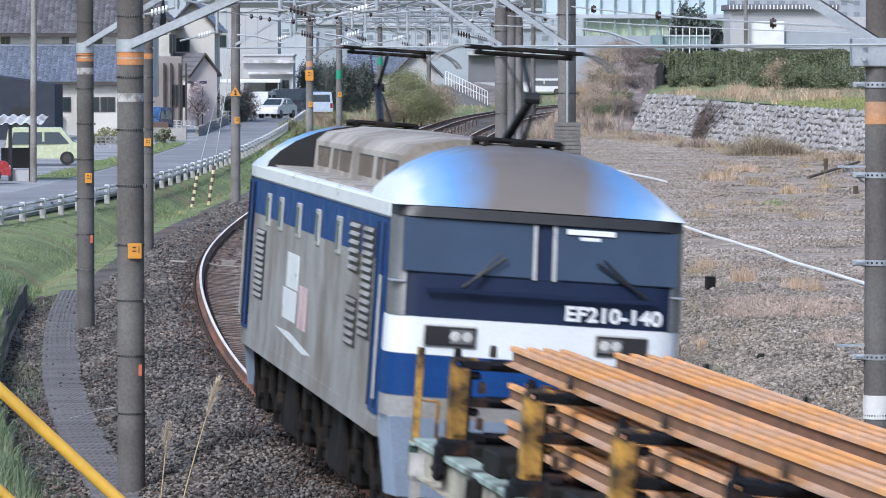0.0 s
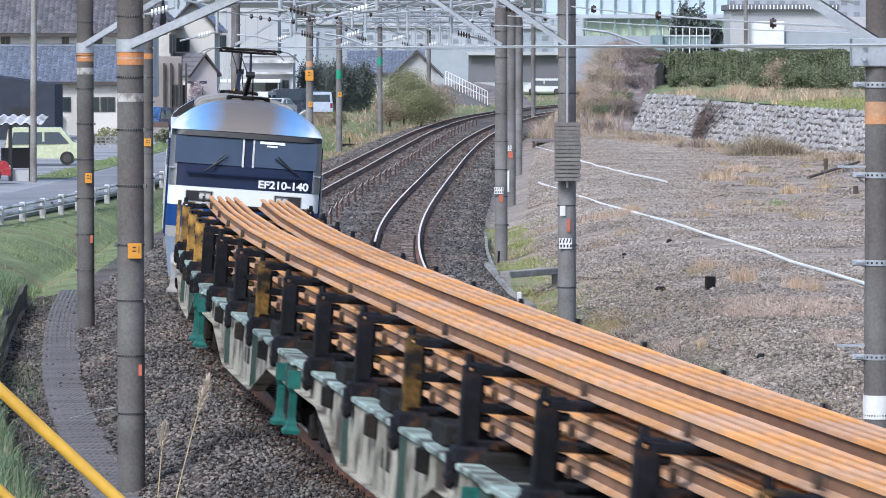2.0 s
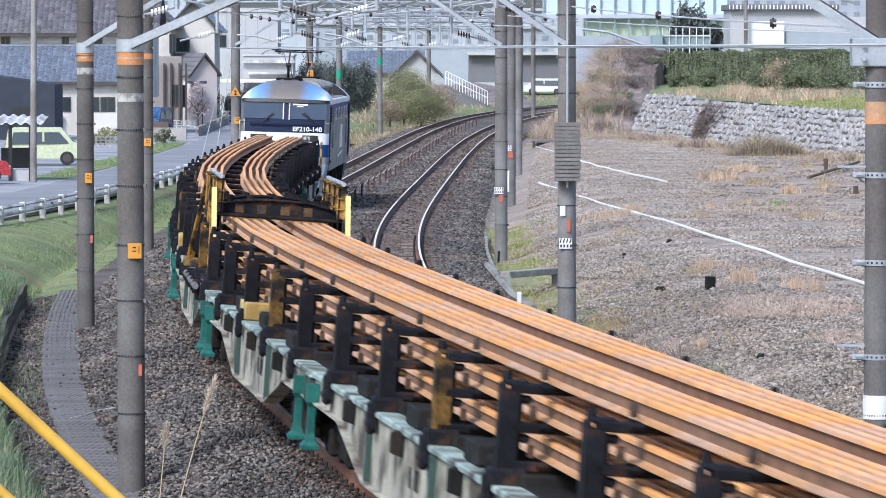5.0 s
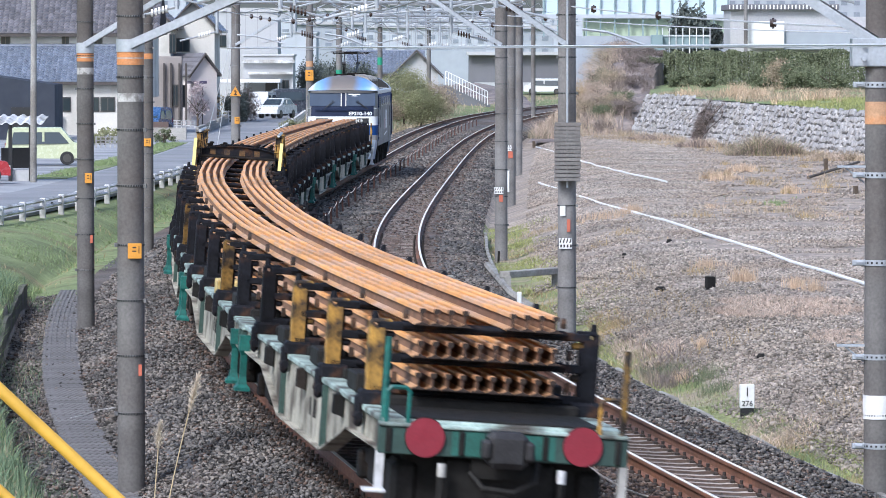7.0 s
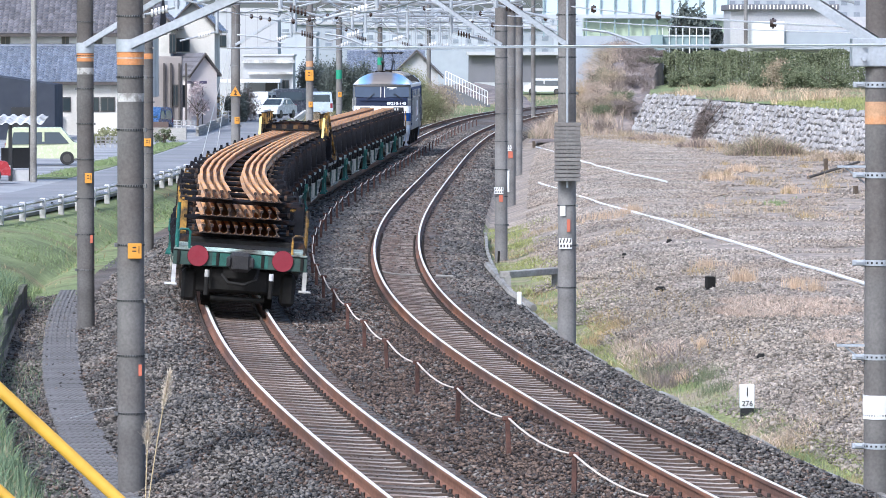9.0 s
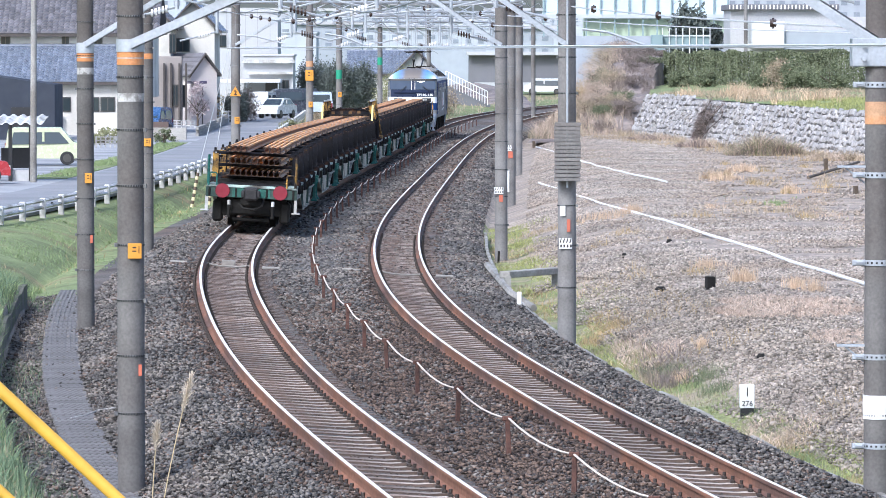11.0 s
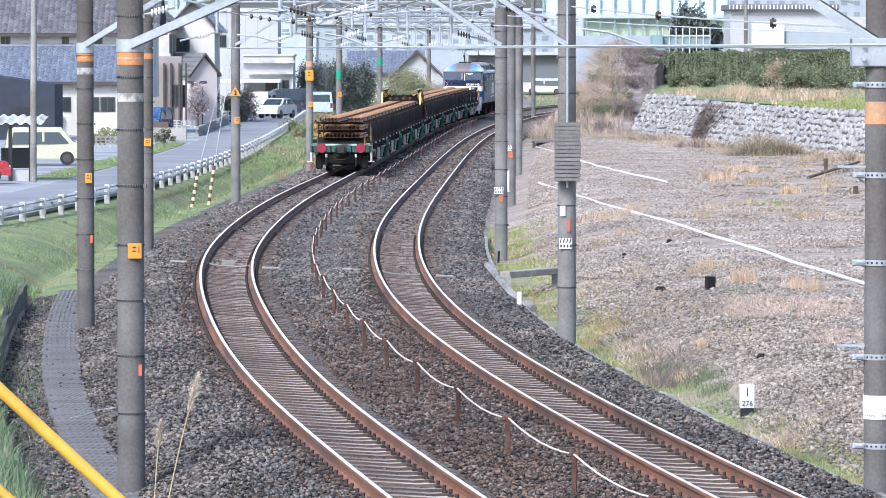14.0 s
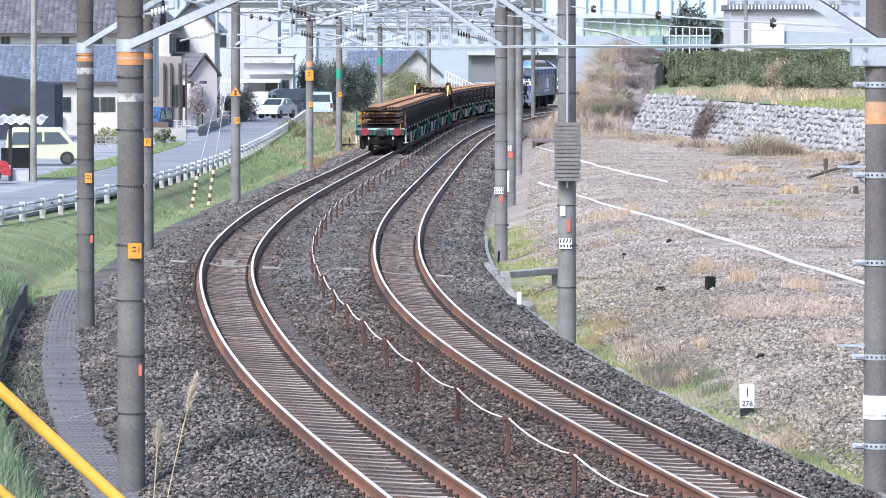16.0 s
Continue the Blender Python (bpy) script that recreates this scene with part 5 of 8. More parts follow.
mound(1285, 1430, 276, 1.3, ("brush", "olive", "pinkbrush", "greybrush"), 2600, "thicket of dry stems and weeds against the wall", 43)
mound(1195, 1270, 262, 0.75, ("greybrush", "pinkbrush"), 1300, "low grey-brown weeds at the foot of the wall", 46)
mound(1110, 1200, 249, 0.6, ("greybrush", "pinkbrush"), 1400, "pale dry weeds at the end of the wall", 48)
mound(1430, 1540, 285, 0.7, ("pinkbrush", "brush"), 1400, "pale dry weeds along the wall", 47)
mound(1240, 1300, 322, 0.6, ("redstraw", "straw"), 500, "reddish dry grass clump on the bare soil", 49, 1.5)
mound(1285, 1335, 308, 0.55, ("redstraw",), 500, "reddish dry grass clump on the bare soil", 56, 1.5)
mound(1392, 1410, 345, 0.5, ("redstraw",), 120, "thin reddish grass stalks on the soil", 57, 0.5)


def hill_z(x, y):
    """The brushy slope that climbs between the tracks and the terrace."""
    lo = x2(y) + 3.3
    u = np.clip((x - lo) / np.maximum(0.0365 * y - lo, 1), 0, 1)
    rise = np.clip((y - 298) / 34, 0, 1) ** 0.8
    return -0.2 + 4.5 * np.clip(u * 1.2, 0, 1) ** 1.1 * rise


def hill():
    R = []
    for i in range(20):
        y = 294 + 4.0 * i
        row = []
        for j in range(17):
            lo, hi = float(x2(y)) + 3.0, 0.0417 * y - 0.1 - (1.0 if y < 299 else 0) + (0.55 if y > 326 else 0)
            x = lo + (hi - lo) * j / 16
            grow = min(1.0, j / 4) * min(1.0, i / 4)
            row.append((x, y, -0.3 * (1 - grow) + float(hill_z(x, y)) + grow * (0.35 * noise.noise(Vector((x * 0.8, y * 0.25, 4))) + 0.15 * noise.noise(Vector((x * 2.3, y * 0.8, 7))))))
        row.append((row[-1][0] + 0.3, y + 0.5, row[-1][2] - 3.0))
        R.append(row)
    s = Shape()
    for a, b in zip(R, R[1:]):
        s.loft([a, b], caps=False, closed=False)
    solid("hillside", s, M["hillsoil"], "grey-brown brushy slope beside the tracks", "ground", kind="structure", smooth=True)
    rng = np.random.default_rng(51)
    for key, n, u0, u1, h0, h1, w, lab, sd in (("brush", 9000, 0.0, 0.75, 0.25, 0.9, 0.012, "dry brown brush on the slope", 52), ("pinkbrush", 9000, 0.05, 0.75, 0.3, 1.0, 0.011, "pale pinkish dry grass on the slope", 53),
                                               ("greybrush", 34000, 0.4, 1.0, 0.15, 0.65, 0.01, "grey bare twigs on the slope", 54), ("hedge", 3000, 0.0, 0.6, 0.15, 0.5, 0.012, "dull green weeds on the slope", 55)):
        y = 294 + 66 * rng.random(n) ** 1.2
        lo = x2(y) + 3.0
        x = lo + (0.0415 * y - lo) * (u0 + (u1 - u0) * rng.random(n))
        k = noise_mask(x, y * 0.6, 0.8, sd)
        ok = k > -0.05
        x, y, k = x[ok], y[ok], k[ok]
        blades("dry_brush", x, y, hill_z(x, y) - 0.1, (h0 + (h1 - h0) * rng.random(len(x))) * np.clip(0.7 + 1.2 * k, 0.4, 1.5), np.full(len(x), w), M[key], lab, "brush", sd, 0.7)
    for px, y, dz, h, r, key, sd in ((1035, 272, 0, 1.4, 0.9, "brush", 61), (1058, 276, 0, 1.7, 1.0, "pinkbrush", 62), (1080, 280, 0, 1.5, 0.9, "brush", 63), (1048, 290, 0, 2.0, 1.2, "pinkbrush", 64), (1075, 296, 0, 1.8, 1.2, "brush", 65),
                                     (1098, 300, 0, 1.5, 1.0, "pinkbrush", 66), (1120, 306, 0, 1.1, 0.8, "greybrush", 67), (1062, 306, 0, 2.4, 1.3, "brush", 68), (1090, 310, 0, 1.7, 1.2, "greybrush", 69), (1105, 268, 0, 1.0, 0.8, "greybrush", 70),
                                     (1088, 270, 0, 1.2, 0.9, "brush", 71), (1070, 268, 0, 0.9, 0.8, "hedge", 72), (1024, 284, 0, 1.9, 0.9, "straw", 73), (1140, 312, 0, 0.8, 0.6, "greybrush", 74), (1112, 296, 0, 1.1, 0.9, "greybrush", 76), (1128, 290, 0, 1.0, 0.9, "greybrush", 77), (1146, 302, 0, 0.9, 0.8, "greybrush", 78), (1160, 306, 0, 0.7, 0.7, "greybrush", 79), (1120, 280, 0, 0.9, 0.9, "greybrush", 80), (1100, 272, 0, 1.0, 0.8, "hedge", 86), (1150, 292, 0, 0.6, 0.8, "hedge", 87), (1068, 284, 0, 1.5, 0.9, "hedge", 75)):
        y += 37
        x = (px - 784) * y / 9000
        tree(px, y, float(hill_z(x, y)), h * 0.8, r * 1.12, h * 0.45, M[key], {"brush": "loose dry brown bush on the slope", "pinkbrush": "pale pinkish dry bush on the slope", "greybrush": "grey leafless bush on the slope", "hedge": "dull green bush on the slope", "straw": "pale dry bush beside the track"}[key], 3600, 0.034, sd, "shrub")


M["hillsoil"] = mat("grey_brown_slope_soil", (0.23, 0.19, 0.175), 0.95, var=0.35, scale=0.8, fine=6, bump=0.6, distance=0.06, second=(0.15, 0.13, 0.13), mix_scale=0.5)
hill()
# yard gravel, thinner over the bare soil near the stone wall
rg = np.random.default_rng(61)
n = 210000
gy = 58 + 236 * rg.random(n) ** 1.5
gx = x2(gy) + 3.7 + 11.8 * rg.random(n)
k = noise_mask(gx, gy, 0.25, 9.0) + 0.5 * noise_mask(gx, gy, 1.1, 4.0)
soil = np.clip((784 + 9000 * gx / gy - 1225) / 60, 0, 1) * np.clip((gy - 128) / 25, 0, 1)
ok = (k > -0.42 + 0.62 * soil) & (rg.random(n) < 1 - 0.82 * soil)
gx, gy = gx[ok], gy[ok]
scatter("yard_gravel", np.stack([gx, gy, ground_z(gx, gy) + rg.uniform(0.0, 0.04, len(gx))], 1), rg.uniform(0.016, 0.04, len(gx)) * np.clip(gy / 100, 0.8, 1.25), M["pebble"], "brown-grey gravel scattered over the yard", "gravel", seed=62)
# earth clods on the bare soil
n = 9000
gy = 140 + 110 * rg.random(n)
gx = (1215 - 784 + 340 * rg.random(n)) * gy / 9000
k = noise_mask(gx, gy, 0.5, 12.0)
gx, gy = gx[k > 0.02], gy[k > 0.02]
scatter("earth_clods", np.stack([gx, gy, ground_z(gx, gy) + rg.uniform(0.0, 0.05, len(gx))], 1), rg.uniform(0.03, 0.1, len(gx)), M["yard"], "brown earth clods on the bare soil", "soil", flat=0.5, seed=63)
for j in range(26):
    px, py = rg.uniform(1230, 1500), rg.uniform(285, 390)
    tuft(px, py, 4.85 * 9000 / (py - 88), rg.uniform(0.3, 1.0), rg.uniform(0.12, 0.35), M[("redstraw", "straw", "brush", "straw")[j % 4]], "pale dry grass tuft on the soil", n=90, seed=100 + j, spread=0.5)


def soil_bank():
    """A low bare earth bank beyond the curve."""
    rows = []
    for i in range(9):
        y = 448 + 3.0 * i
        rows.append([(-3.5 + 0.8 * j, y, -0.4 + 2.1 * math.sin(math.pi * min(1, i / 6) / 2) * math.sin(math.pi * j / 15) ** 0.6 + 0.25 * noise.noise(Vector((j * 0.6, i * 0.5, 2.0))) * (0 < j < 15)) for j in range(16)])
    s = Shape()
    for a, b in zip(rows, rows[1:]):
        s.loft([a, b], caps=False, closed=False)
    solid("soil_bank", s, M["hillsoil"], "low grey-brown earth bank beyond the curve", "ground", kind="structure", smooth=True)


soil_bank()


# darker crushed stones on the slope between the ditch and the yard
M["slopestone"] = mat("brown_grey_slope_stone", (0.25, 0.215, 0.18), 0.9, var=0.25, scale=0.5, fine=20, per_island=0.58)
n = 42000
gy = 54 + 66 * rg.random(n) ** 1.2
gx = x2(gy) + 3.1 + 3.8 * rg.random(n)
k = noise_mask(gx, gy, 0.5, 15.0) + 0.35 * np.clip(gx - x2(gy) - 4.2, -1, 0.3)
gx, gy = gx[k > -0.25], gy[k > -0.25]
scatter("slope_stones", np.stack([gx, gy, ground_z(gx, gy) + rg.uniform(0.0, 0.04, len(gx))], 1), rg.uniform(0.015, 0.045, len(gx)) * (1 + 0.7 * (rg.random(len(gx)) < 0.12)), M["slopestone"], "brown-grey crushed stones on the ditch slope", "gravel", seed=64)
for px, py, w, h, key in ((1010, 545, 0.7, 0.16, "blade"), (1035, 560, 0.6, 0.14, "blade"), (990, 520, 0.8, 0.15, "blade"), (1075, 590, 0.5, 0.12, "straw"), (1215, 690, 0.5, 0.14, "blade"), (1290, 715, 0.6, 0.14, "blade"), (1330, 745, 0.6, 0.13, "blade"),
                          (1365, 765, 0.6, 0.13, "blade"), (1400, 790, 0.5, 0.15, "straw"), (1430, 815, 0.6, 0.14, "blade"), (1480, 845, 0.6, 0.14, "blade"), (1520, 860, 0.5, 0.13, "straw"), (1160, 650, 0.5, 0.13, "straw"), (1250, 672, 0.5, 0.3, "hedge"), (1180, 668, 0.5, 0.26, "hedge")):
    p = on_slope(px, py)
    tuft(px, py, p, w, h, M[key], {"blade": "green grass patch by the kerb", "straw": "pale dry grass by the kerb", "hedge": "dark green weed clump on the slope"}[key], n=380, seed=300, spread=0.5)


def slope_patch(px0, px1, py0, py1, n, h, key, label, seed):
    """Low dead grass lying in a patch of the slope."""
    rng = np.random.default_rng(seed)
    px, py = rng.uniform(px0, px1, n), rng.uniform(py0, py1, n)
    env = 1 - ((px - (px0 + px1) / 2) / (px1 - px0) * 2) ** 2 - ((py - (py0 + py1) / 2) / (py1 - py0) * 2) ** 2
    px, py = px[env > 0], py[env > 0]
    y = np.full(len(px), 80.0)
    for _ in range(12):
        y = (4.87 - ground_z((px - 784) * y / 9000, y)) * 9000 / (py - 88)
    x = (px - 784) * y / 9000
    k = noise_mask(x, y, 1.1, seed) > -0.2
    x, y = x[k], y[k]
    blades("dry_grass", x, y, ground_z(x, y) - 0.01, h * rng.uniform(0.3, 1.0, len(x)), np.full(len(x), 0.006) * y / 75, M[key], label, "grass", seed, 1.2)


for px0, px1, py0, py1, n, h, key, label in ((1230, 1530, 528, 566, 9000, 0.15, "pinkbrush", "pale pinkish dead grass lying on the slope"), (1430, 1530, 585, 612, 2000, 0.13, "pinkbrush", "pale dead grass on the slope"),
                                             (1085, 1210, 590, 660, 2600, 0.2, "pinkbrush", "pale dead grass above the ditch"), (1130, 1230, 620, 690, 900, 0.28, "greybrush", "grey-brown dead stems by the ditch"),
                                             (1320, 1440, 745, 800, 1600, 0.15, "pinkbrush", "pale dead grass above the ditch"), (1040, 1110, 545, 600, 900, 0.15, "straw", "straw on the ditch slope"),
                                             (1235, 1290, 668, 702, 420, 0.22, "hedge", "dark green weeds by the ditch"), (1130, 1175, 650, 676, 260, 0.18, "hedge", "dark green weeds by the ditch"),
                                             (915, 1000, 455, 500, 1500, 0.12, "mossblade", "yellow-green grass in the ditch"), (1010, 1110, 500, 580, 2200, 0.08, "mossblade", "thin yellow-green grass on the slope"),
                                             (1400, 1460, 735, 760, 400, 0.1, "pinkbrush", "pale dead grass on the slope")):
    slope_patch(px0, px1, py0, py1, n, h, key, label, int(px0 + py0))


# ---- houses and other buildings ----
M["plaster"] = mat("cream_plaster", (0.6, 0.575, 0.53), 0.85, var=0.06, scale=0.6, fine=10, second=(0.45, 0.43, 0.39), mix_scale=0.4)
M["plaster2"] = mat("pinkish_plaster", (0.58, 0.52, 0.5), 0.85, var=0.06, scale=0.6, fine=10)
M["whitewall"] = mat("white_render", (0.41, 0.415, 0.425), 0.8, var=0.05, scale=0.5, fine=8)
M["greywall"] = mat("grey_panel_wall", (0.42, 0.42, 0.43), 0.8, var=0.08, scale=0.5, fine=8)
M["navywall"] = mat("dark_navy_sheet_wall", (0.03, 0.036, 0.052), 0.85, var=0.1, scale=0.8)
M["bluetile"] = mat("blue_grey_roof_tile", (0.15, 0.172, 0.225), 0.3, per_island=0.16, var=0.1, scale=1.5, fine=8, second=(0.15, 0.175, 0.23), mix_scale=1.2)
M["browntile"] = mat("dark_grey_roof_tile", (0.14, 0.134, 0.148), 0.45, per_island=0.25, var=0.08, scale=1.5, fine=8, second=(0.11, 0.105, 0.115), mix_scale=1.2)
M["trimdark"] = mat("dark_wood_trim", (0.06, 0.05, 0.045), 0.6, var=0.15)
M["pane"] = mat("window_glass", (0.03, 0.04, 0.045), 0.06, var=0.1, scale=0.5, spec=0.8)
M["alu"] = mat("dark_aluminium_frame", (0.08, 0.075, 0.07), 0.4, metal=0.5, var=0.05)
M["greengl"] = mat("pale_green_panel", (0.42, 0.5, 0.36), 0.6, var=0.06, scale=0.4)
M["tealmesh"] = mat("grey_green_screen", (0.22, 0.3, 0.31), 0.6, var=0.1, scale=0.6)
M["skyglass"] = mat("pale_blue_wind_screen", (0.5, 0.6, 0.66), 0.2, var=0.08, scale=0.3)
# distance haze is put into these two pale bluish wall colours
M["hazygrey"] = mat("haze_tinted_grey_wall", (0.33, 0.36, 0.4), 0.9, var=0.06, scale=0.15, fine=1.0)
M["hazywhite"] = mat("haze_tinted_white_wall", (0.42, 0.45, 0.49), 0.9, var=0.06, scale=0.15, fine=1.0)
M["shedgrey"] = mat("dark_grey_shed", (0.15, 0.15, 0.165), 0.8, var=0.12, scale=0.3)


def window(parent, x0, x9, z0, z9, y, label="dark aluminium sliding window"):
    f = part("window", Shape().box(x0, x9, y - 0.06, y + 0.05, z0, z9, c=0.01), M["alu"], parent, label)
    mid = (x0 + x9) / 2
    for a, b in ((x0 + 0.06, mid - 0.03), (mid + 0.03, x9 - 0.06)):
        part("pane", Shape().box(a, b, y - 0.075, y - 0.055, z0 + 0.07, z9 - 0.07), M["pane"], f)
    return f


def tiled_slope(x0, x9, ya, za, yb, zb, pitch=0.33, course=0.34):
    """A roof slope from the eaves (ya, za) up to (yb, zb), laid with single curved tiles in overlapping courses."""
    s = Shape()
    n = max(2, int(math.hypot(yb - ya, zb - za) / course))
    m = max(2, int((x9 - x0) / pitch))
    P = lambda t, h, x: (x, ya + (yb - ya) * t, za + (zb - za) * t + h)
    bow = (0.0, 0.075, 0.1, 0.075, 0.0)
    for i in range(n):
        t0, t1 = (i - 0.12) / n, (i + 1) / n
        for j in range(m):
            xs = [x0 + (x9 - x0) * (j + k / 4) / m for k in range(5)]
            s.loft([[P(t0, 0.02, x) for x in xs], [P(t0, h + 0.085, x) for x, h in zip(xs, bow)], [P(t1, h, x) for x, h in zip(xs, bow)]], caps=False, closed=False)
    # the boarding under the tiles
    s.add([P(0, -0.06, x0), P(0, -0.06, x9), P(1, -0.06, x9), P(1, -0.06, x0)], [(0, 1, 2, 3)])
    return s


def house(name, label, px0, px1, y, depth, z_eave, z_ridge, wall, tile, z0=-0.35, overhang=0.5, ridge_x=True, shift=0.0):
    """A house whose front stands at depth y between two picture columns, with a tiled gable roof."""
    k = y / 9000
    xa, xb = (px0 - 784) * k, (px1 - 784) * k
    top = thing(name, label, "house", group="houses")
    if ridge_x:
        prof = [(y, z0), (y + depth, z0), (y + depth, z_eave), (y + depth / 2, z_ridge - 0.15), (y, z_eave)]
        part("wall", Shape().loft([[(x, a, b) for a, b in prof] for x in (xa, xb)]), wall, top)
        ya, ym, yb = y - overhang, y + depth / 2, y + depth + overhang
        ze = z_eave - overhang * (z_ridge - z_eave) / (depth / 2)
        part("roof", tiled_slope(xa - overhang, xb + overhang, ya, ze + 0.08, ym, z_ridge), tile, top, "tiled roof slope")
        part("roof", tiled_slope(xa - overhang, xb + overhang, yb, ze + 0.08, ym, z_ridge), tile, top)
        part("ridge", Shape().rod((xa - overhang, ym, z_ridge + 0.05), (xb + overhang, ym, z_ridge + 0.05), 0.14, n=8), tile, top)
        part("fascia", Shape().box(xa - overhang, xb + overhang, ya - 0.03, ya + 0.03, ze - 0.12, ze + 0.06), M["trimdark"], top)
    else:
        xm = (xa + xb) / 2 + shift
        prof = [(xa, z0), (xb, z0), (xb, z_eave), (xm, z_ridge - 0.15), (xa, z_eave)]
        part("wall", Shape().loft([[(a, yy, b) for a, b in prof] for yy in (y, y + depth)]), wall, top)
        for sx, xe in ((-1, xa - overhang), (1, xb + overhang)):
            xw = xa if sx < 0 else xb
            sl = (z_ridge - z_eave) / abs(xm - xw)
            ze = z_eave - overhang * sl
            sh = tiled_slope(y - overhang, y + depth + overhang, xe, ze + 0.08, xm, z_ridge)
            sh.v = [(b, a, c) for a, b, c in sh.v]
            part("roof", sh, tile, top, "tiled roof slope")
            q = Shape()
            q.loft([[(xe, y - overhang - 0.04, ze - 0.1), (xe, y - overhang - 0.04, ze + 0.1), (xe, y - overhang, ze + 0.1), (xe, y - overhang, ze - 0.1)],
                    [(xm, y - overhang - 0.04, z_ridge - 0.1), (xm, y - overhang - 0.04, z_ridge + 0.1), (xm, y - overhang, z_ridge + 0.1), (xm, y - overhang, z_ridge - 0.1)]])
            part("barge_board", q, M["trimdark"], top)
    return top, xa, xb


def Z(py, y):
    return zpx(py, y)


# the cream house with blue-grey lower roof
y = 300
h, xa, xb = house("house", "cream two-storey house with blue-grey tiled lower roof", -90, 214, y, 8.0, Z(140, y), Z(86, y + 4) + 0.1, M["plaster"], M["bluetile"])
for a, b in ((97, 126), (136, 176), (178, 204)):
    window(h, (a - 784) * y / 9000, (b - 784) * y / 9000, Z(198, y), Z(172, y), y)
part("air_unit", Shape().box((97 - 784) / 30, (111 - 784) / 30, y - 0.4, y - 0.05, Z(222, y), Z(202, y), c=0.02), M["white"], h, "white outdoor air unit")
y = 304
h, xa, xb = house("house", "cream upper storey under a dark grey tiled roof", -120, 268, y, 8.0, Z(52, y), Z(52, y) + 2.6, M["plaster"], M["browntile"], z0=2.0)
for a, b in ((2, 19), (110, 123), (165, 182)):
    window(h, (a - 784) * y / 9000, (b - 784) * y / 9000, Z(83, y), Z(62, y), y)
def turn(ob, x, y, deg):
    """Turns a whole house about an upright axis."""
    ob.matrix_world = Matrix.Translation((x, y, 0)) @ Matrix.Rotation(radians(deg), 4, "Z") @ Matrix.Translation((-x, -y, 0))


# neighbouring beige house, gable to the lane
y = 335
h, xa, xb = house("house", "beige two-storey house with brown tiled gable roof", 240, 302, y, 7.0, Z(40, y), Z(40, y) + 3.0, M["plaster"], M["browntile"], ridge_x=False, shift=-2.0)
for a, b, c, d in ((300, 312, 60, 95),):
    window(h, (a - 784) * y / 9000, (b - 784) * y / 9000, Z(d, y), Z(c, y), y)
y = 342
h, xa, xb = house("house", "pale house with a small tiled gable annex", 303, 380, y, 8.0, Z(45, y), Z(2, y), M["plaster"], M["bluetile"], ridge_x=False)
window(h, (312 - 784) * y / 9000, (336 - 784) * y / 9000, Z(92, y), Z(68, y), y)
y = 334
h, xa, xb = house("house", "pinkish plaster annex with grey tiled gable roof", 334, 384, y, 5.0, Z(128, y), Z(96, y), M["plaster2"], M["browntile"], ridge_x=False, overhang=0.25)
window(h, (303 - 784) * y / 9000, (318 - 784) * y / 9000, Z(190, y), Z(150, y), y - 0.4)
part("porch", Shape().box((322 - 784) * y / 9000, (346 - 784) * y / 9000, y - 1.5, y, Z(148, y), Z(143, y), c=0.02), mat("purple_porch_roof", (0.1, 0.08, 0.13), 0.4), h, "small dark purple porch roof")
part("porch_post", Shape().rod(((338 - 784) * y / 9000, y - 1.4, -0.3), ((338 - 784) * y / 9000, y - 1.4, Z(148, y)), 0.04, n=6), M["trimdark"], h)
turn(h, xb, y, 28)
h = thing("entrance_wall", "taupe entrance wall with dark posts before the houses", "wall")
M["taupe"] = mat("taupe_panel", (0.26, 0.23, 0.215), 0.8, var=0.12, scale=0.8)
part("wall", Shape().box((266 - 784) * 330 / 9000, (322 - 784) * 330 / 9000, 330, 331, -0.3, Z(100, 330), c=0.02), M["taupe"], h)
for px in (291, 303, 318, 330):
    part("post", Shape().box((px - 784) * 330 / 9000 - 0.06, (px - 784) * 330 / 9000 + 0.06, 329.7, 329.95, -0.3, Z(112, 330)), M["trimdark"], h)
window(h, (306 - 784) * 330 / 9000, (316 - 784) * 330 / 9000, Z(188, 330), Z(150, 330), 329.95)



def flat_house(label, px0, px1, y, depth, z9, wall, z0=-0.4, parapet=0.15):
    k = y / 9000
    xa, xb = (px0 - 784) * k, (px1 - 784) * k
    top = thing("house", label, "house", group="houses")
    part("wall", Shape().box(xa, xb, y, y + depth, z0, z9), wall, top)
    part("roof", Shape().box(xa - 0.1, xb + 0.1, y - 0.1, y + depth + 0.1, z9, z9 + parapet, c=0.02), wall, top, "flat roof edge")
    return top, k


y = 395
h, k = flat_house("white rendered modern house with a flat roof", 381, 492, y, 8, Z(22, y), M["whitewall"])
window(h, (381 - 784) * k, (402 - 784) * k, Z(84, y), Z(62, y), y, "dark upright window")
y = 388
h, k = flat_house("lower white block of the modern house", 432, 519, y, 6, Z(100, y), M["whitewall"])
part("wing", Shape().box((470 - 784) * k, (495 - 784) * k, y - 0.1, y, Z(190, y), Z(140, y)), M["alu"], h)
for py0, py1, a, b in ((112, 106, 428, 522), (132, 128, 440, 519)):
    part("ledge", Shape().box((a - 784) * k, (b - 784) * k, y - 0.5, y, Z(py0, y), Z(py1, y), c=0.01), M["fencewhite"], h, "projecting white ledge")
window(h, (500 - 784) * k, (512 - 784) * k, Z(160, y), Z(142, y), y, "small dark window")
part("carport_roof", Shape().box((388 - 784) * k, (500 - 784) * k, y - 4.5, y - 0.2, Z(146, y), Z(140, y), c=0.02), M["white"], h, "white carport roof")
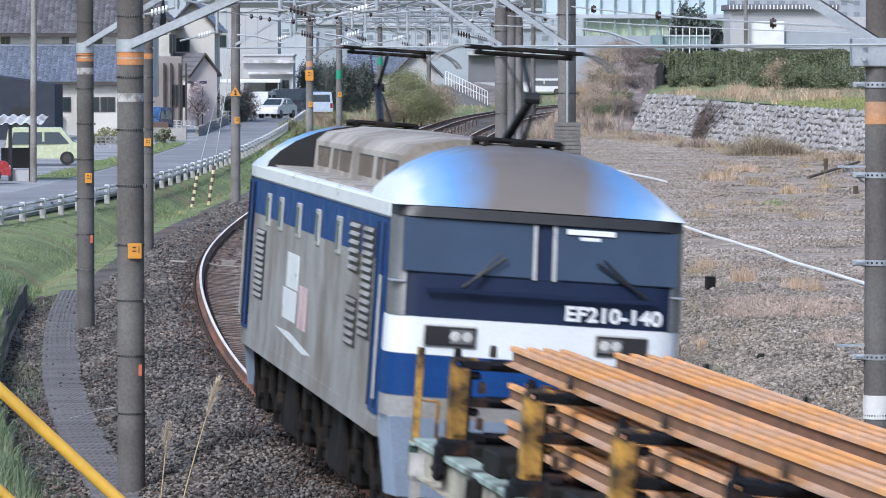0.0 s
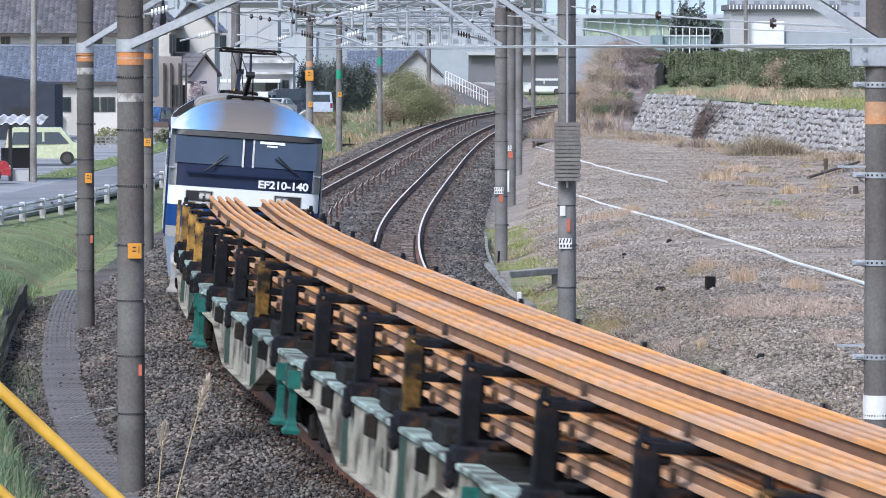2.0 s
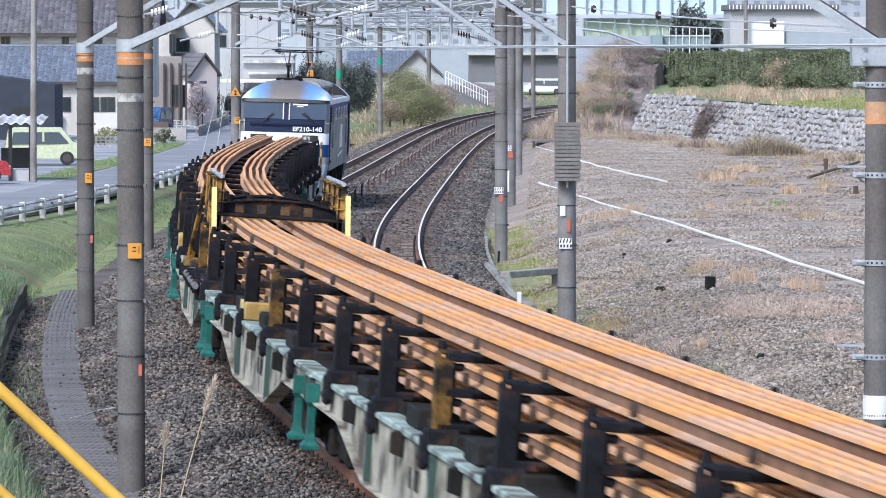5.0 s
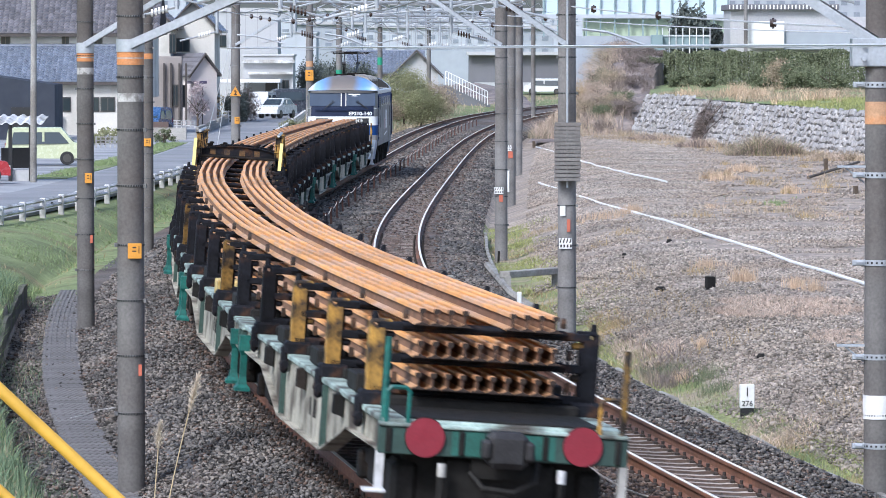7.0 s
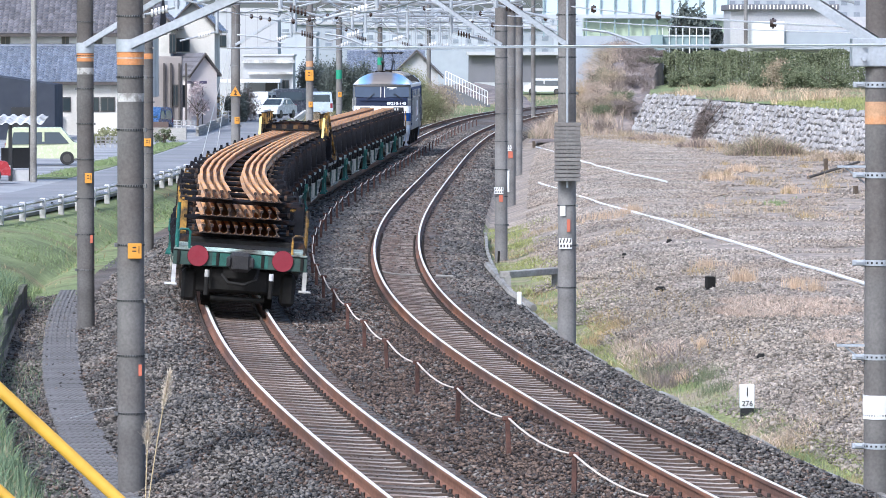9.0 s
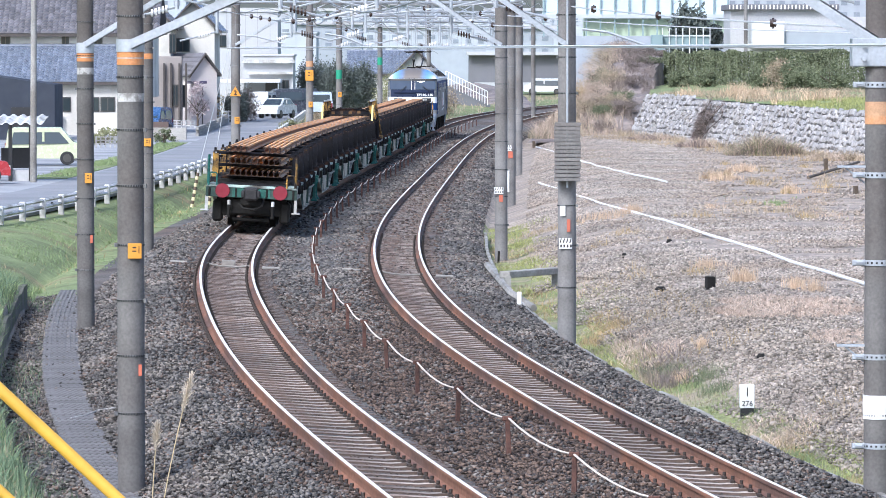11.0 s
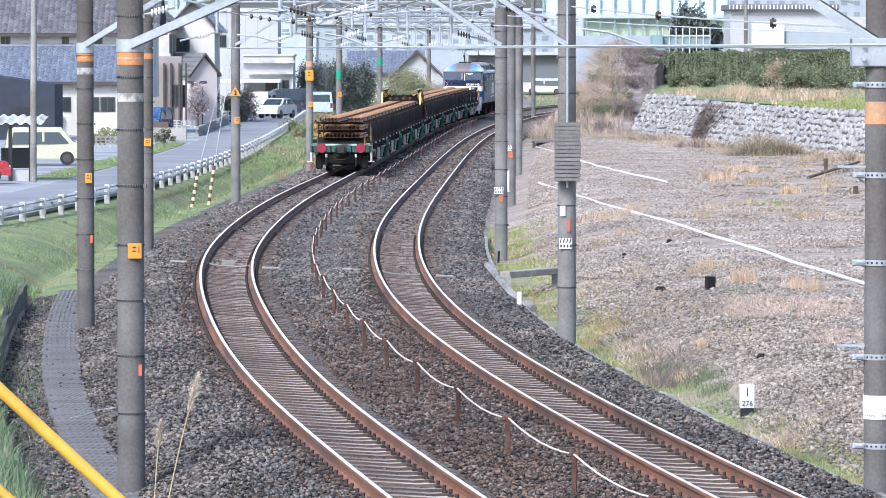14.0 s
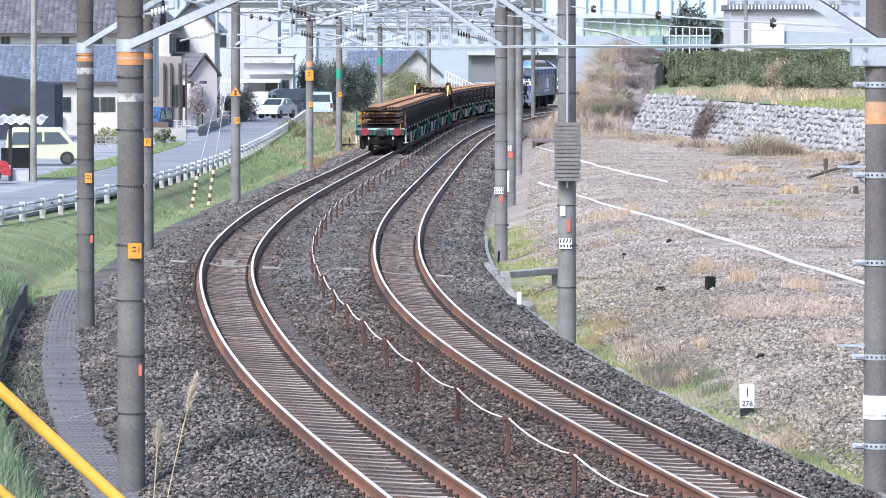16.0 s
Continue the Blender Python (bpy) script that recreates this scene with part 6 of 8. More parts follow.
for px in (392, 440, 496):
    part("carport_post", Shape().rod(((px - 784) * k, y - 4.3, -0.4), ((px - 784) * k, y - 4.3, Z(146, y)), 0.05, n=6), M["galv"], h)
y = 440
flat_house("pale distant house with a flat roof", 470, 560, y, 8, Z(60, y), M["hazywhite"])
y = 470
h, xa, xb = house("house", "distant house with a grey tiled roof", 622, 742, y, 9.0, Z(128, y), Z(92, y), M["plaster"], M["bluetile"])
y = 455
h, xa, xb = house("house", "distant grey gabled house beside the line", 700, 775, y, 8.0, Z(128, y), Z(90, y), M["greywall"], M["shedgrey"], ridge_x=False)
# dark shed beside the cream house
y = 285
k = y / 9000
sh = thing("shed", "dark navy sheet metal shed with a sloping roof", "shed")
pr = [((-60 - 784) * k, -0.3), ((97 - 784) * k, -0.3), ((97 - 784) * k, Z(150, y)), ((-60 - 784) * k, Z(128, y))]
part("wall", Shape().loft([[(a, yy, b) for a, b in pr] for yy in (y, y + 6)]), M["navywall"], sh)
part("door", Shape().box((20 - 784) * k, (60 - 784) * k, y - 0.05, y, -0.2, Z(190, y)), M["black"], sh, "dark shed opening")


# roadside shelter with a wavy roof
def shelter():
    y = 193
    k = y / 9000
    top = thing("carport", "small shelter with a wavy translucent roof on dark posts", "shelter")
    g = -0.1
    xs = np.linspace((-40 - 784) * k, (80 - 784) * k, 41)
    lo = [(x, y - 1.2, Z(217, y) + 0.05 * math.sin(i * 1.1)) for i, x in enumerate(xs)]
    hi = [(x, y + 2.2, Z(217, y) + 0.25 + 0.05 * math.sin(i * 1.1)) for i, x in enumerate(xs)]
    s = Shape().loft([lo, hi], caps=False, closed=False)
    s.loft([[(a, b, c - 0.03) for a, b, c in lo], [(a, b, c - 0.03) for a, b, c in hi]], caps=False, closed=False)
    s.loft([[(a, b, c - 0.03) for a, b, c in lo], lo], caps=False, closed=False)
    part("roof", s, M["fencewhite"], top, "white wavy roof sheet", smooth=True)
    for px in (22, 58):
        part("post", Shape().box((px - 784) * k - 0.07, (px - 784) * k + 0.07, y - 1.0, y - 0.86, g - 0.2, Z(220, y)), M["black"], top)
    part("panel", Shape().box((24 - 784) * k, (57 - 784) * k, y - 0.8, y - 0.74, g, Z(300, y)), M["greywall"], top, "grey lower panel")
    part("trellis", Shape().box((0 - 784) * k, (57 - 784) * k, y + 0.5, y + 0.55, Z(298, y), Z(262, y)), M["black"], top, "dark lattice screen")
    part("seat", Shape().box((-20 - 784) * k, (22 - 784) * k, y - 0.2, y + 0.4, g + 0.35, g + 0.45), M["trimdark"], top)
    return top


shelter()


# ---- vehicles ----
def car(px, y, length, width, height, paint, label, heading, kind="van", z=None):
    """A parked vehicle; heading in degrees, 0 looks away along the lane."""
    x = (px - 784) * y / 9000
    z = road_z(x, y) + 0.01 if z is None else z
    top = thing("car", label, "car", pose(x, y, z, 0, 0, heading), group="parked cars")
    L, W, H = length / 2, width / 2, height
    if kind == "van":
        prof = [(-L, 0.3), (-L, 0.75), (-L + 0.12, 0.95 * H), (-L + 0.4, H), (L * 0.45, H), (L * 0.78, 0.62 * H), (L * 0.97, 0.55 * H), (L, 0.45), (L, 0.28)]
        glass = [(-L * 0.85, 0.55 * H), (-L * 0.78, 0.88 * H), (L * 0.42, 0.88 * H), (L * 0.68, 0.58 * H)]
    else:
        prof = [(-L, 0.35), (-L, 0.8), (-L + 0.1, 0.92), (-L * 0.75, 0.97), (-L * 0.42, H), (L * 0.18, H), (L * 0.5, 0.95), (L * 0.93, 0.8), (L, 0.55), (L, 0.3)]
        glass = [(-L * 0.66, 0.98), (-L * 0.4, H - 0.08), (L * 0.15, H - 0.08), (L * 0.42, 0.97)]
    taper = lambda zz: W * (1 - 0.14 * max(0, (zz - 0.55 * H) / (0.45 * H)))
    body = Shape().loft([[(-taper(c), a, c) for a, c in prof], [(-taper(c) * 0.6, a, c + 0.02) for a, c in prof], [(taper(c) * 0.6, a, c + 0.02) for a, c in prof], [(taper(c), a, c) for a, c in prof]])
    part("body", body, paint, top, smooth=True)
    for sx in (-1, 1):
        g = [(sx * (taper(c) + 0.012), a, c) for a, c in glass]
        part("side_window", Shape().loft([g, [(p[0] - sx * 0.02, p[1], p[2]) for p in g]]), M["pane"], top)
        part("pillar", Shape().box(sx * W * 0.95 - 0.03, sx * W * 0.95 + 0.03, -0.05, 0.05, 0.55 * H, 0.9 * H), paint, top)
        part("headlight", Shape().box(sx * W * 0.75 - 0.16, sx * W * 0.75 + 0.16, L - 0.12, L + 0.01, 0.5, 0.68, c=0.03), M["lamp"], top)
        part("tail_light", Shape().box(sx * W * 0.85 - 0.09, sx * W * 0.85 + 0.09, -L - 0.02, -L + 0.08, 0.6, 0.95, c=0.02), M["red"], top)
        for yy in (-L * 0.62, L * 0.62):
            w = part("wheel", Shape().rod((sx * (W - 0.2), yy, 0.3), (sx * (W + 0.01), yy, 0.3), 0.3, n=20), M["black"], top)
            part("rim", Shape().rod((sx * (W - 0.02), yy, 0.3), (sx * (W + 0.025), yy, 0.3), 0.18, n=14), M["alu"], w)
    (a0, c0), (a1, c1) = glass[-1], glass[-2]
    f = [(-W * 0.8, a0 + 0.28, c0), (W * 0.8, a0 + 0.28, c0), (W * 0.72, a1 + 0.16, c1 + 0.03), (-W * 0.72, a1 + 0.16, c1 + 0.03)]
    part("windscreen", Shape().loft([f, [(p[0], p[1] - 0.15, p[2] - 0.05) for p in f]]), M["pane"], top)
    (a0, c0), (a1, c1) = glass[0], glass[1]
    r = [(-W * 0.75, a0 - 0.35 * (kind != "van") - 0.02, c0), (W * 0.75, a0 - 0.35 * (kind != "van") - 0.02, c0), (W * 0.7, a1 - 0.13, c1), (-W * 0.7, a1 - 0.13, c1)]
    if kind == "van":
        r = [(-W * 0.75, -L + 0.03, 0.55 * H), (W * 0.75, -L + 0.03, 0.55 * H), (W * 0.7, -L + 0.08, 0.9 * H), (-W * 0.7, -L + 0.08, 0.9 * H)]
    part("rear_window", Shape().loft([r, [(p[0], p[1] + 0.12, p[2] - 0.02) for p in r]]), M["pane"], top)
    return top


PAINT = {n: mat(n + "_car_paint", c, 0.25, var=0.04, spec=0.7) for n, c in (("lime", (0.46, 0.49, 0.32)), ("red", (0.32, 0.02, 0.025)), ("blue", (0.035, 0.085, 0.2)), ("white", (0.55, 0.55, 0.55)), ("dark", (0.04, 0.045, 0.06)), ("silver", (0.42, 0.48, 0.58)))}
car(78, 221, 3.3, 1.47, 1.62, PAINT["lime"], "pale green small van parked on the forecourt", -88)
car(-66, 188, 3.4, 1.5, 1.5, PAINT["red"], "red small car with black windows", -80, "sedan")
car(272, 300, 3.4, 1.5, 1.6, PAINT["blue"], "blue small van beside a house", 168)
car(462, 372, 4.2, 1.7, 1.75, PAINT["white"], "white van under the carport", 170)
car(490, 362, 3.8, 1.6, 1.4, PAINT["white"], "white small car beside the lane", 160, "sedan")
car(532, 375, 4.4, 1.75, 1.95, PAINT["dark"], "dark blue van parked beside the lane", -75)
car(566, 372, 4.0, 1.7, 1.75, PAINT["silver"], "silver van seen from behind", 5)
car(965, 520, 4.2, 1.7, 1.6, PAINT["white"], "white van far beside the station", 80, z=0.3)

# utility pole, garden walls, white board fence
solid("utility_pole", Shape().rod((-15.35, 190.5, -0.4), (-15.3, 190.5, 9.5), 0.13, 0.1, n=14), M["concrete"], "slim grey utility pole beside the shelter", "pole", smooth=True)
for px0, px1, y, h in ((170, 212, 262, 0.55), (305, 345, 325, 0.5), (345, 420, 345, 0.9)):
    k = y / 9000
    t = thing("garden_fence", "low pale rail fence in front of a garden", "fence")
    xa, xb = (px0 - 784) * k, (px1 - 784) * k
    z = -0.15
    for i in range(3):
        part("rail", Shape().box(xa, xb, y - 0.03, y + 0.03, z + h * (0.3 + 0.3 * i), z + h * (0.3 + 0.3 * i) + 0.045), M["fencewhite"], t)
    for i in range(6):
        x = xa + (xb - xa) * i / 5
        part("post", Shape().box(x - 0.03, x + 0.03, y - 0.03, y + 0.03, z - 0.2, z + h), M["fencewhite"], t)
solid("garden_wall", Shape().box((265 - 784) * 285 / 9000, (330 - 784) * 285 / 9000, 285, 285.2, -0.3, 0.5, c=0.02), M["concrete"], "low concrete garden wall", "wall")

# station buildings beyond the curve
def slab(name, px0, px1, py0, py1, y, depth, m, label, category="building", detail=None):
    k = y / 9000
    top = thing(name, label, category, group="far buildings")
    part("wall", Shape().box((px0 - 784) * k, (px1 - 784) * k, y, y + depth, min(Z(py1, y), 0.5), Z(py0, y)), m, top)
    return top, k


b, k = slab("station_building", 830, 1000, 96, 160, 540, 12, M["shedgrey"], "dark grey station building")
part("roof", Shape().box((826 - 784) * k, (1004 - 784) * k, 539, 553, Z(98, 540), Z(92, 540)), M["greywall"], b)
part("plinth", Shape().box((840 - 784) * k, (1000 - 784) * k, 538.6, 539, Z(160, 540), Z(146, 540)), M["whitewall"], b)
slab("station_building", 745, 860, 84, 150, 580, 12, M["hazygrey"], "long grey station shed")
b, k = slab("equipment_building", 1292, 1478, 10, 120, 332, 8, M["greywall"], "grey equipment building with a ribbed roof edge")
part("roof", Shape().box((1288 - 784) * k, (1484 - 784) * k, 331.6, 340.4, Z(18, 332), Z(8, 332), c=0.02), M["shedgrey"], b)
for i in range(30):
    xx = (1289 + 6.5 * i - 784) * k
    part("roof_rib", Shape().box(xx, xx + 0.08, 331.5, 331.6, Z(17, 332), Z(9, 332)), M["white"], b)
part("cabinet", Shape().box((1320 - 784) * k, (1385 - 784) * k, 330.5, 331.5, Z(86, 331), Z(38, 331), c=0.03), M["white"], b, "white equipment cabinet")
part("lower_wall", Shape().box((1385 - 784) * k, (1520 - 784) * k, 330.8, 331.8, Z(88, 331), Z(54, 331), c=0.02), M["hazygrey"], b)
part("pole", Shape().rod(((1316 - 784) * k, 330, 1.5), ((1316 - 784) * k, 330, 9), 0.13, n=10), M["pole"], b)
slab("platform_building", 1478, 1570, 30, 110, 350, 6, M["greywall"], "grey building beside the platform")
b, k = slab("platform", 1035, 1290, 32, 66, 372, 6, M["greengl"], "pale green platform wall")
part("canopy_screen", Shape().box((960 - 784) * k, (1290 - 784) * k, 371.5, 371.6, Z(26, 372), Z(-20, 372)), M["skyglass"], b, "pale blue glass screen")
for i in range(14):
    xx = (962 + 25 * i - 784) * k
    part("mullion", Shape().box(xx - 0.05, xx + 0.05, 371.3, 371.5, Z(66, 372), Z(-20, 372)), M["tealmesh"], b)
part("base", Shape().box((1000 - 784) * k, (1292 - 784) * k, 371.0, 371.9, -0.5, Z(64, 372)), M["hazygrey"], b, "grey platform base")
part("beam", Shape().box((955 - 784) * k, (1290 - 784) * k, 371.2, 371.5, Z(33, 372), Z(26, 372)), M["hazywhite"], b)
fn = thing("mesh_fence", "grey-green mesh fence on white posts", "fence")
k = 345 / 9000
part("mesh", Shape().box((1172 - 784) * k, (1255 - 784) * k, 345, 345.04, Z(86, 345), Z(62, 345)), M["tealmesh"], fn)
for px in range(1172, 1258, 12):
    part("post", Shape().rod(((px - 784) * k, 344.9, 2.8), ((px - 784) * k, 344.9, Z(50, 345)), 0.035, n=6), M["white"], fn)
part("rail", Shape().rod(((1172 - 784) * k, 344.9, Z(64, 345)), ((1256 - 784) * k, 344.9, Z(64, 345)), 0.03, n=6), M["white"], fn)
solid("green_tank", Shape().box((1152 - 784) * k, (1172 - 784) * k, 344, 346, -0.4, Z(62, 345), c=0.03), M["tealmesh"], "grey-green metal cabinet behind the hedge", "cabinet")
# white stair railing by the far platform
st = thing("stair_railing", "white railing running down beside steps", "railing")
for i in range(16):
    t = 0.45 + 0.55 * i / 15
    a = Vector(at(728 + 135 * t, 96 + 66 * t, 440))
    part("baluster", Shape().rod(a, a - Vector((0, 0, 1.2)), 0.035, n=5), M["white"], st)
for o in (0, 0.55):
    part("handrail", Shape().rod(Vector(at(789, 126, 440)) - Vector((0, 0, o)), Vector(at(863, 162, 440)) - Vector((0, 0, o)), 0.04, n=5), M["white"], st)
part("stair_side", Shape().loft([[Vector(at(789, 150, 440.3)), Vector(at(789, 182, 440.3)), Vector(at(789, 182, 441)), Vector(at(789, 150, 441))], [Vector(at(868, 186, 440.3)), Vector(at(868, 192, 440.3)), Vector(at(868, 192, 441)), Vector(at(868, 186, 441))]]), M["shedgrey"], st)
# far town
# far panes are lightened, with the same haze in their colour
M["hazypane"] = mat("haze_tinted_window", (0.2, 0.23, 0.27), 0.5, var=0.2, scale=0.4)
rt = random.Random(5)
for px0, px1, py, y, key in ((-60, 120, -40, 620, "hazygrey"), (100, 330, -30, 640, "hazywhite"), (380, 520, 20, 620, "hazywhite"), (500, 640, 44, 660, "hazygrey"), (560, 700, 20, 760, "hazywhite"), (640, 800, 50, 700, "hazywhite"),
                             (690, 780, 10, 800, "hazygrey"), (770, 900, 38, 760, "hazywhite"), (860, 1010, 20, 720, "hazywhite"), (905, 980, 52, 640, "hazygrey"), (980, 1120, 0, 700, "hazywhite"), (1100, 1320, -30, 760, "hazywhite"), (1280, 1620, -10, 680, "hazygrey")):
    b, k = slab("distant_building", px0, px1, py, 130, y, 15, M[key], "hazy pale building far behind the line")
    for r in range(2):
        for c in range(int((px1 - px0) / 22)):
            xx = (px0 + 10 + 22 * c - 784) * k
            zz = Z(py + 12 + 20 * r, y)
            part("window", Shape().box(xx, xx + 0.8, y - 0.06, y - 0.01, zz - 0.6, zz), M["hazypane"], b)
    part("roof", Shape().box((px0 - 3 - 784) * k, (px1 + 3 - 784) * k, y - 0.4, y + 15.4, Z(py, y), Z(py, y) + 0.4), M["greywall"], b)


# ---- small things along the line ----
def on_ground(px, py, z=None, dz=0.0):
    """World place of a picture point on the ground."""
    y = 90.0
    for _ in range(12):
        x = (px - 784) * y / 9000
        y = (4.87 - (float(ground_z(x, y)) + dz)) * 9000 / (py - 88)
    return Vector(((px - 784) * y / 9000, y, float(ground_z((px - 784) * y / 9000, y))))


# white pipes lying over the gravel
for pts in ([(955, 327), (1060, 362), (1200, 402), (1350, 450), (1527, 508), (1600, 531)], [(950, 262), (1035, 290), (1100, 307), (1180, 325)]):
    w = [on_ground(*p) + Vector((0, 0, 0.06)) for p in pts]
    fine = [w[i].lerp(w[i + 1], t / 6) + Vector((random.uniform(-0.05, 0.05), 0, random.uniform(-0.01, 0.02))) for i in range(len(w) - 1) for t in range(6)] + [w[-1]]
    solid("white_pipe", Shape().tube(fine, 0.04, n=8), M["white"], "thin white pipe lying across the gravel yard", "pipe", smooth=True)

# distance post with its number
p = on_ground(1323, 738)
kp = thing("distance_post", "white distance post with black figures on a black foot", "sign", pose(p.x, p.y, p.z, 0, 0, 2))
part("foot", Shape().box(-0.1, 0.1, -0.05, 0.05, -0.2, 0.13, c=0.01), M["black"], kp)
pl = part("plate", Shape().box(-0.11, 0.11, -0.06, 0.06, 0.13, 0.49, c=0.01), M["white"], kp)
text("1", 0.2, pose(0, -0.066, 0.31, 90, 0, 0), pl, M["black"], "figure", bold=0.0)
text("276", 0.115, pose(0, -0.066, 0.165, 90, 0, 0), pl, M["black"], "figure", bold=0.0)
p = on_ground(919, 544)
mk = thing("marker_post", "small white marker post by the ditch", "marker", pose(p.x, p.y, p.z))
part("post", Shape().box(-0.05, 0.05, -0.05, 0.05, -0.1, 0.32, c=0.015), M["white"], mk)
part("foot", Shape().box(-0.06, 0.06, -0.06, 0.06, -0.15, 0.06, c=0.01), M["concrete"], mk)
p = on_ground(1257, 513)
solid("concrete_stub", Shape().box(-0.09, 0.09, -0.09, 0.09, -0.1, 0.27, c=0.015), M["under"], "short dark square post in the gravel", "post", pose(p.x, p.y, p.z, 0, 2, 15))
p = on_ground(882, 466)
solid("stake", Shape().rod((0, 0, -0.1), (0, 0, 0.32), 0.03, n=8), M["under"], "short dark stake by the ballast", "stake", pose(p.x, p.y, p.z, 4, 3))
for px, py, r in ((1348, 636, 0.06), (1169, 515, 0.09), (1105, 455, 0.05), (1185, 430, 0.06)):
    p = on_ground(px, py)
    s = Shape().loft([[(r * 1.3 * math.cos(a), r * math.sin(a), z) for a in [i * math.pi / 4 for i in range(8)]] for z, r in ((-0.03, r), (0.04, r), (0.09, r * 0.6))])
    solid("boulder", s, M["under"], "dark stone lying in the gravel", "stone", pose(p.x, p.y, p.z, 0, 0, 30 * r))
for px, py, h in ((1462, 305, 0.55), (945, 262, 0.4), (1515, 345, 0.3), (1380, 268, 0.4)):
    p = on_ground(px, py)
    solid("wooden_post", Shape().box(-0.07, 0.07, -0.07, 0.07, -0.1, h, c=0.01), M["bark"], "short weathered post in the yard", "post", pose(p.x, p.y, p.z, 3, -3, 20), group="weathered posts")
a, b = on_ground(1430, 318), on_ground(1520, 296)
solid("log", Shape().tube([a + Vector((0, 0, 0.08)), a.lerp(b, 0.5) + Vector((0, 0, 0.15)), b + Vector((0, 0, 0.22))], 0.055, n=7), M["bark"], "dark fallen log in the yard", "log")
# concrete beam and cable tray across the ditch
a, b = on_ground(893, 512), on_ground(984, 506)
solid("ditch_beam", Shape().box(0, (b - a).length, -0.14, 0.14, 0.25, 0.4, Matrix.Translation(a) @ Matrix.Rotation(math.atan2((b - a).y, (b - a).x), 4, "Z"), c=0.015).box(0.0, 0.15, -0.12, 0.12, -0.2, 0.3, Matrix.Translation(a)).box(-0.1, 0.1, -0.12, 0.12, -0.3, 0.3, Matrix.Translation(b)), M["concrete"], "concrete beam laid across the ditch", "beam")
pts = [on_ground(px, py) + Vector((0, 0, 0.12)) for px, py in ((862, 478), (880, 500), (905, 530), (945, 556))]
solid("cable_duct", Shape().tube(pts, 0.08, n=6), M["concrete"], "grey concrete cable duct along the ditch", "duct")
pts = [on_ground(px, py) + Vector((0, 0, 0.03)) for px, py in ((1022, 494), (1100, 497), (1200, 494), (1330, 492))]
solid("thin_cable", Shape().tube(pts, 0.018, n=5), M["bark"], "thin brown cable on the gravel", "cable")
# striped covers of the guy wires
STRIPE = [mat("faded_yellow_cover", (0.62, 0.55, 0.34), 0.7, var=0.15), M["bark"]]
for px0, py0, px1, py1 in ((339, 366, 350, 306), (369, 358, 379, 294)):
    y = 182.0
    a, b = Vector(at(px0, py0, y)), Vector(at(px1, py1, y))
    a.z = min(a.z, float(ground_z(a.x, a.y)) + 0.02)
    top = thing("guy_wire", "guy wire with a yellow and black striped cover", "guy wire", group="guy wires")
    for i in range(10):
        part("stripe", Shape().rod(a.lerp(b, i / 10), a.lerp(b, (i + 1) / 10), 0.06, n=8), STRIPE[i % 2], top)
    part("wire", Shape().rod(b, Vector(at(412 - (0 if px0 < 350 else -4), 60, 181)), 0.014, n=5), M["wirelight"], top)
# small white posts and bits on the far-side grass
for px, py, h in ((213, 338, 0.5), (197, 352, 0.3), (98, 270, 0.7), (92, 372, 0.25)):
    p = on_ground(px, py)
    solid("marker_post", Shape().box(-0.04, 0.04, -0.04, 0.04, -0.1, h, c=0.008), SOFT_WHITE if h > 0.4 else M["under"], "slim marker post in the grass", "marker", pose(p.x, p.y, p.z))
p = on_ground(612, 262)
solid("signal_box", Shape().box(-0.5, 0.5, -0.2, 0.2, -0.05, 0.25, c=0.02).rod((0.2, 0, 0.2), (0.2, 0, 0.6), 0.03, n=6), M["under"], "low dark equipment box beside the track", "box", pose(p.x, p.y, p.z))
# loose cable on the footpath
pts = [on_ground(px, py) + Vector((0, 0, 0.05)) for px, py in ((124, 747), (150, 742), (172, 733), (205, 728))]
solid("loose_cable", Shape().tube(pts, 0.012, n=5), SOFT_WHITE, "thin pale cable lying over the path", "cable")


# ---- close to the camera ----
def near(px, py, y):
    return Vector(((px - 784) * y / 9000, y, 4.87 - (py - 88) * y / 9000))


a, b = near(-60, 636, 21.0), near(260, 934, 21.0)
hr = thing("yellow_handrail", "sloping yellow painted steel handrail", "handrail")
d = (b - a)
part("rail", Shape().rod(a - d * 0.6, b + d * 1.2, 0.026, n=16), M["yellow"], hr, smooth=True)
low = Vector((0, 0, -0.42))
part("rail", Shape().rod(a - d * 0.6 + low, b + d * 1.2 + low, 0.022, n=12), M["yellow"], hr, smooth=True)
for t in (-0.55, 1.9):
    q = a + d * t
    part("post", Shape().rod(q, (q.x, q.y, float(ground_z(q.x, q.y)) - 0.3), 0.026, n=10), M["yellow"], hr)

M["plume"] = leaf_mat("pale_seed_plume", (0.55, 0.47, 0.38), 0.2)
M["stalk"] = mat("dry_stalk", (0.42, 0.33, 0.2), 0.8, var=0.15)


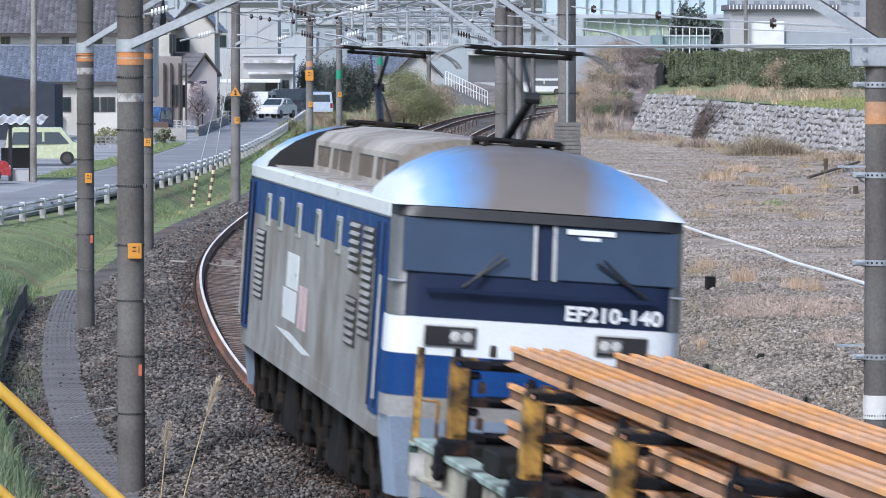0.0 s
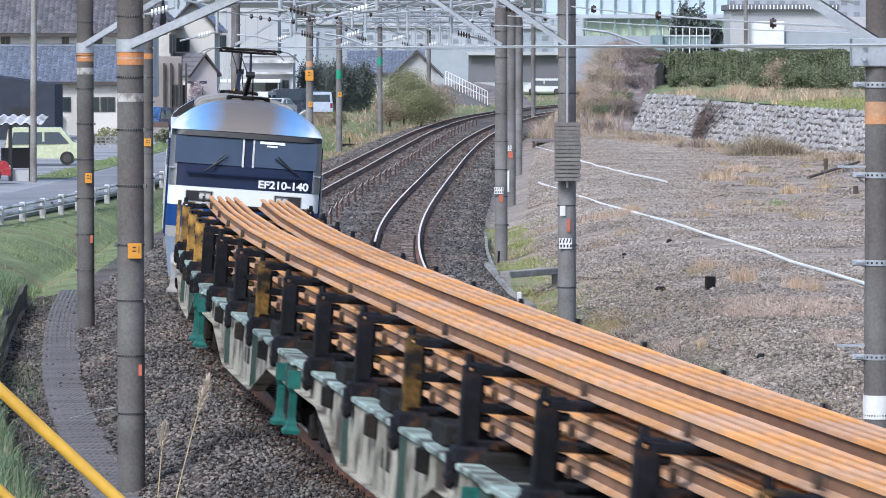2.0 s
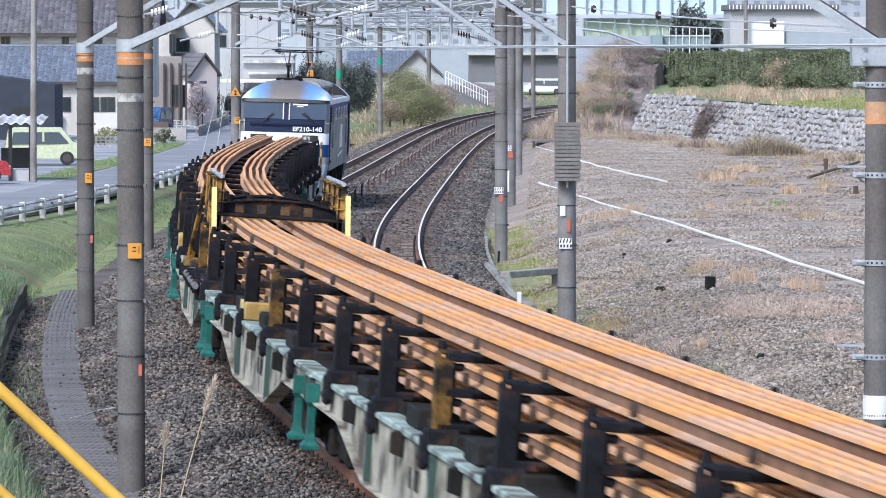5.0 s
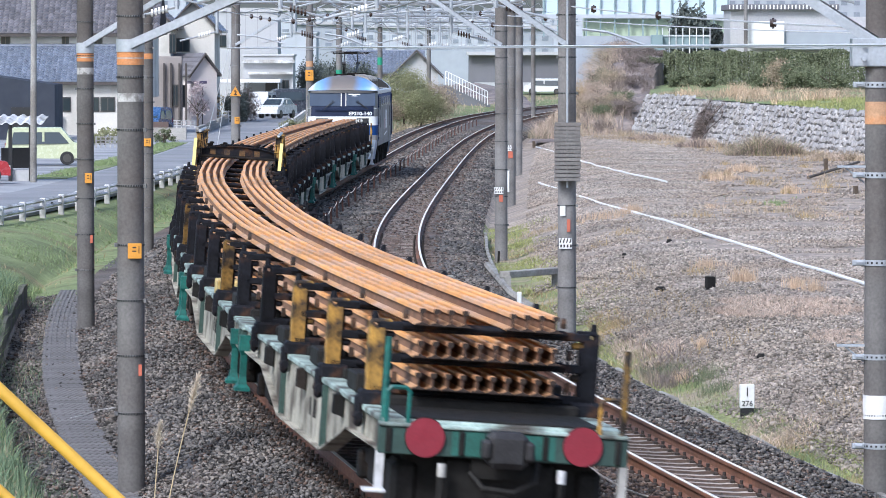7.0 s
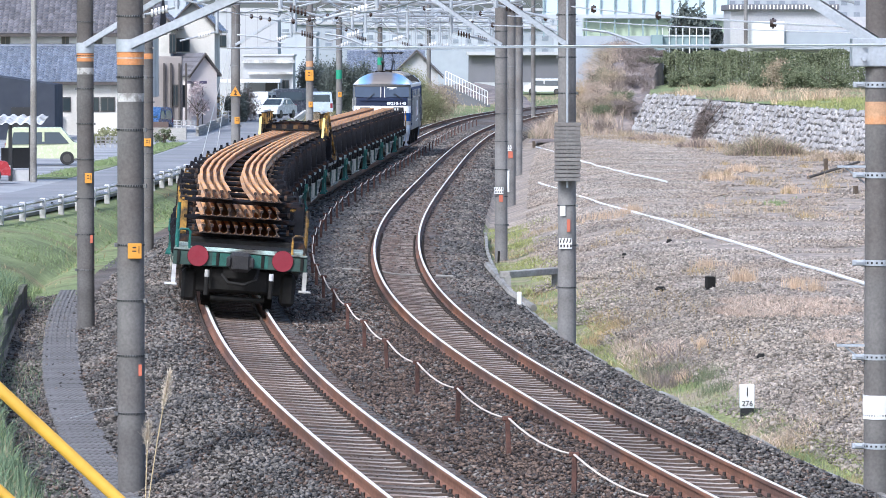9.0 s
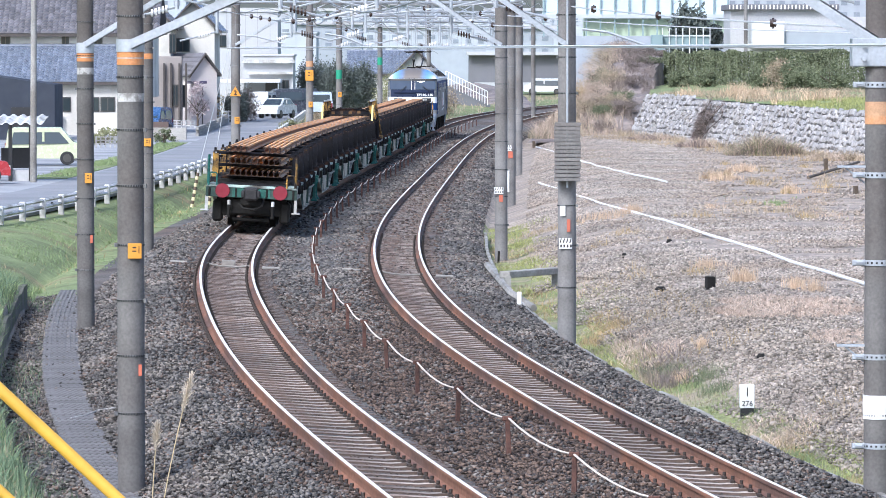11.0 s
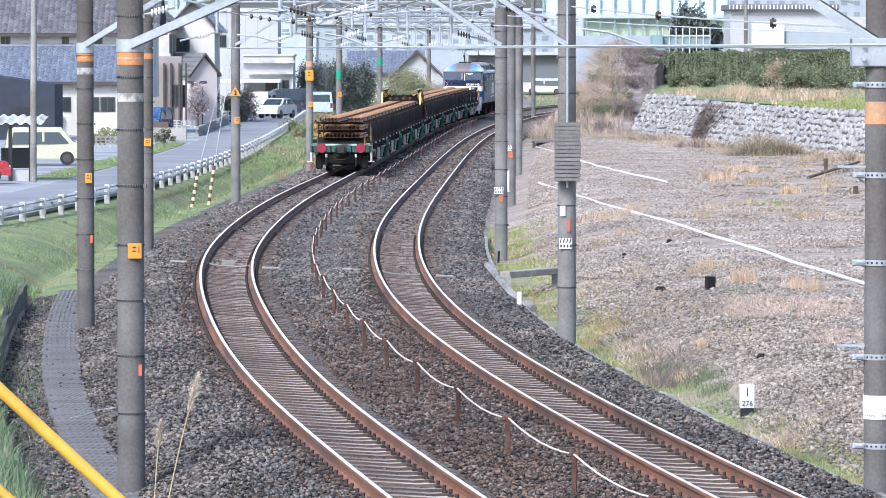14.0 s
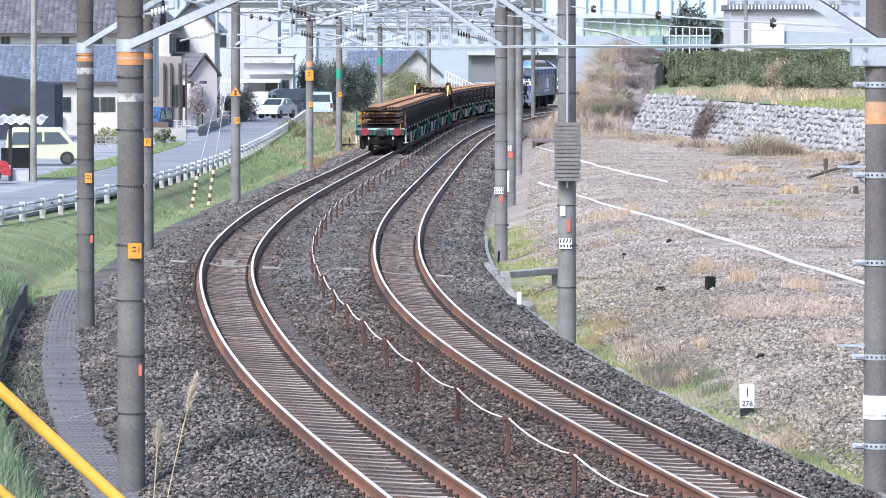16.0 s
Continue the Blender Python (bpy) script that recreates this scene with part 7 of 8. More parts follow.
def pampas(px, py, y, label, plume=0.28, seed=1, lean_px=90):
    """A dry plume grass; its origin is at the root, from which it sways."""
    tip = near(px, py, y)
    root = Vector((tip.x - lean_px * y / 9000 * 1.6, y, float(ground_z(tip.x - 0.5, y)) - 0.05))
    top = thing("plume_grass", label, "grass", Matrix.Translation(root))
    v = tip - root
    P = lambda t: Vector((v.x * (0.35 * t + 0.65 * t * t), 0, v.z * t))
    part("stalk", Shape().tube([P(i / 12) for i in range(13)], 0.0045, n=5), M["stalk"], top)
    rng = np.random.default_rng(seed)
    n = 900
    t = 1 - plume / v.length * rng.random(n)
    c = np.array([P(q) for q in t])
    w = 0.03 * np.sin(np.pi * np.clip((1 - t) * v.length / plume, 0.05, 1)) + 0.002
    up = np.array((P(1.0) - P(0.9)).normalized())
    side = rng.normal(0, 1, (n, 3)) * w[:, None]
    e = c + side + up * 0.035
    s = np.cross(up, rng.normal(size=(n, 3))) * 0.0016
    vv = np.stack([c - s, c + s, e], 1).reshape(-1, 3)
    me = bpy.data.meshes.new("plume")
    me.from_pydata(vv.tolist(), [], [(3 * i, 3 * i + 1, 3 * i + 2) for i in range(n)])
    me.materials.append(M["plume"])
    part("plume", me, None, top, "pale feathery seed plume")
    return top, root


PLUME, PLUME_ROOT = pampas(386, 672, 34.0, "tall dry plume grass with a feathery pale head", seed=1)
PLUME2, PLUME2_ROOT = pampas(297, 752, 34.5, "thin dry plume grass with a small head", plume=0.2, seed=2, lean_px=25)


# ---- train: path ----
SPEED = 22.3


def slow(t):
    """The train is slightly faster in the first seconds."""
    return 2.0 * max(0.0, 1 - t / 3.6) ** 2 + 0.8 * max(0.0, 1 - t / 0.5)


ys_ = np.arange(-138.0, 518.0, 0.5)
arc_ = np.concatenate([[0], np.cumsum(np.hypot(np.diff(x1(ys_)), np.diff(ys_)))])


def along(s):
    """The depth at which the path is s metres long, counted from y = 51.3."""
    return float(np.interp(s + np.interp(51.3, ys_, arc_), arc_, ys_))


def vehicle_pose(s, half):
    """Pose of a vehicle whose bogies stand half a pivot distance before and behind s."""
    a, b = along(s - half), along(s + half)
    pa = Vector((float(x1(a)), a, float(zrail(a))))
    pb = Vector((float(x1(b)), b, float(zrail(b))))
    f = (pb - pa).normalized()
    r = f.cross(Vector((0, 0, 1))).normalized()
    m = Matrix((r, f, r.cross(f))).transposed().to_4x4() @ Matrix.Rotation(float(lean(along(s))), 4, "Y")
    m.translation = (pa + pb) / 2
    return m


# ---- train: locomotive ----
M["cabglass"] = mat("tinted_windscreen_glass", (0.036, 0.056, 0.094), 0.08, var=0.08, scale=0.8, fine=3, spec=0.5)
M["silver"] = mat("silver_corner_paint", (0.5, 0.49, 0.46), 0.35, metal=0.4, var=0.12, scale=2)


M["cornertrim"] = mat("dull_silver_corner_paint", (0.19, 0.19, 0.19), 0.4, metal=0.5, var=0.15, scale=2)


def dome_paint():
    """Light blue roof paint, broad soot stain along the middle; the gradient to white at the eaves paints in a
    highlight.
    """
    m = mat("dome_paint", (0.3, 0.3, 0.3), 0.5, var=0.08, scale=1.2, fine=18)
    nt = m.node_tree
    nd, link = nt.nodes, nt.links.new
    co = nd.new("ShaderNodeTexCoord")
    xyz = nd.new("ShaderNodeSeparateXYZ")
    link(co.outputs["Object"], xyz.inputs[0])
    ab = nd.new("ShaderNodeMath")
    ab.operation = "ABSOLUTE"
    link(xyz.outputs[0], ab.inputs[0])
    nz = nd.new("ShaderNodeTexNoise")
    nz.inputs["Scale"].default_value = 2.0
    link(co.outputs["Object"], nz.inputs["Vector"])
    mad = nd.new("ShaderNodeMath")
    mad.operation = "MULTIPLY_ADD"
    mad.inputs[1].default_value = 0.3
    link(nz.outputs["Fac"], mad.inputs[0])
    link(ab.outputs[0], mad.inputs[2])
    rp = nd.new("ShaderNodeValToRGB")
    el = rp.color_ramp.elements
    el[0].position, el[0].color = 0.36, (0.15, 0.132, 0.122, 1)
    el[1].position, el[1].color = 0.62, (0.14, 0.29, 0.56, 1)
    # the two palest stops put the rim highlight into the colour
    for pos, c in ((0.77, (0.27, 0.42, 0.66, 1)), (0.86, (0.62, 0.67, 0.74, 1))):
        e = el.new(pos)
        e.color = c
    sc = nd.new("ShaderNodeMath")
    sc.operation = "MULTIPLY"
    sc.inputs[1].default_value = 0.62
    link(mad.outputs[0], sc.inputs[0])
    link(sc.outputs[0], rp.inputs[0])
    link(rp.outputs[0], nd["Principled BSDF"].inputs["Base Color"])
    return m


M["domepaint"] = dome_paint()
M["paper"] = mat("white_paper", (0.8, 0.82, 0.85), 0.8, var=0.03)
M["pinkpaint"] = mat("faded_pink_paint", (0.55, 0.4, 0.42), 0.5, var=0.3, scale=4)
M["ventslat"] = mat("brown_vent_slat", (0.13, 0.105, 0.085), 0.6, var=0.25, scale=4)
# dark backing paints in the shade behind louvre and vent slats
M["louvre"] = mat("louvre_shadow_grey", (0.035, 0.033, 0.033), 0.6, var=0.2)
M["chassis"] = mat("brake_dust_black", (0.008, 0.0075, 0.007), 0.85, var=0.4, scale=3, fine=20, bump=0.3, second=(0.02, 0.015, 0.012), mix_scale=2.5, spec=0.2)


def wheelset(parent, y, r, w=0.535):
    """Two flanged wheels, each turned from one ring, and their axle."""
    for sx in (-1, 1):
        prof = [(-0.03, r * 0.3), (-0.03, r + 0.028), (0.0, r + 0.028), (0.0, r), (0.13, r - 0.006), (0.13, r * 0.82), (0.1, r * 0.8), (0.1, 0.2), (0.15, 0.16), (0.4, 0.14)]
        rings = [[(sx * (w + a), y + b * math.cos(2 * math.pi * i / 24), r + b * math.sin(2 * math.pi * i / 24)) for i in range(24)] for a, b in prof]
        part("wheel", Shape().loft(rings), M["under"], parent)
    part("axle", Shape().rod((-w, y, r), (w, y, r), 0.08, n=10), M["under"], parent)


def roof_ring(y, k, z0=3.3, rise=0.62):
    """Cross-section of the domed roof; k: 0 flat at the eaves, 1 full."""
    rows = [(-1.42, 0.0), (-1.385, 0.1), (-1.27, 0.225), (-1.07, 0.37), (-0.82, 0.49), (-0.56, 0.568), (-0.3, 0.61), (0.0, 0.62)]
    rows = rows + [(-a, b) for a, b in rows[-2::-1]]
    return [(a, y, z0 + b / 0.62 * rise * k) for a, b in rows]


def front_section(z0, z1, y0, y1, x0=-1.42, x1_=1.42, deep=0.5):
    """A slice of the cab end with rounded corners, leaning from y0 at the bottom to y1 at the top."""
    s = Shape()
    rings = []
    for z, y in ((z0, y0), (z1, y1)):
        rings.append([(x0, y + deep, z), (x0, y + 0.28, z), (x0 + 0.03, y + 0.13, z), (x0 + 0.12, y + 0.03, z), (x0 + 0.3, y, z),
                      (x1_ - 0.3, y, z), (x1_ - 0.12, y + 0.03, z), (x1_ - 0.03, y + 0.13, z), (x1_, y + 0.28, z), (x1_, y + deep, z)])
    return s.loft(rings)


def panel(s, x0, x1_, z0, z1, y0, y1, t=0.02):
    """A thin plate in front of the cab face between two heights, leaning from y0 to y1."""
    s.add([(x0, y0 - t, z0), (x1_, y0 - t, z0), (x1_, y1 - t, z1), (x0, y1 - t, z1), (x0, y0 + 0.02, z0), (x1_, y0 + 0.02, z0), (x1_, y1 + 0.02, z1), (x0, y1 + 0.02, z1)],
          [(0, 1, 2, 3), (7, 6, 5, 4), (0, 4, 5, 1), (1, 5, 6, 2), (2, 6, 7, 3), (3, 7, 4, 0)])
    return s


def build_loco():
    top = thing("electric_locomotive", "blue, white and grey electric freight locomotive with raised pantographs", "locomotive")
    # body side walls
    def walls(z0, z1, t=0.0, y=8.1):
        return Shape().box(-1.42 - t, 1.42 + t, -y, y, z0, z1)
    part("lower_body", walls(1.2, 2.72), M["locogrey"], top, "light grey lower body side")
    part("upper_body", walls(2.724, 3.14), M["navy"], top, "blue upper body side")
    part("eave_strip", Shape().box(-1.43, 1.43, -8.1, 8.1, 3.144, 3.33, c=0.03), M["locowhite"], top, "white strip along the roof edge")
    # the two cab ends, the same shape turned round
    for turn in (0, 180):
        R = pose(0, 0, 0, 0, 0, turn)
        def put(name, shape, m, label="", smooth=False, parent=top):
            shape.v = [tuple(R @ Vector(p)) for p in shape.v]
            return part(name, shape, m, parent, label, smooth)
        yb, yt = -8.6, -8.42
        skirt = Shape().loft([[(-1.3, -8.05, 0.5), (-1.22, -8.4, 0.5), (1.22, -8.4, 0.5), (1.3, -8.05, 0.5)],
                              [(-1.42, -8.0, 1.28), (-1.36, -8.6, 1.28), (1.36, -8.6, 1.28), (1.42, -8.0, 1.28)]])
        put("skirt", skirt, M["skirt"], "pale grey-blue skirt under the cab")
        put("grey_band", front_section(1.28, 1.48, yb, yb), M["locogrey"], smooth=True)
        put("blue_band", front_section(1.484, 1.884, yb, yb), M["navy"], "bright navy band", smooth=True)
        put("white_band", front_section(1.888, 2.246, yb, yb), M["locowhite"], "white band round the cab front", smooth=True)
        put("navy_panel", front_section(2.25, 2.66, yb, yb + 0.05), M["navydark"], "dark navy panel under the windscreen", smooth=True)
        put("window_surround", front_section(2.664, 3.2, yb + 0.05, yt), M["navydark"], smooth=True)
        put("sun_visor", front_section(3.2, 3.3, yt - 0.06, yt - 0.02, deep=0.4), M["black"], "black strip along the top of the windscreen", smooth=True)
        g = Shape()
        panel(g, -1.33, -0.05, 2.68, 3.19, yb + 0.055, yt)
        put("windscreen", g, M["cabglass"], "slate-blue reflecting windscreen")
        g = Shape()
        panel(g, 0.14, 1.33, 2.68, 3.19, yb + 0.055, yt)
        put("windscreen", g, M["cabglass"], "slate-blue reflecting windscreen")
        for xa in (-0.07, 0.12):
            g = Shape()
            panel(g, xa, xa + 0.035, 2.66, 3.19, yb + 0.05, yt, 0.03)
            put("window_post_trim", g, M["silver"])
        for sx in (-1, 1):
            rings = [[(sx * (1.42 - a + 0.006), y + b - 0.006, z) for a, b in ((0.0, 0.3), (0.0, 0.27), (0.03, 0.125), (0.115, 0.025), (0.15, 0.018), (0.15, 0.05), (0.1, 0.12), (0.03, 0.3))]
                     for z, y in ((2.252, yb), (2.66, yb + 0.05), (3.198, yt))]
            put("corner_trim", Shape().loft(rings), M["cornertrim"], "silver rounded corner of the cab", smooth=True)
            put("trim_joint", Shape().box(sx * 1.36 - 0.075, sx * 1.36 + 0.065, yb + 0.03, yb + 0.3, 2.57, 2.585), M["galv"])
        # wipers
        for xa, dx in ((-0.75, 0.42), (0.55, 0.5)):
            w = Shape()
            w.rod((xa if xa < 0 else xa + dx, yb - 0.05, 2.55), (xa + dx if xa < 0 else xa, yb + 0.02, 2.86), 0.014, n=6)
            w.rod((xa if xa < 0 else xa + dx, yb - 0.04, 2.52), (xa + dx - 0.06 if xa < 0 else xa + 0.06, yb + 0.03, 2.9), 0.01, n=6)
            put("wiper", w, M["black"])
        put("handrail", Shape().box(-1.1, 1.15, yb - 0.06, yb - 0.02, 2.5, 2.535), M["navydark"])
        # headlights: a silver rim, black glass and a pair of lenses on the inner side
        for sx in (-1, 1):
            h = Shape().box(sx * 0.83 - 0.265, sx * 0.83 + 0.265, yb - 0.022, yb + 0.05, 1.965, 2.185, c=0.018)
            f = put("headlight", h, M["silver"], "headlight in a thin silver rim")
            put("headlight_glass", Shape().box(sx * 0.83 - 0.245, sx * 0.83 + 0.245, yb - 0.03, yb, 1.982, 2.168, c=0.006), M["black"], "black glass", parent=f)
            put("reflector", Shape().box(sx * 0.72 - 0.12, sx * 0.72 + 0.12, yb - 0.034, yb, 2.0, 2.15, c=0.01), M["bandsteel"], parent=f)
            for o in (0.05, 0.165):
                put("lamp_lens", Shape().rod((sx * (0.83 - o), yb - 0.03, 2.075), (sx * (0.83 - o), yb - 0.044, 2.075), 0.056, 0.04, n=16), M["lamp"], parent=f)
        # destination paper behind the glass, number
        put("notice", Shape().box(0.38, 0.58, yt - 0.05, yt - 0.03, 2.9, 3.1), M["paper"], "white notice behind the windscreen")
        put("roll_blind", Shape().box(0.25, 0.72, yt - 0.06, yt - 0.035, 3.12, 3.17), M["paper"])
        text("EF210-140", 0.195, R @ pose(0.73, yb - 0.02, 2.3, 90, 0, 0), top, M["locowhite"], "number", width=0.94)
        # domed end of the roof
        rings = []
        for y, k in ((-8.43, 0.02), (-8.38, 0.2), (-8.25, 0.45), (-8.02, 0.7), (-7.7, 0.88), (-7.3, 0.975), (-6.8, 1.0), (-6.1, 1.0)):
            rings.append(roof_ring(y, k))
        d = Shape().loft(rings, closed=False, caps=False)
        n = 15
        d.mi = [0] * len(d.f)
        # inner end face is black: the arc of shade behind the dome, as colour
        d.add(rings[-1], [tuple(range(n))], 1)
        put("roof_dome", d, [M["domepaint"], M["black"]], "light blue domed roof end, grey with soot in the middle, highlight painted at the eaves", smooth=True)
        # coupler and buffer beam below
        put("coupler", Shape().box(-0.16, 0.16, -9.15, -8.4, 0.72, 1.02, c=0.04), M["under"])
        # cab door with rails
        for sx in (-1, 1):
            dsh = Shape().box(sx * 1.425 - 0.012, sx * 1.425 + 0.012, -8.1, -7.3, 1.25, 3.12)
            door = put("cab_door", dsh, M["navy"], "blue cab door")
            put("door_frame", Shape().box(sx * 1.435 - 0.02, sx * 1.435 + 0.02, -7.36, -7.3, 1.3, 3.1), M["navydark"], parent=door)
            put("door_frame", Shape().box(sx * 1.435 - 0.02, sx * 1.435 + 0.02, -7.9, -7.86, 1.3, 3.1), M["navydark"], parent=door)
            put("grab_rail", Shape().rod((sx * 1.47, -8.02, 1.4), (sx * 1.47, -8.02, 2.6), 0.015, n=6), M["silver"], parent=door)
    # side details
    for sx in (-1, 1):
        for y in (-3.4, -1.1, 1.2, 3.5, 5.2):
            w = part("side_window", Shape().box(sx * 1.425 - 0.02, sx * 1.425 + 0.02, y - 0.2, y + 0.2, 2.62, 3.02, c=0.01), M["silver"], top, "small upright side window")
            part("pane", Shape().box(sx * 1.43 - 0.02, sx * 1.43 + 0.02, y - 0.15, y + 0.15, 2.67, 2.97), M["cabglass"], w)
        for y0, y1, z0, z1 in ((-6.9, -5.9, 1.9, 3.02), (-5.6, -4.6, 2.5, 3.02), (-5.6, -4.6, 1.75, 2.25), (5.4, 6.6, 1.7, 2.55)):
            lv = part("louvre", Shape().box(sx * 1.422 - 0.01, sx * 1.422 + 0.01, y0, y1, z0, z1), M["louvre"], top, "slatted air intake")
            n = int((z1 - z0) / 0.075)
            sl = Shape()
            for i in range(n):
                z = z0 + (i + 0.5) * (z1 - z0) / n
                sl.add([(sx * 1.43, y0 + 0.04, z + 0.03), (sx * 1.43, y1 - 0.04, z + 0.03), (sx * 1.455, y1 - 0.04, z - 0.012), (sx * 1.455, y0 + 0.04, z - 0.012)], [(0, 1, 2, 3)])
            part("slat", sl, M["locogrey"], lv)
        # plain painted marks on the body side
        mk = Shape()
        for y0, y1, z0, z1 in ((1.0, 2.6, 1.65, 2.0), (0.9, 2.3, 2.02, 2.42)):
            mk.box(sx * 1.424 - 0.004, sx * 1.424 + 0.004, y0, y1, z0, z1)
        mk.add([(sx * 1.426, 1.5, 1.52), (sx * 1.426, 3.4, 1.5), (sx * 1.426, -0.2, 1.36), (sx * 1.426, -1.2, 1.4)][::1], [(0, 1, 2, 3)])
        part("side_marking", mk, M["locowhite"], top, "plain white painted shapes")
        part("side_marking", Shape().box(sx * 1.424 - 0.004, sx * 1.424 + 0.004, -0.3, 0.6, 1.62, 2.1), M["pinkpaint"], top, "faded pink painted shape")
        part("sill", Shape().box(sx * 1.4 - 0.03, sx * 1.4 + 0.03, -8.0, 8.0, 1.04, 1.2), M["locogrey"], top)
    # recessed roof with equipment boxes
    part("roof_floor", Shape().box(-1.3, 1.3, -6.2, 6.2, 3.3, 3.36), M["roofgrey"], top, "white and grey roof deck")
    for y0, y1 in ((-4.7, -0.05), (0.05, 4.6)):
        rings = []
        for y in (y0, y1):
            rings.append([(-0.98, y, 3.36), (-0.96, y, 3.72), (-0.84, y, 3.83), (-0.4, y, 3.92), (0.4, y, 3.92), (0.84, y, 3.83), (0.96, y, 3.72), (0.98, y, 3.36)])
        hood = part("roof_equipment", Shape().loft(rings), M["roofgrey"], top, "beige-grey ventilation hood", smooth=True)
        for sx in (-1, 1):
            for a, b in ((0.3, 1.5), (1.7, 2.2), (2.7, 4.1)):
                g = Shape()
                for i in range(9):
                    yy = y0 + a + (b - a) * i / 9
                    g.box(sx * 0.97 - 0.015, sx * 0.97 + 0.015, yy, yy + (b - a) / 22, 3.42, 3.64)
                part("vent_slat", g, M["ventslat"], hood)
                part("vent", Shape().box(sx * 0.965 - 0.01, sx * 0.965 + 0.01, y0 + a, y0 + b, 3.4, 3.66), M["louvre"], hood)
    # pantographs, raised
    for y, f in ((-6.3, -1), (6.2, 1)):
        base = Shape()
        base.box(-0.4, 0.4, y - 0.5, y + 0.5, 3.93, 3.98, c=0.02)
        for sx in (-1, 1):
            for o in (-0.45, 0.45):
                base.rod((sx * 0.36, y + o, 3.84), (sx * 0.36, y + o, 3.96), 0.05, n=10)
        base.box(-0.14, 0.1, y - 0.75, y - 0.4, 3.84, 3.98, c=0.02)
        p = part("pantograph", base, M["chassis"], top, "black single-arm pantograph")
        knee = (0.0, y + f * 0.85, 4.4)
        part("lower_arm", Shape().rod((-0.06, y - f * 0.35, 3.98), knee, 0.045, 0.05, n=10).rod((-0.085, knee[1], knee[2]), (0.085, knee[1], knee[2]), 0.055, n=10).rod((0.09, y - f * 0.2, 3.98), (0.05, knee[1], knee[2] - 0.05), 0.014, n=6), M["black"], p)
        part("upper_arm", Shape().rod(knee, (0.0, y - f * 0.1, 4.82), 0.024, n=8).rod((-0.05, knee[1], knee[2]), (-0.22, y - f * 0.1, 4.82), 0.01, n=6), M["black"], p)
        h = Shape()
        for o in (-0.2, 0.2):
            h.box(-0.58, 0.58, y + o - 0.03, y + o + 0.03, 4.855, 4.895, c=0.008)
        for sx in (-0.45, 0.45):
            h.rod((sx, y - 0.2, 4.85), (sx, y + 0.2, 4.85), 0.02, n=6)
        h.rod((-0.5, y, 4.82), (0.5, y, 4.82), 0.022, n=6)
        head = part("collector_head", h, M["chassis"], p, "wide double collector strip")
        for sx in (-1, 1):
            for o in (-0.2, 0.2):
                part("horn", Shape().tube([(sx * 0.56, y + o, 4.88), (sx * 0.7, y + o, 4.86), (sx * 0.84, y + o, 4.79), (sx * 0.92, y + o, 4.7)], 0.013, n=6), M["bandsteel"], head)
    # running gear
    part("underframe", Shape().box(-1.15, 1.15, -7.6, 7.6, 0.75, 1.2).box(-1.0, 1.0, -2.9, -2.1, 0.35, 0.8).box(-1.0, 1.0, 2.1, 2.9, 0.35, 0.8), M["under"], top)
    for sx in (-1, 1):
        for y0, y1, z0, z1 in ((-3.55, -1.95, 0.26, 1.06), (1.95, 3.55, 0.26, 1.06), (-7.85, -7.4, 0.4, 1.06), (7.4, 7.85, 0.4, 1.06)):
            xa, xb = sorted((sx * 0.7, sx * 1.24))
            part("equipment_box", Shape().box(xa, xb, y0, y1, z0, z1, c=0.03), M["chassis"], top, "black equipment box under the body")
    for yc in (-5.6, 0.0, 5.6):
        b = Shape()
        for sx in (-1, 1):
            b.box(sx * 1.0 - 0.05, sx * 1.0 + 0.05, yc - 1.9, yc + 1.9, 0.7, 1.1)
            b.box(sx * 1.05 - 0.08, sx * 1.05 + 0.08, yc - 1.85, yc + 1.85, 0.42, 0.74, c=0.03)
            for o in (-1.25, 1.25):
                b.box(sx * 1.08 - 0.12, sx * 1.08 + 0.12, yc + o - 0.26, yc + o + 0.26, 0.24, 0.78, c=0.05)
                b.rod((sx * 1.19, yc + o, 0.52), (sx * 1.26, yc + o, 0.52), 0.15, 0.11, n=12)
                b.box(sx * 0.8 - 0.06, sx * 0.8 + 0.06, yc + o - 0.75, yc + o - 0.55, 0.12, 0.7, c=0.02)
                b.rod((sx * 1.22, yc + o - 0.42, 0.55), (sx * 1.22, yc + o - 0.42, 1.1), 0.07, n=10)
                b.rod((sx * 1.2, yc + o + 0.4, 0.25), (sx * 1.3, yc + o + 0.3, 1.1), 0.04, n=8)
                b.box(sx * 1.2 - 0.1, sx * 1.2 + 0.1, yc + o - 0.95, yc + o - 0.6, 0.7, 1.12, c=0.02)
            b.rod((sx * 1.12, yc, 0.55), (sx * 1.12, yc, 1.1), 0.13, n=12)
            b.rod((sx * 1.25, yc - 0.5, 0.95), (sx * 1.25, yc + 0.5, 0.95), 0.06, n=8)
        b.box(-1.05, 1.05, yc - 0.2, yc + 0.2, 0.52, 0.7)
        bg = part("bogie", b, M["chassis"], top, "grimy black bogie")
        for o in (-1.25, 1.25):
            wheelset(bg, yc + o, 0.56)
    return top


LOCO = build_loco()


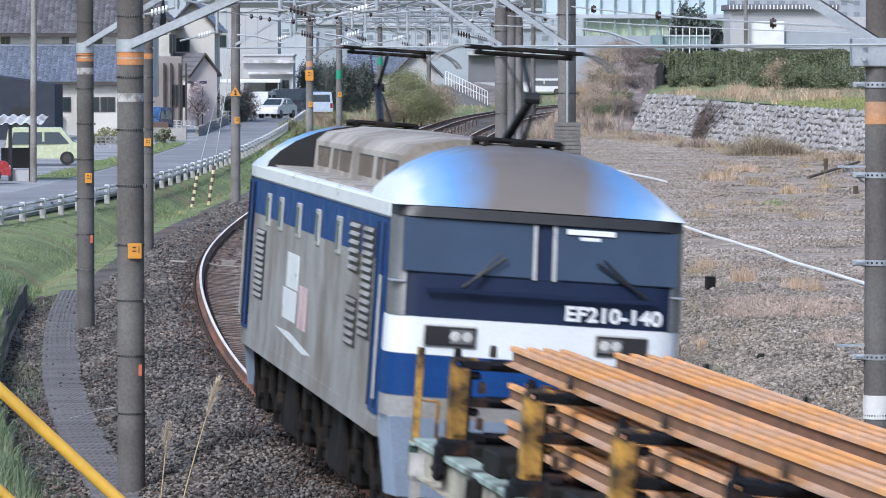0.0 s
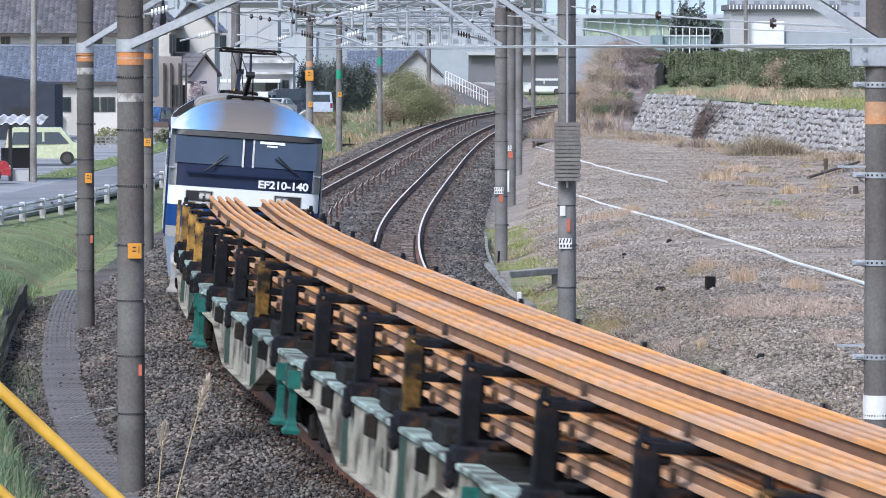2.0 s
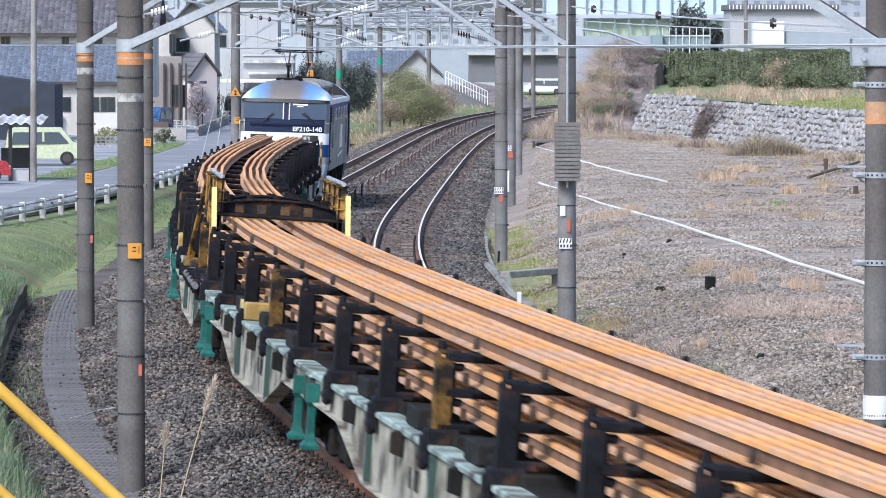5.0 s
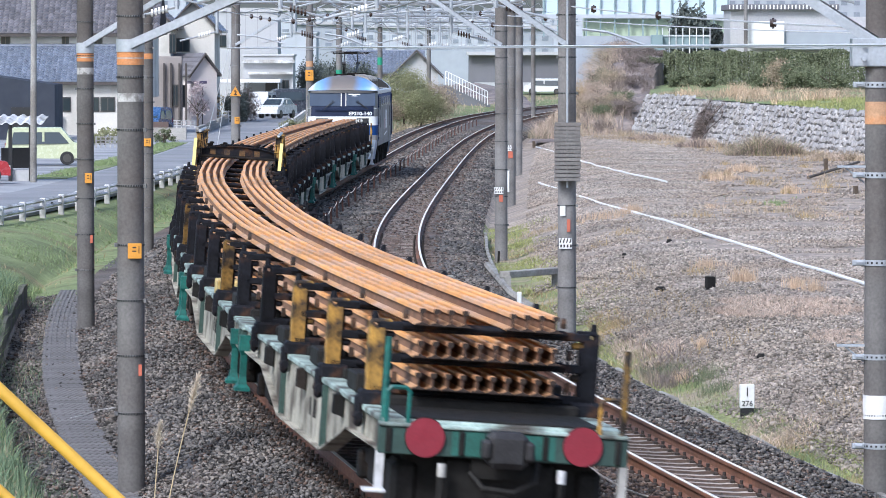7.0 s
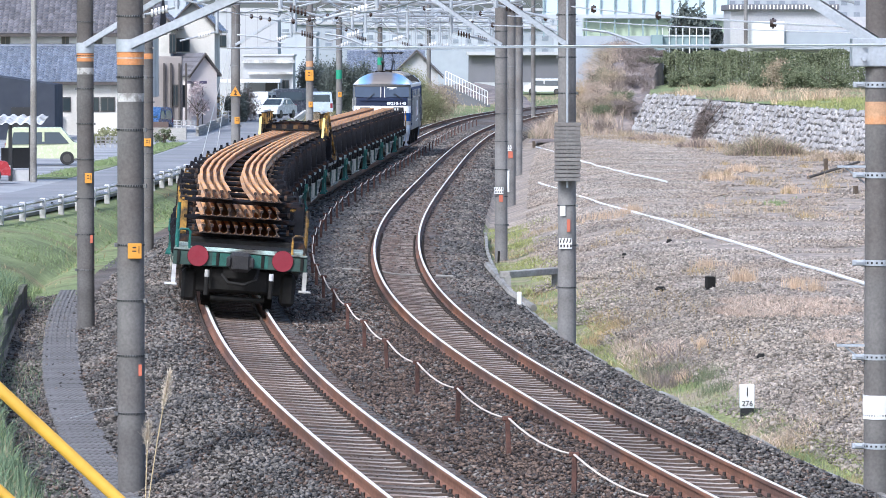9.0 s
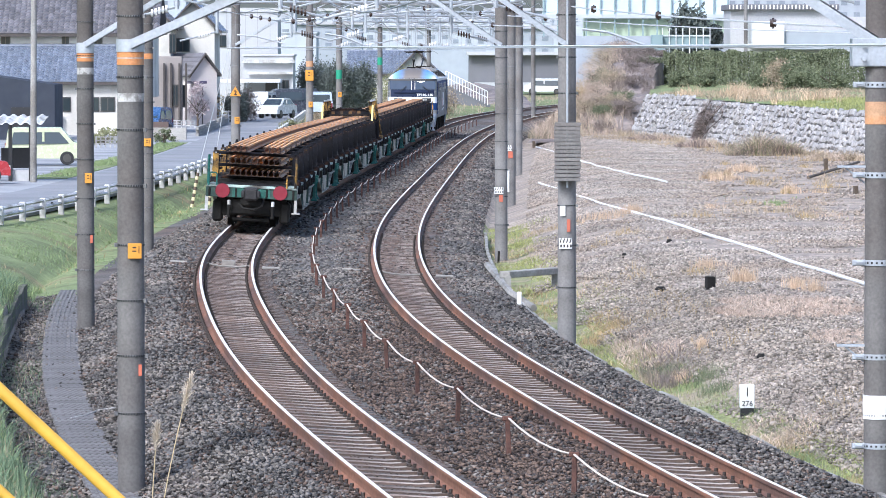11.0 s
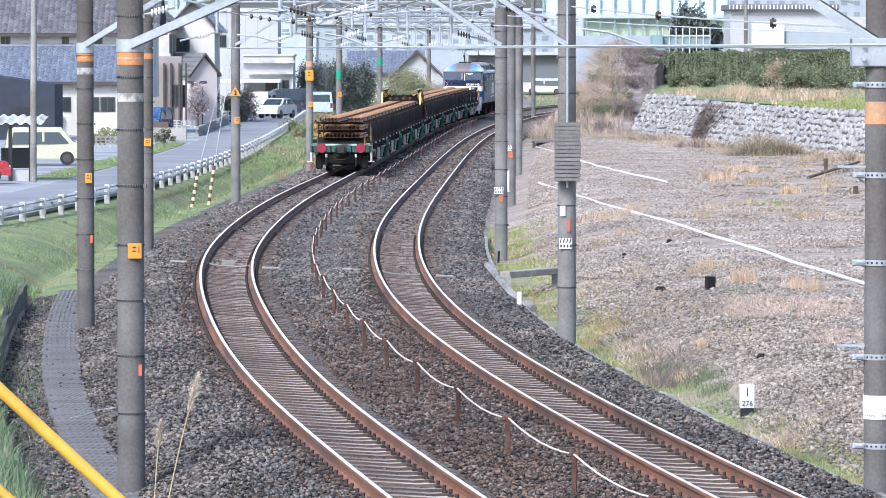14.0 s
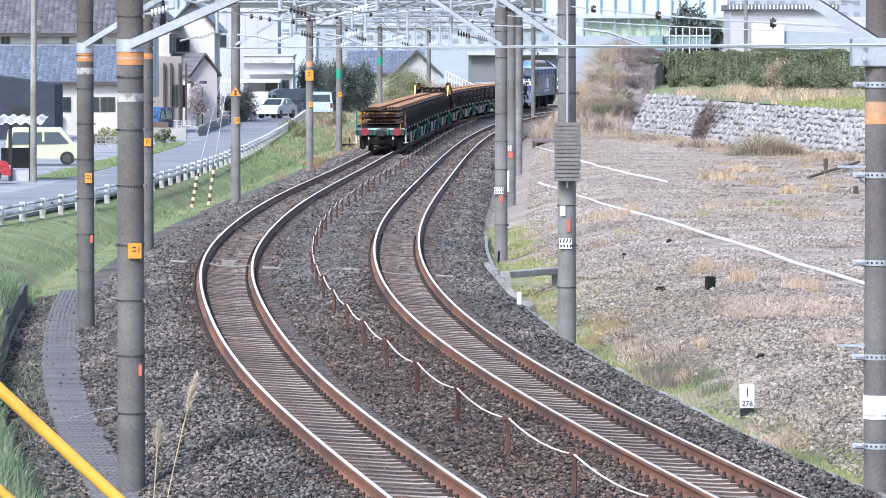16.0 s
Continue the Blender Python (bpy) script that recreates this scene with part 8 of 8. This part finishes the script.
# ---- train: wagons ----
def bogie(parent, yc):
    b = Shape()
    for sx in (-1, 1):
        b.box(sx * 0.98 - 0.06, sx * 0.98 + 0.06, yc - 1.15, yc + 1.15, 0.46, 0.62, c=0.03)
        b.box(sx * 0.98 - 0.08, sx * 0.98 + 0.08, yc - 0.3, yc + 0.3, 0.3, 0.7, c=0.04)
        for o in (-0.9, 0.9):
            b.box(sx * 1.0 - 0.1, sx * 1.0 + 0.1, yc + o - 0.15, yc + o + 0.15, 0.3, 0.6, c=0.03)
    b.box(-0.95, 0.95, yc - 0.2, yc + 0.2, 0.5, 0.75)
    g = part("bogie", b, M["chassis"], parent, "dark two-axle bogie")
    for o in (-0.9, 0.9):
        wheelset(g, yc + o, 0.43)


EAR = ((-0.06, 0.0), (0.06, 0.0), (0.06, 0.05), (0.035, 0.09), (0.0, 0.105), (-0.035, 0.09), (-0.06, 0.05))


def stake_mesh(sx):
    """An upright of the rail rack: an open channel with its foot, hooks and a round peg on top."""
    f = lambda a, b: (sx * a, sx * b) if sx > 0 else (sx * b, sx * a)
    s = Shape().box(*f(0.03, 0.075), -0.1, 0.1, 0.0, 0.86, c=0.01)
    for o in (-0.1, 0.08):
        s.box(*f(-0.09, 0.035), o, o + 0.022, 0.1, 0.8, c=0.004)
    s.box(*f(-0.16, 0.06), -0.075, 0.075, 0.84, 0.885, c=0.012)
    bits = [("foot", Shape().box(*f(-0.2, 0.14), -0.15, 0.15, -0.02, 0.15, c=0.03)),
            ("grip", Shape().box(*f(0.08, 0.17), -0.11, 0.11, -0.24, 0.1, c=0.03).rod((sx * 0.13, -0.15, -0.13), (sx * 0.13, 0.15, -0.13), 0.05, n=8)),
            ("back_plate", Shape().box(*f(-0.12, -0.06), -0.07, 0.07, 0.1, 0.72, c=0.012)),
            ("peg", Shape().rod((sx * 0.02, 0, 0.88), (sx * 0.02, 0, 0.96), 0.042, 0.03, n=8))]
    for z in (0.36, 0.69):
        bits.append(("hook", Shape().box(*f(-0.2, 0.0), -0.06, 0.06, z, z + 0.07, c=0.02)))
    # rusty ears that hold the outermost rail of each layer
    for z, x in ((0.9, -0.3), (0.57, -0.22), (0.24, -0.22)):
        bits.append(("ear", Shape().loft([[(sx * x - 0.025, o * w, z + h) for o, h in EAR] for w in (1.0,)] + [[(sx * x + 0.025, o, z + h) for o, h in EAR]])))
    return s, bits


def build_wagon():
    top = thing("rail_wagon", "pale green flat wagon with dark racks that hold stacked rails", "wagon", group="rail wagons")
    H = 8.55
    part("deck", Shape().box(-1.22, 1.22, -H, H, 1.08, 1.15, c=0.015), M["deck"], top, "worn pale green deck plate")
    for sx in (-1, 1):
        prof = [(-H, 1.08), (-H, 0.82), (-5.4, 0.8), (-2.7, 0.36), (2.7, 0.36), (5.4, 0.8), (H, 0.82), (H, 1.08)]
        s = Shape().loft([[(sx * 1.16 - 0.012, y, z) for y, z in prof], [(sx * 1.16 + 0.012, y, z) for y, z in prof]])
        sill = part("side_sill", s, M["sill"], top, "pale grey fish-bellied side sill")
        part("flange", Shape().loft([[(sx * 1.05, y, z), (sx * 1.25, y, z), (sx * 1.25, y, z + 0.02), (sx * 1.05, y, z + 0.02)] for y, z in prof[1:7]]), M["sill"], sill)
        for y in (-2.6, 2.6):
            part("stiffener", Shape().box(sx * 1.2 - 0.035, sx * 1.2 + 0.035, y - 0.05, y + 0.05, 0.4, 1.08), M["beam"], sill, "dark green upright stiffener")
        for y in (-4.35, 0.0, 4.35):
            part("lashing_winch", Shape().loft([[(sx * 1.19, y - 0.14, z0), (sx * 1.29, y - 0.1, z0 + 0.03), (sx * 1.29, y - 0.1, z1 - 0.03), (sx * 1.19, y - 0.14, z1)] for z0, z1 in ((0.86, 1.12),)] + [[(sx * 1.19, y + 0.14, 0.86), (sx * 1.29, y + 0.1, 0.89), (sx * 1.29, y + 0.1, 1.09), (sx * 1.19, y + 0.14, 1.12)]]), M["chassis"], sill, "black lashing winch on the sill")
        for y in (-1.3, -1.1, -0.7):
            part("marking", Shape().box(sx * 1.174 - 0.003, sx * 1.174 + 0.003, y - 0.06, y + 0.06, 0.62, 0.82), M["under"], sill, "small unreadable stencilled mark")
        for y in (-H + 0.6, H - 0.6):
            st = Shape()
            prof = [(0.07, 1.04), (0.07, 0.84), (0.042, 0.78), (0.042, 0.5), (0.06, 0.4), (0.1, 0.35), (0.1, 0.31)]
            st.loft([[(sx * 1.25 - w, y - w - 0.02, z), (sx * 1.25 + w, y - w - 0.02, z), (sx * 1.25 + w, y + w + 0.02, z), (sx * 1.25 - w, y + w + 0.02, z)] for w, z in prof])
            part("step", st, M["teal"], top, "bright teal corner step")
    part("centre_beam", Shape().box(-0.3, 0.3, -H, H, 0.6, 1.08), M["under"], top)
    for y in (-H, H):
        eb = part("end_beam", Shape().box(-1.25, 1.25, y - 0.06, y + 0.06, 0.8, 1.07, c=0.01), M["beam"], top, "dark green end beam")
        for x in (-0.42, 0.42, -1.15, 1.15):
            part("gusset", Shape().box(x - 0.03, x + 0.03, y - 0.085, y + 0.085, 0.82, 1.06, c=0.008), M["under"], eb)
        part("beam_edge", Shape().box(-1.25, 1.25, y - 0.09, y + 0.07, 1.074, 1.11, c=0.008), M["deck"], top, "pale worn top edge of the end beam")
        part("coupler", Shape().box(-0.13, 0.13, y + (0.05 if y > 0 else -0.36), y + (0.36 if y > 0 else -0.05), 0.76, 1.02, c=0.03), M["under"], top)
    for yc in (-6.35, 6.35):
        bogie(top, yc)
    part("deck_gear", Shape().box(-0.98, 0.98, -H + 0.05, H - 0.05, 1.152, 1.17, c=0.005).box(-0.34, 0.34, -H + 2.2, H - 2.2, 1.17, 1.3, c=0.02), M["under"], top, "black boards along the middle of the deck")
    for y in (-4.35, 0.0, 4.35):
        for sx in (-1, 1):
            part("spare_block", Shape().box(sx * 0.95 - 0.16, sx * 0.95 + 0.16, y - 0.45, y + 0.45, 1.155, 1.36, c=0.02).rod((sx * 0.98, y - 0.7, 1.24), (sx * 0.98, y + 0.7, 1.24), 0.05, n=8), M["under"], top, "black greasy guide block on the deck")
    i = 0
    for y in (-6.52, -2.17, 2.17, 6.52):
        for z, wdt in ((1.28, 1.16), (1.605, 1.1), (1.935, 1.1)):
            bm_ = Shape().box(-wdt, wdt, y - 0.1, y + 0.1, z - 0.01, z + 0.075, c=0.012)
            for o in (-0.15, 0.15):
                bm_.rod((-0.85, y + o * 0.7, z + 0.05), (0.85, y + o * 0.7, z + 0.05), 0.035, n=8)
            part("cross_beam", bm_, M["post"], top, "dark roller beam between the rail layers")
        part("bolster", Shape().box(-1.0, 1.0, y - 0.32, y + 0.32, 1.15, 1.265, c=0.02), M["under"], top, "black bolster on the deck")
        for sx in (-1, 1):
            worn = i == 2
            body, bits = stake_mesh(sx)
            o = part("stake", body, M["postworn" if worn else "post"], top, "black upright with ochre paint left on it" if worn else "black greasy upright")
            o.location = (sx * 1.12, y, 1.15)
            for bit, shape in bits:
                part(bit, shape, M["earrust" if bit == "ear" else "postworn" if bit == "hook" and i % 3 == 1 else "post"], o)
            i += 1
    return top


def build_clamp(wagon, yc, cx=-0.04):
    """The tall clamping frame in the middle of the train: two rows of four uprights joined by arched beams."""
    f = part("clamp_frame", Shape().box(-1.16, 1.16, yc - 1.2, yc + 3.6, 1.15, 1.22, c=0.02), M["post"], wagon, "tall black and yellow clamping frame over the rails")
    hw, zt = 0.96, 2.79
    for sx in (-1, 1):
        X = lambda a, b: sorted((cx + sx * a, cx + sx * b))
        for k, o in enumerate((-0.9, 0.5, 1.9, 3.3)):
            y = yc + o
            s = Shape().box(*X(hw - 0.05, hw + 0.06), y + 0.05, y + 0.075, 1.22, zt - 0.02)
            s.box(*X(hw - 0.05, hw - 0.028), y - 0.09, y + 0.05, 1.22, zt - 0.02)
            for z in (1.55, 1.78, 2.0, 2.22):
                s.box(*X(hw - 0.05, hw + 0.06), y - 0.1, y + 0.06, z, z + 0.03)
            post = part("clamp_post", s, M["post"], f, "black upright channel with welded ribs")
            part("post_flange", Shape().box(*X(hw + 0.025, hw + 0.065), y - 0.115, y - 0.095, 1.3, 2.25, c=0.004).box(*X(hw + 0.045, hw + 0.068), y - 0.095, y + 0.05, 1.22, zt - 0.02, c=0.004), M["postyellow"], post, "worn ochre edge of the upright")
            for j, z in enumerate((2.27, 2.44, 2.61)):
                part("rib_panel", Shape().box(*X(hw - 0.07, hw + 0.05), y - 0.075, y - 0.055, z, z + 0.15, c=0.005).box(*X(hw - 0.085, hw + 0.07), y - 0.11, y - 0.05, z + 0.15, z + 0.168), M["postyellow"], post, "worn yellow ribbed head panel" if j == 2 else "")
            part("post_cap", Shape().box(*X(hw - 0.1, hw + 0.1), y - 0.13, y + 0.12, zt - 0.02, zt + 0.01, c=0.008), M["postworn"], post)
        for y in (yc - 0.75, yc + 0.2, yc + 1.2, yc + 2.6):
            part("top_roller", Shape().rod((cx + sx * hw, y - 0.45, zt + 0.04), (cx + sx * hw, y + 0.45, zt + 0.04), 0.037, n=10), M["galv"], f, "worn grey steel bar on the posts")
        part("brace", Shape().box(-0.038, 0.038, -0.03, 0.03, 0, 2.17, look((cx + sx * 1.03, yc - 2.7, 1.18), (cx + sx * 1.05, yc - 1.08, 2.64)) @ pose(0, 0, 0, 180)), mat_cream, f, "pale yellow slanting brace")
        part("brace", Shape().rod((cx + sx * 1.2, yc + 5.0, 1.2), (cx + sx * 1.0, yc + 3.4, 2.72), 0.04, n=8), M["postyellow"], f, "ochre slanting brace")
        part("winch_box", Shape().box(*X(1.02, 1.26), yc + 4.6, yc + 5.4, 1.15, 1.3, c=0.02).box(*X(1.08, 1.2), yc + 4.8, yc + 5.2, 1.3, 1.4, c=0.02), M["postyellow"], f, "worn yellow foot box")
        for o in (-1.6, -0.6, 0.5, 1.6, 2.7):
            part("side_roller", Shape().rod((cx + sx * 1.27, yc + o - 0.22, 1.12), (cx + sx * 1.27, yc + o + 0.22, 1.12), 0.05, n=10), M["bandsteel"], f, "grey steel roller along the deck edge")
            part("roller_bracket", Shape().box(*X(1.14, 1.3), yc + o + 0.3, yc + o + 0.42, 0.98, 1.2, c=0.015), M["post"], f)
    arch = [(-0.93, 0.0), (-0.93, 0.13), (-0.5, 0.225), (-0.15, 0.245), (0.15, 0.245), (0.5, 0.225), (0.93, 0.13), (0.93, 0.0)]
    for y, z in ((yc - 0.75, 2.24), (yc + 0.3, 2.22), (yc + 1.4, 2.24), (yc + 2.5, 2.22)):
        web = part("arch_beam", Shape().loft([[(cx + x, y, z + h) for x, h in arch], [(cx + x, y + 0.04, z + h) for x, h in arch]]), M["post"], f, "black arched beam with worn brown patches")
        part("arch_flange", Shape().loft([[(cx + x, y - 0.05, z + h), (cx + x, y + 0.09, z + h), (cx + x, y + 0.09, z + h + 0.022), (cx + x, y - 0.05, z + h + 0.022)] for x, h in arch[1:7]]), M["post"], web)
        for x in (-0.62, -0.27, 0.1, 0.46):
            part("brown_patch", Shape().box(cx + x - 0.075, cx + x + 0.065, y - 0.004, y + 0.002, z + 0.03, z + 0.17), PATCH, web, "brown worn patch")
        for x in (-0.75, -0.42, 0.0, 0.42, 0.75):
            part("clamp_screw", Shape().rod((cx + x, y + 0.2, z - 0.04), (cx + x, y + 0.2, z + 0.3), 0.022, n=6).rod((cx + x, y + 0.2, z + 0.25), (cx + x, y + 0.2, z + 0.29), 0.045, n=6), M["chassis"], web)
    for y, z in ((yc - 0.95, 2.225), (yc - 0.85, 2.235), (yc + 0.9, 2.23)):
        part("clamp_bar", Shape().rod((cx - 1.0, y, z), (cx + 1.0, y, z), 0.024, n=8), M["chassis"], f, "dark steel bar across the rails")


mat_cream = mat("pale_yellow_paint", (0.72, 0.58, 0.2), 0.55, var=0.12, scale=3)


BOXYELLOW = mat("dusty_yellow_box_paint", (0.55, 0.42, 0.16), 0.65, var=0.25, scale=3, second=(0.3, 0.19, 0.05), mix_scale=2.0)
PATCH = mat("brown_worn_patch", (0.1, 0.05, 0.013), 0.7, var=0.4, scale=8, second=(0.02, 0.014, 0.01), mix_scale=9, mix_lo=0.4, mix_hi=0.62)


def build_tail(wagon):
    """Discs, handrails and foot steps of the last wagon's end."""
    y = -8.55
    for sx in (-1, 1):
        d = part("tail_disc", Shape().rod((sx * 0.79, y - 0.075, 0.98), (sx * 0.79, y - 0.1, 0.98), 0.195, n=32), M["red"], wagon, "round red tail marker disc")
        part("rim", Shape().rod((sx * 0.79, y - 0.06, 0.98), (sx * 0.79, y - 0.08, 0.98), 0.203, n=32), M["under"], d)
        m = M["teal"] if sx < 0 else M["postyellow"]
        part("handrail", Shape().tube([(sx * 1.18, y, 1.1), (sx * 1.18, y, 1.42), (sx * 1.14, y, 1.46), (sx * 1.0, y, 1.46), (sx * 0.96, y, 1.42), (sx * 0.96, y, 1.1)], 0.025), m, wagon)
        part("corner_post", Shape().rod((sx * 1.2, y + 0.05, 1.1), (sx * 1.2, y + 0.05, 1.95), 0.035, n=8), m, wagon)
        part("foot_step", Shape().box(sx * 1.22 - 0.04, sx * 1.22 + 0.04, y - 0.05, y + 0.05, 0.42, 0.82).box(sx * 1.25 - 0.13, sx * 1.25 + 0.1, y - 0.12, y + 0.1, 0.41, 0.45, c=0.01), M["fencewhite"], wagon, "white-painted foot step")
        part("brake_pipe", Shape().rod((sx * 0.6, y - 0.05, 0.26), (sx * 0.6, y - 0.05, 0.66), 0.045, n=10), M["under"], wagon)
        part("brake_cock", Shape().rod((sx * 0.6, y - 0.06, 0.6), (sx * 0.6, y - 0.06, 0.73), 0.046, n=10), M["fencewhite"], wagon, "white-painted brake cock")
    part("coupler_head", Shape().box(-0.2, 0.2, y - 0.5, y - 0.1, 0.74, 1.1, c=0.06).box(-0.26, -0.16, y - 0.5, y - 0.25, 0.82, 1.02, c=0.03).box(0.16, 0.26, y - 0.5, y - 0.25, 0.82, 1.02, c=0.03), mat("coupler_grey_steel", (0.035, 0.033, 0.034), 0.5, metal=0.4, var=0.4, scale=6), wagon, "grey knuckle coupler")
    part("air_hose", Shape().tube([(0.35, y - 0.1, 0.78), (0.3, y - 0.25, 0.6), (0.1, y - 0.3, 0.5), (-0.2, y - 0.25, 0.52), (-0.32, y - 0.12, 0.66)], 0.035, n=8), M["under"], wagon)
    part("end_panel", Shape().box(-0.52, 0.52, y - 0.068, y - 0.062, 0.82, 1.06, c=0.002), mat("teal_green_panel_paint", (0.02, 0.1, 0.078), 0.6, var=0.3, scale=3), wagon, "teal panel behind the coupler")
    part("brake_gear", Shape().box(-0.95, 0.95, y + 0.35, y + 0.6, 0.3, 0.8, c=0.03).box(-0.55, 0.55, y + 0.1, y + 0.36, 0.34, 0.78, c=0.04).box(-1.06, -0.78, y + 0.3, y + 0.9, 0.12, 0.72, c=0.06).box(0.78, 1.06, y + 0.3, y + 0.9, 0.12, 0.72, c=0.06).rod((-0.5, y + 0.3, 0.2), (0.5, y + 0.3, 0.2), 0.05, n=8), M["under"], wagon, "black brake gear below the end beam")


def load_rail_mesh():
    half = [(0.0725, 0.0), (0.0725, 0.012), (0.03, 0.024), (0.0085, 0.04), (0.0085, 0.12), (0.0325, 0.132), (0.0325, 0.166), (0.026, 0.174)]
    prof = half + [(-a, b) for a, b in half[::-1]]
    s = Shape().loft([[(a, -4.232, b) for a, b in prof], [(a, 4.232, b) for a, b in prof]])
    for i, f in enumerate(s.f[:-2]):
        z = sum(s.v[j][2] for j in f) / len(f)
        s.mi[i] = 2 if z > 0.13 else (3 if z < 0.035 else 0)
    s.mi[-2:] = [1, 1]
    # web rust is darkened to carry the shade between the stacked rails
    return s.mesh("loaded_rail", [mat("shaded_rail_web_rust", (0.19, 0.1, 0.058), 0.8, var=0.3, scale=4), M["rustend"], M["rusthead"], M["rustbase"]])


LOAD_RAIL = load_rail_mesh()


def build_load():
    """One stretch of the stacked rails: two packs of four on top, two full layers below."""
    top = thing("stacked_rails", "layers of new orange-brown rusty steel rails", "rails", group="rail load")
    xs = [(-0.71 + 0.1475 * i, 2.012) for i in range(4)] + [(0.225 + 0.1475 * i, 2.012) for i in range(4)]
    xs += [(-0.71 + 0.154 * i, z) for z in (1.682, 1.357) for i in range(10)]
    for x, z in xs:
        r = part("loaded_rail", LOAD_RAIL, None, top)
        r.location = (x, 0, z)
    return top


WAGONS = [build_wagon()]
for i in range(8):
    WAGONS.append(copy_thing(WAGONS[0], Matrix.Identity(4)))
for k, lo, hi in ((0, -3, 9), (8, -9, 3)):
    for o in [o for o in WAGONS[k].children if o.name.startswith("stake") and o.location.x < 0 and lo < o.location.y < hi]:
        o.data = o.data.copy()
        o.data.materials[0] = M["postyellow"]
        tagged(o, "worn ochre-yellow upright")
build_clamp(WAGONS[4], -3.1)
for o in [o for o in WAGONS[8].children if o.name.startswith("step") and o.data.vertices[0].co.y < 0]:
    bpy.data.objects.remove(o)
for sx in (-1, 1):
    part("corner_post", Shape().box(sx * 1.2 - 0.035, sx * 1.2 + 0.035, 8.5, 8.57, 1.1, 2.0, c=0.01), M["postyellow"], WAGONS[0], "yellow corner post")
    part("handrail", Shape().tube([(sx * 1.2, 8.56, 1.1), (sx * 1.2, 8.56, 1.5), (sx * 1.0, 8.56, 1.5), (sx * 1.0, 8.56, 1.1)], 0.025), M["postyellow"], WAGONS[0])
build_tail(WAGONS[8])
# pale step at the corner next to the locomotive
for o in [o for o in WAGONS[0].children if o.name.startswith("step") and o.data.vertices[0].co.y > 0]:
    o.data = o.data.copy()
    o.data.materials[0] = M["fencewhite"]
    tagged(o, "white-painted corner step")
for k, y in ((5, 2.4), (3, -6.9), (7, -1.0)):
    part("chock_box", Shape().box(-1.2, -0.82, y - 0.45, y + 0.45, 1.155, 1.4, c=0.02), BOXYELLOW, WAGONS[k], "pale yellow box on the deck")
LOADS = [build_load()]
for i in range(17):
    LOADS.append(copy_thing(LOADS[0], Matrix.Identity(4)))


def motions():
    times = [0.5 * i for i in range(33)]
    walk(LOCO, [(t, vehicle_pose(8.7 + SPEED * t - slow(t), 6.0)) for t in times])
    for i, w in enumerate(WAGONS):
        walk(w, [(t, vehicle_pose(-0.6 - 17.4 * (i + 0.5) + SPEED * t - slow(t), 6.35)) for t in times])
    # the plume grass sways in the draught
    sway = [(0.0, 0), (1.0, -3), (1.5, 0), (2.3, -25), (3.0, 5), (3.5, 10), (4.2, 8), (6.3, -30), (6.9, -32), (7.5, -60), (8.0, -80), (8.6, -78), (9.2, -85), (10.2, -60), (11.3, -45),
            (12.0, -70), (12.5, -85), (13.0, -60), (13.8, -35), (14.5, -35), (15.2, -50), (16.0, -38)]
    for ob, root, k in ((PLUME, PLUME_ROOT, 1.0), (PLUME2, PLUME2_ROOT, 0.5)):
        walk(ob, [(t, Matrix.Translation(root) @ Matrix.Rotation(k * d * 34 / 9000 / 2.6, 4, "Y")) for t, d in sway])
    for i, w in enumerate(LOADS):
        walk(w, [(t, vehicle_pose(-3.3 - 8.456 * (i + 0.5) + SPEED * t - slow(t), 4.228)) for t in times])


motions()
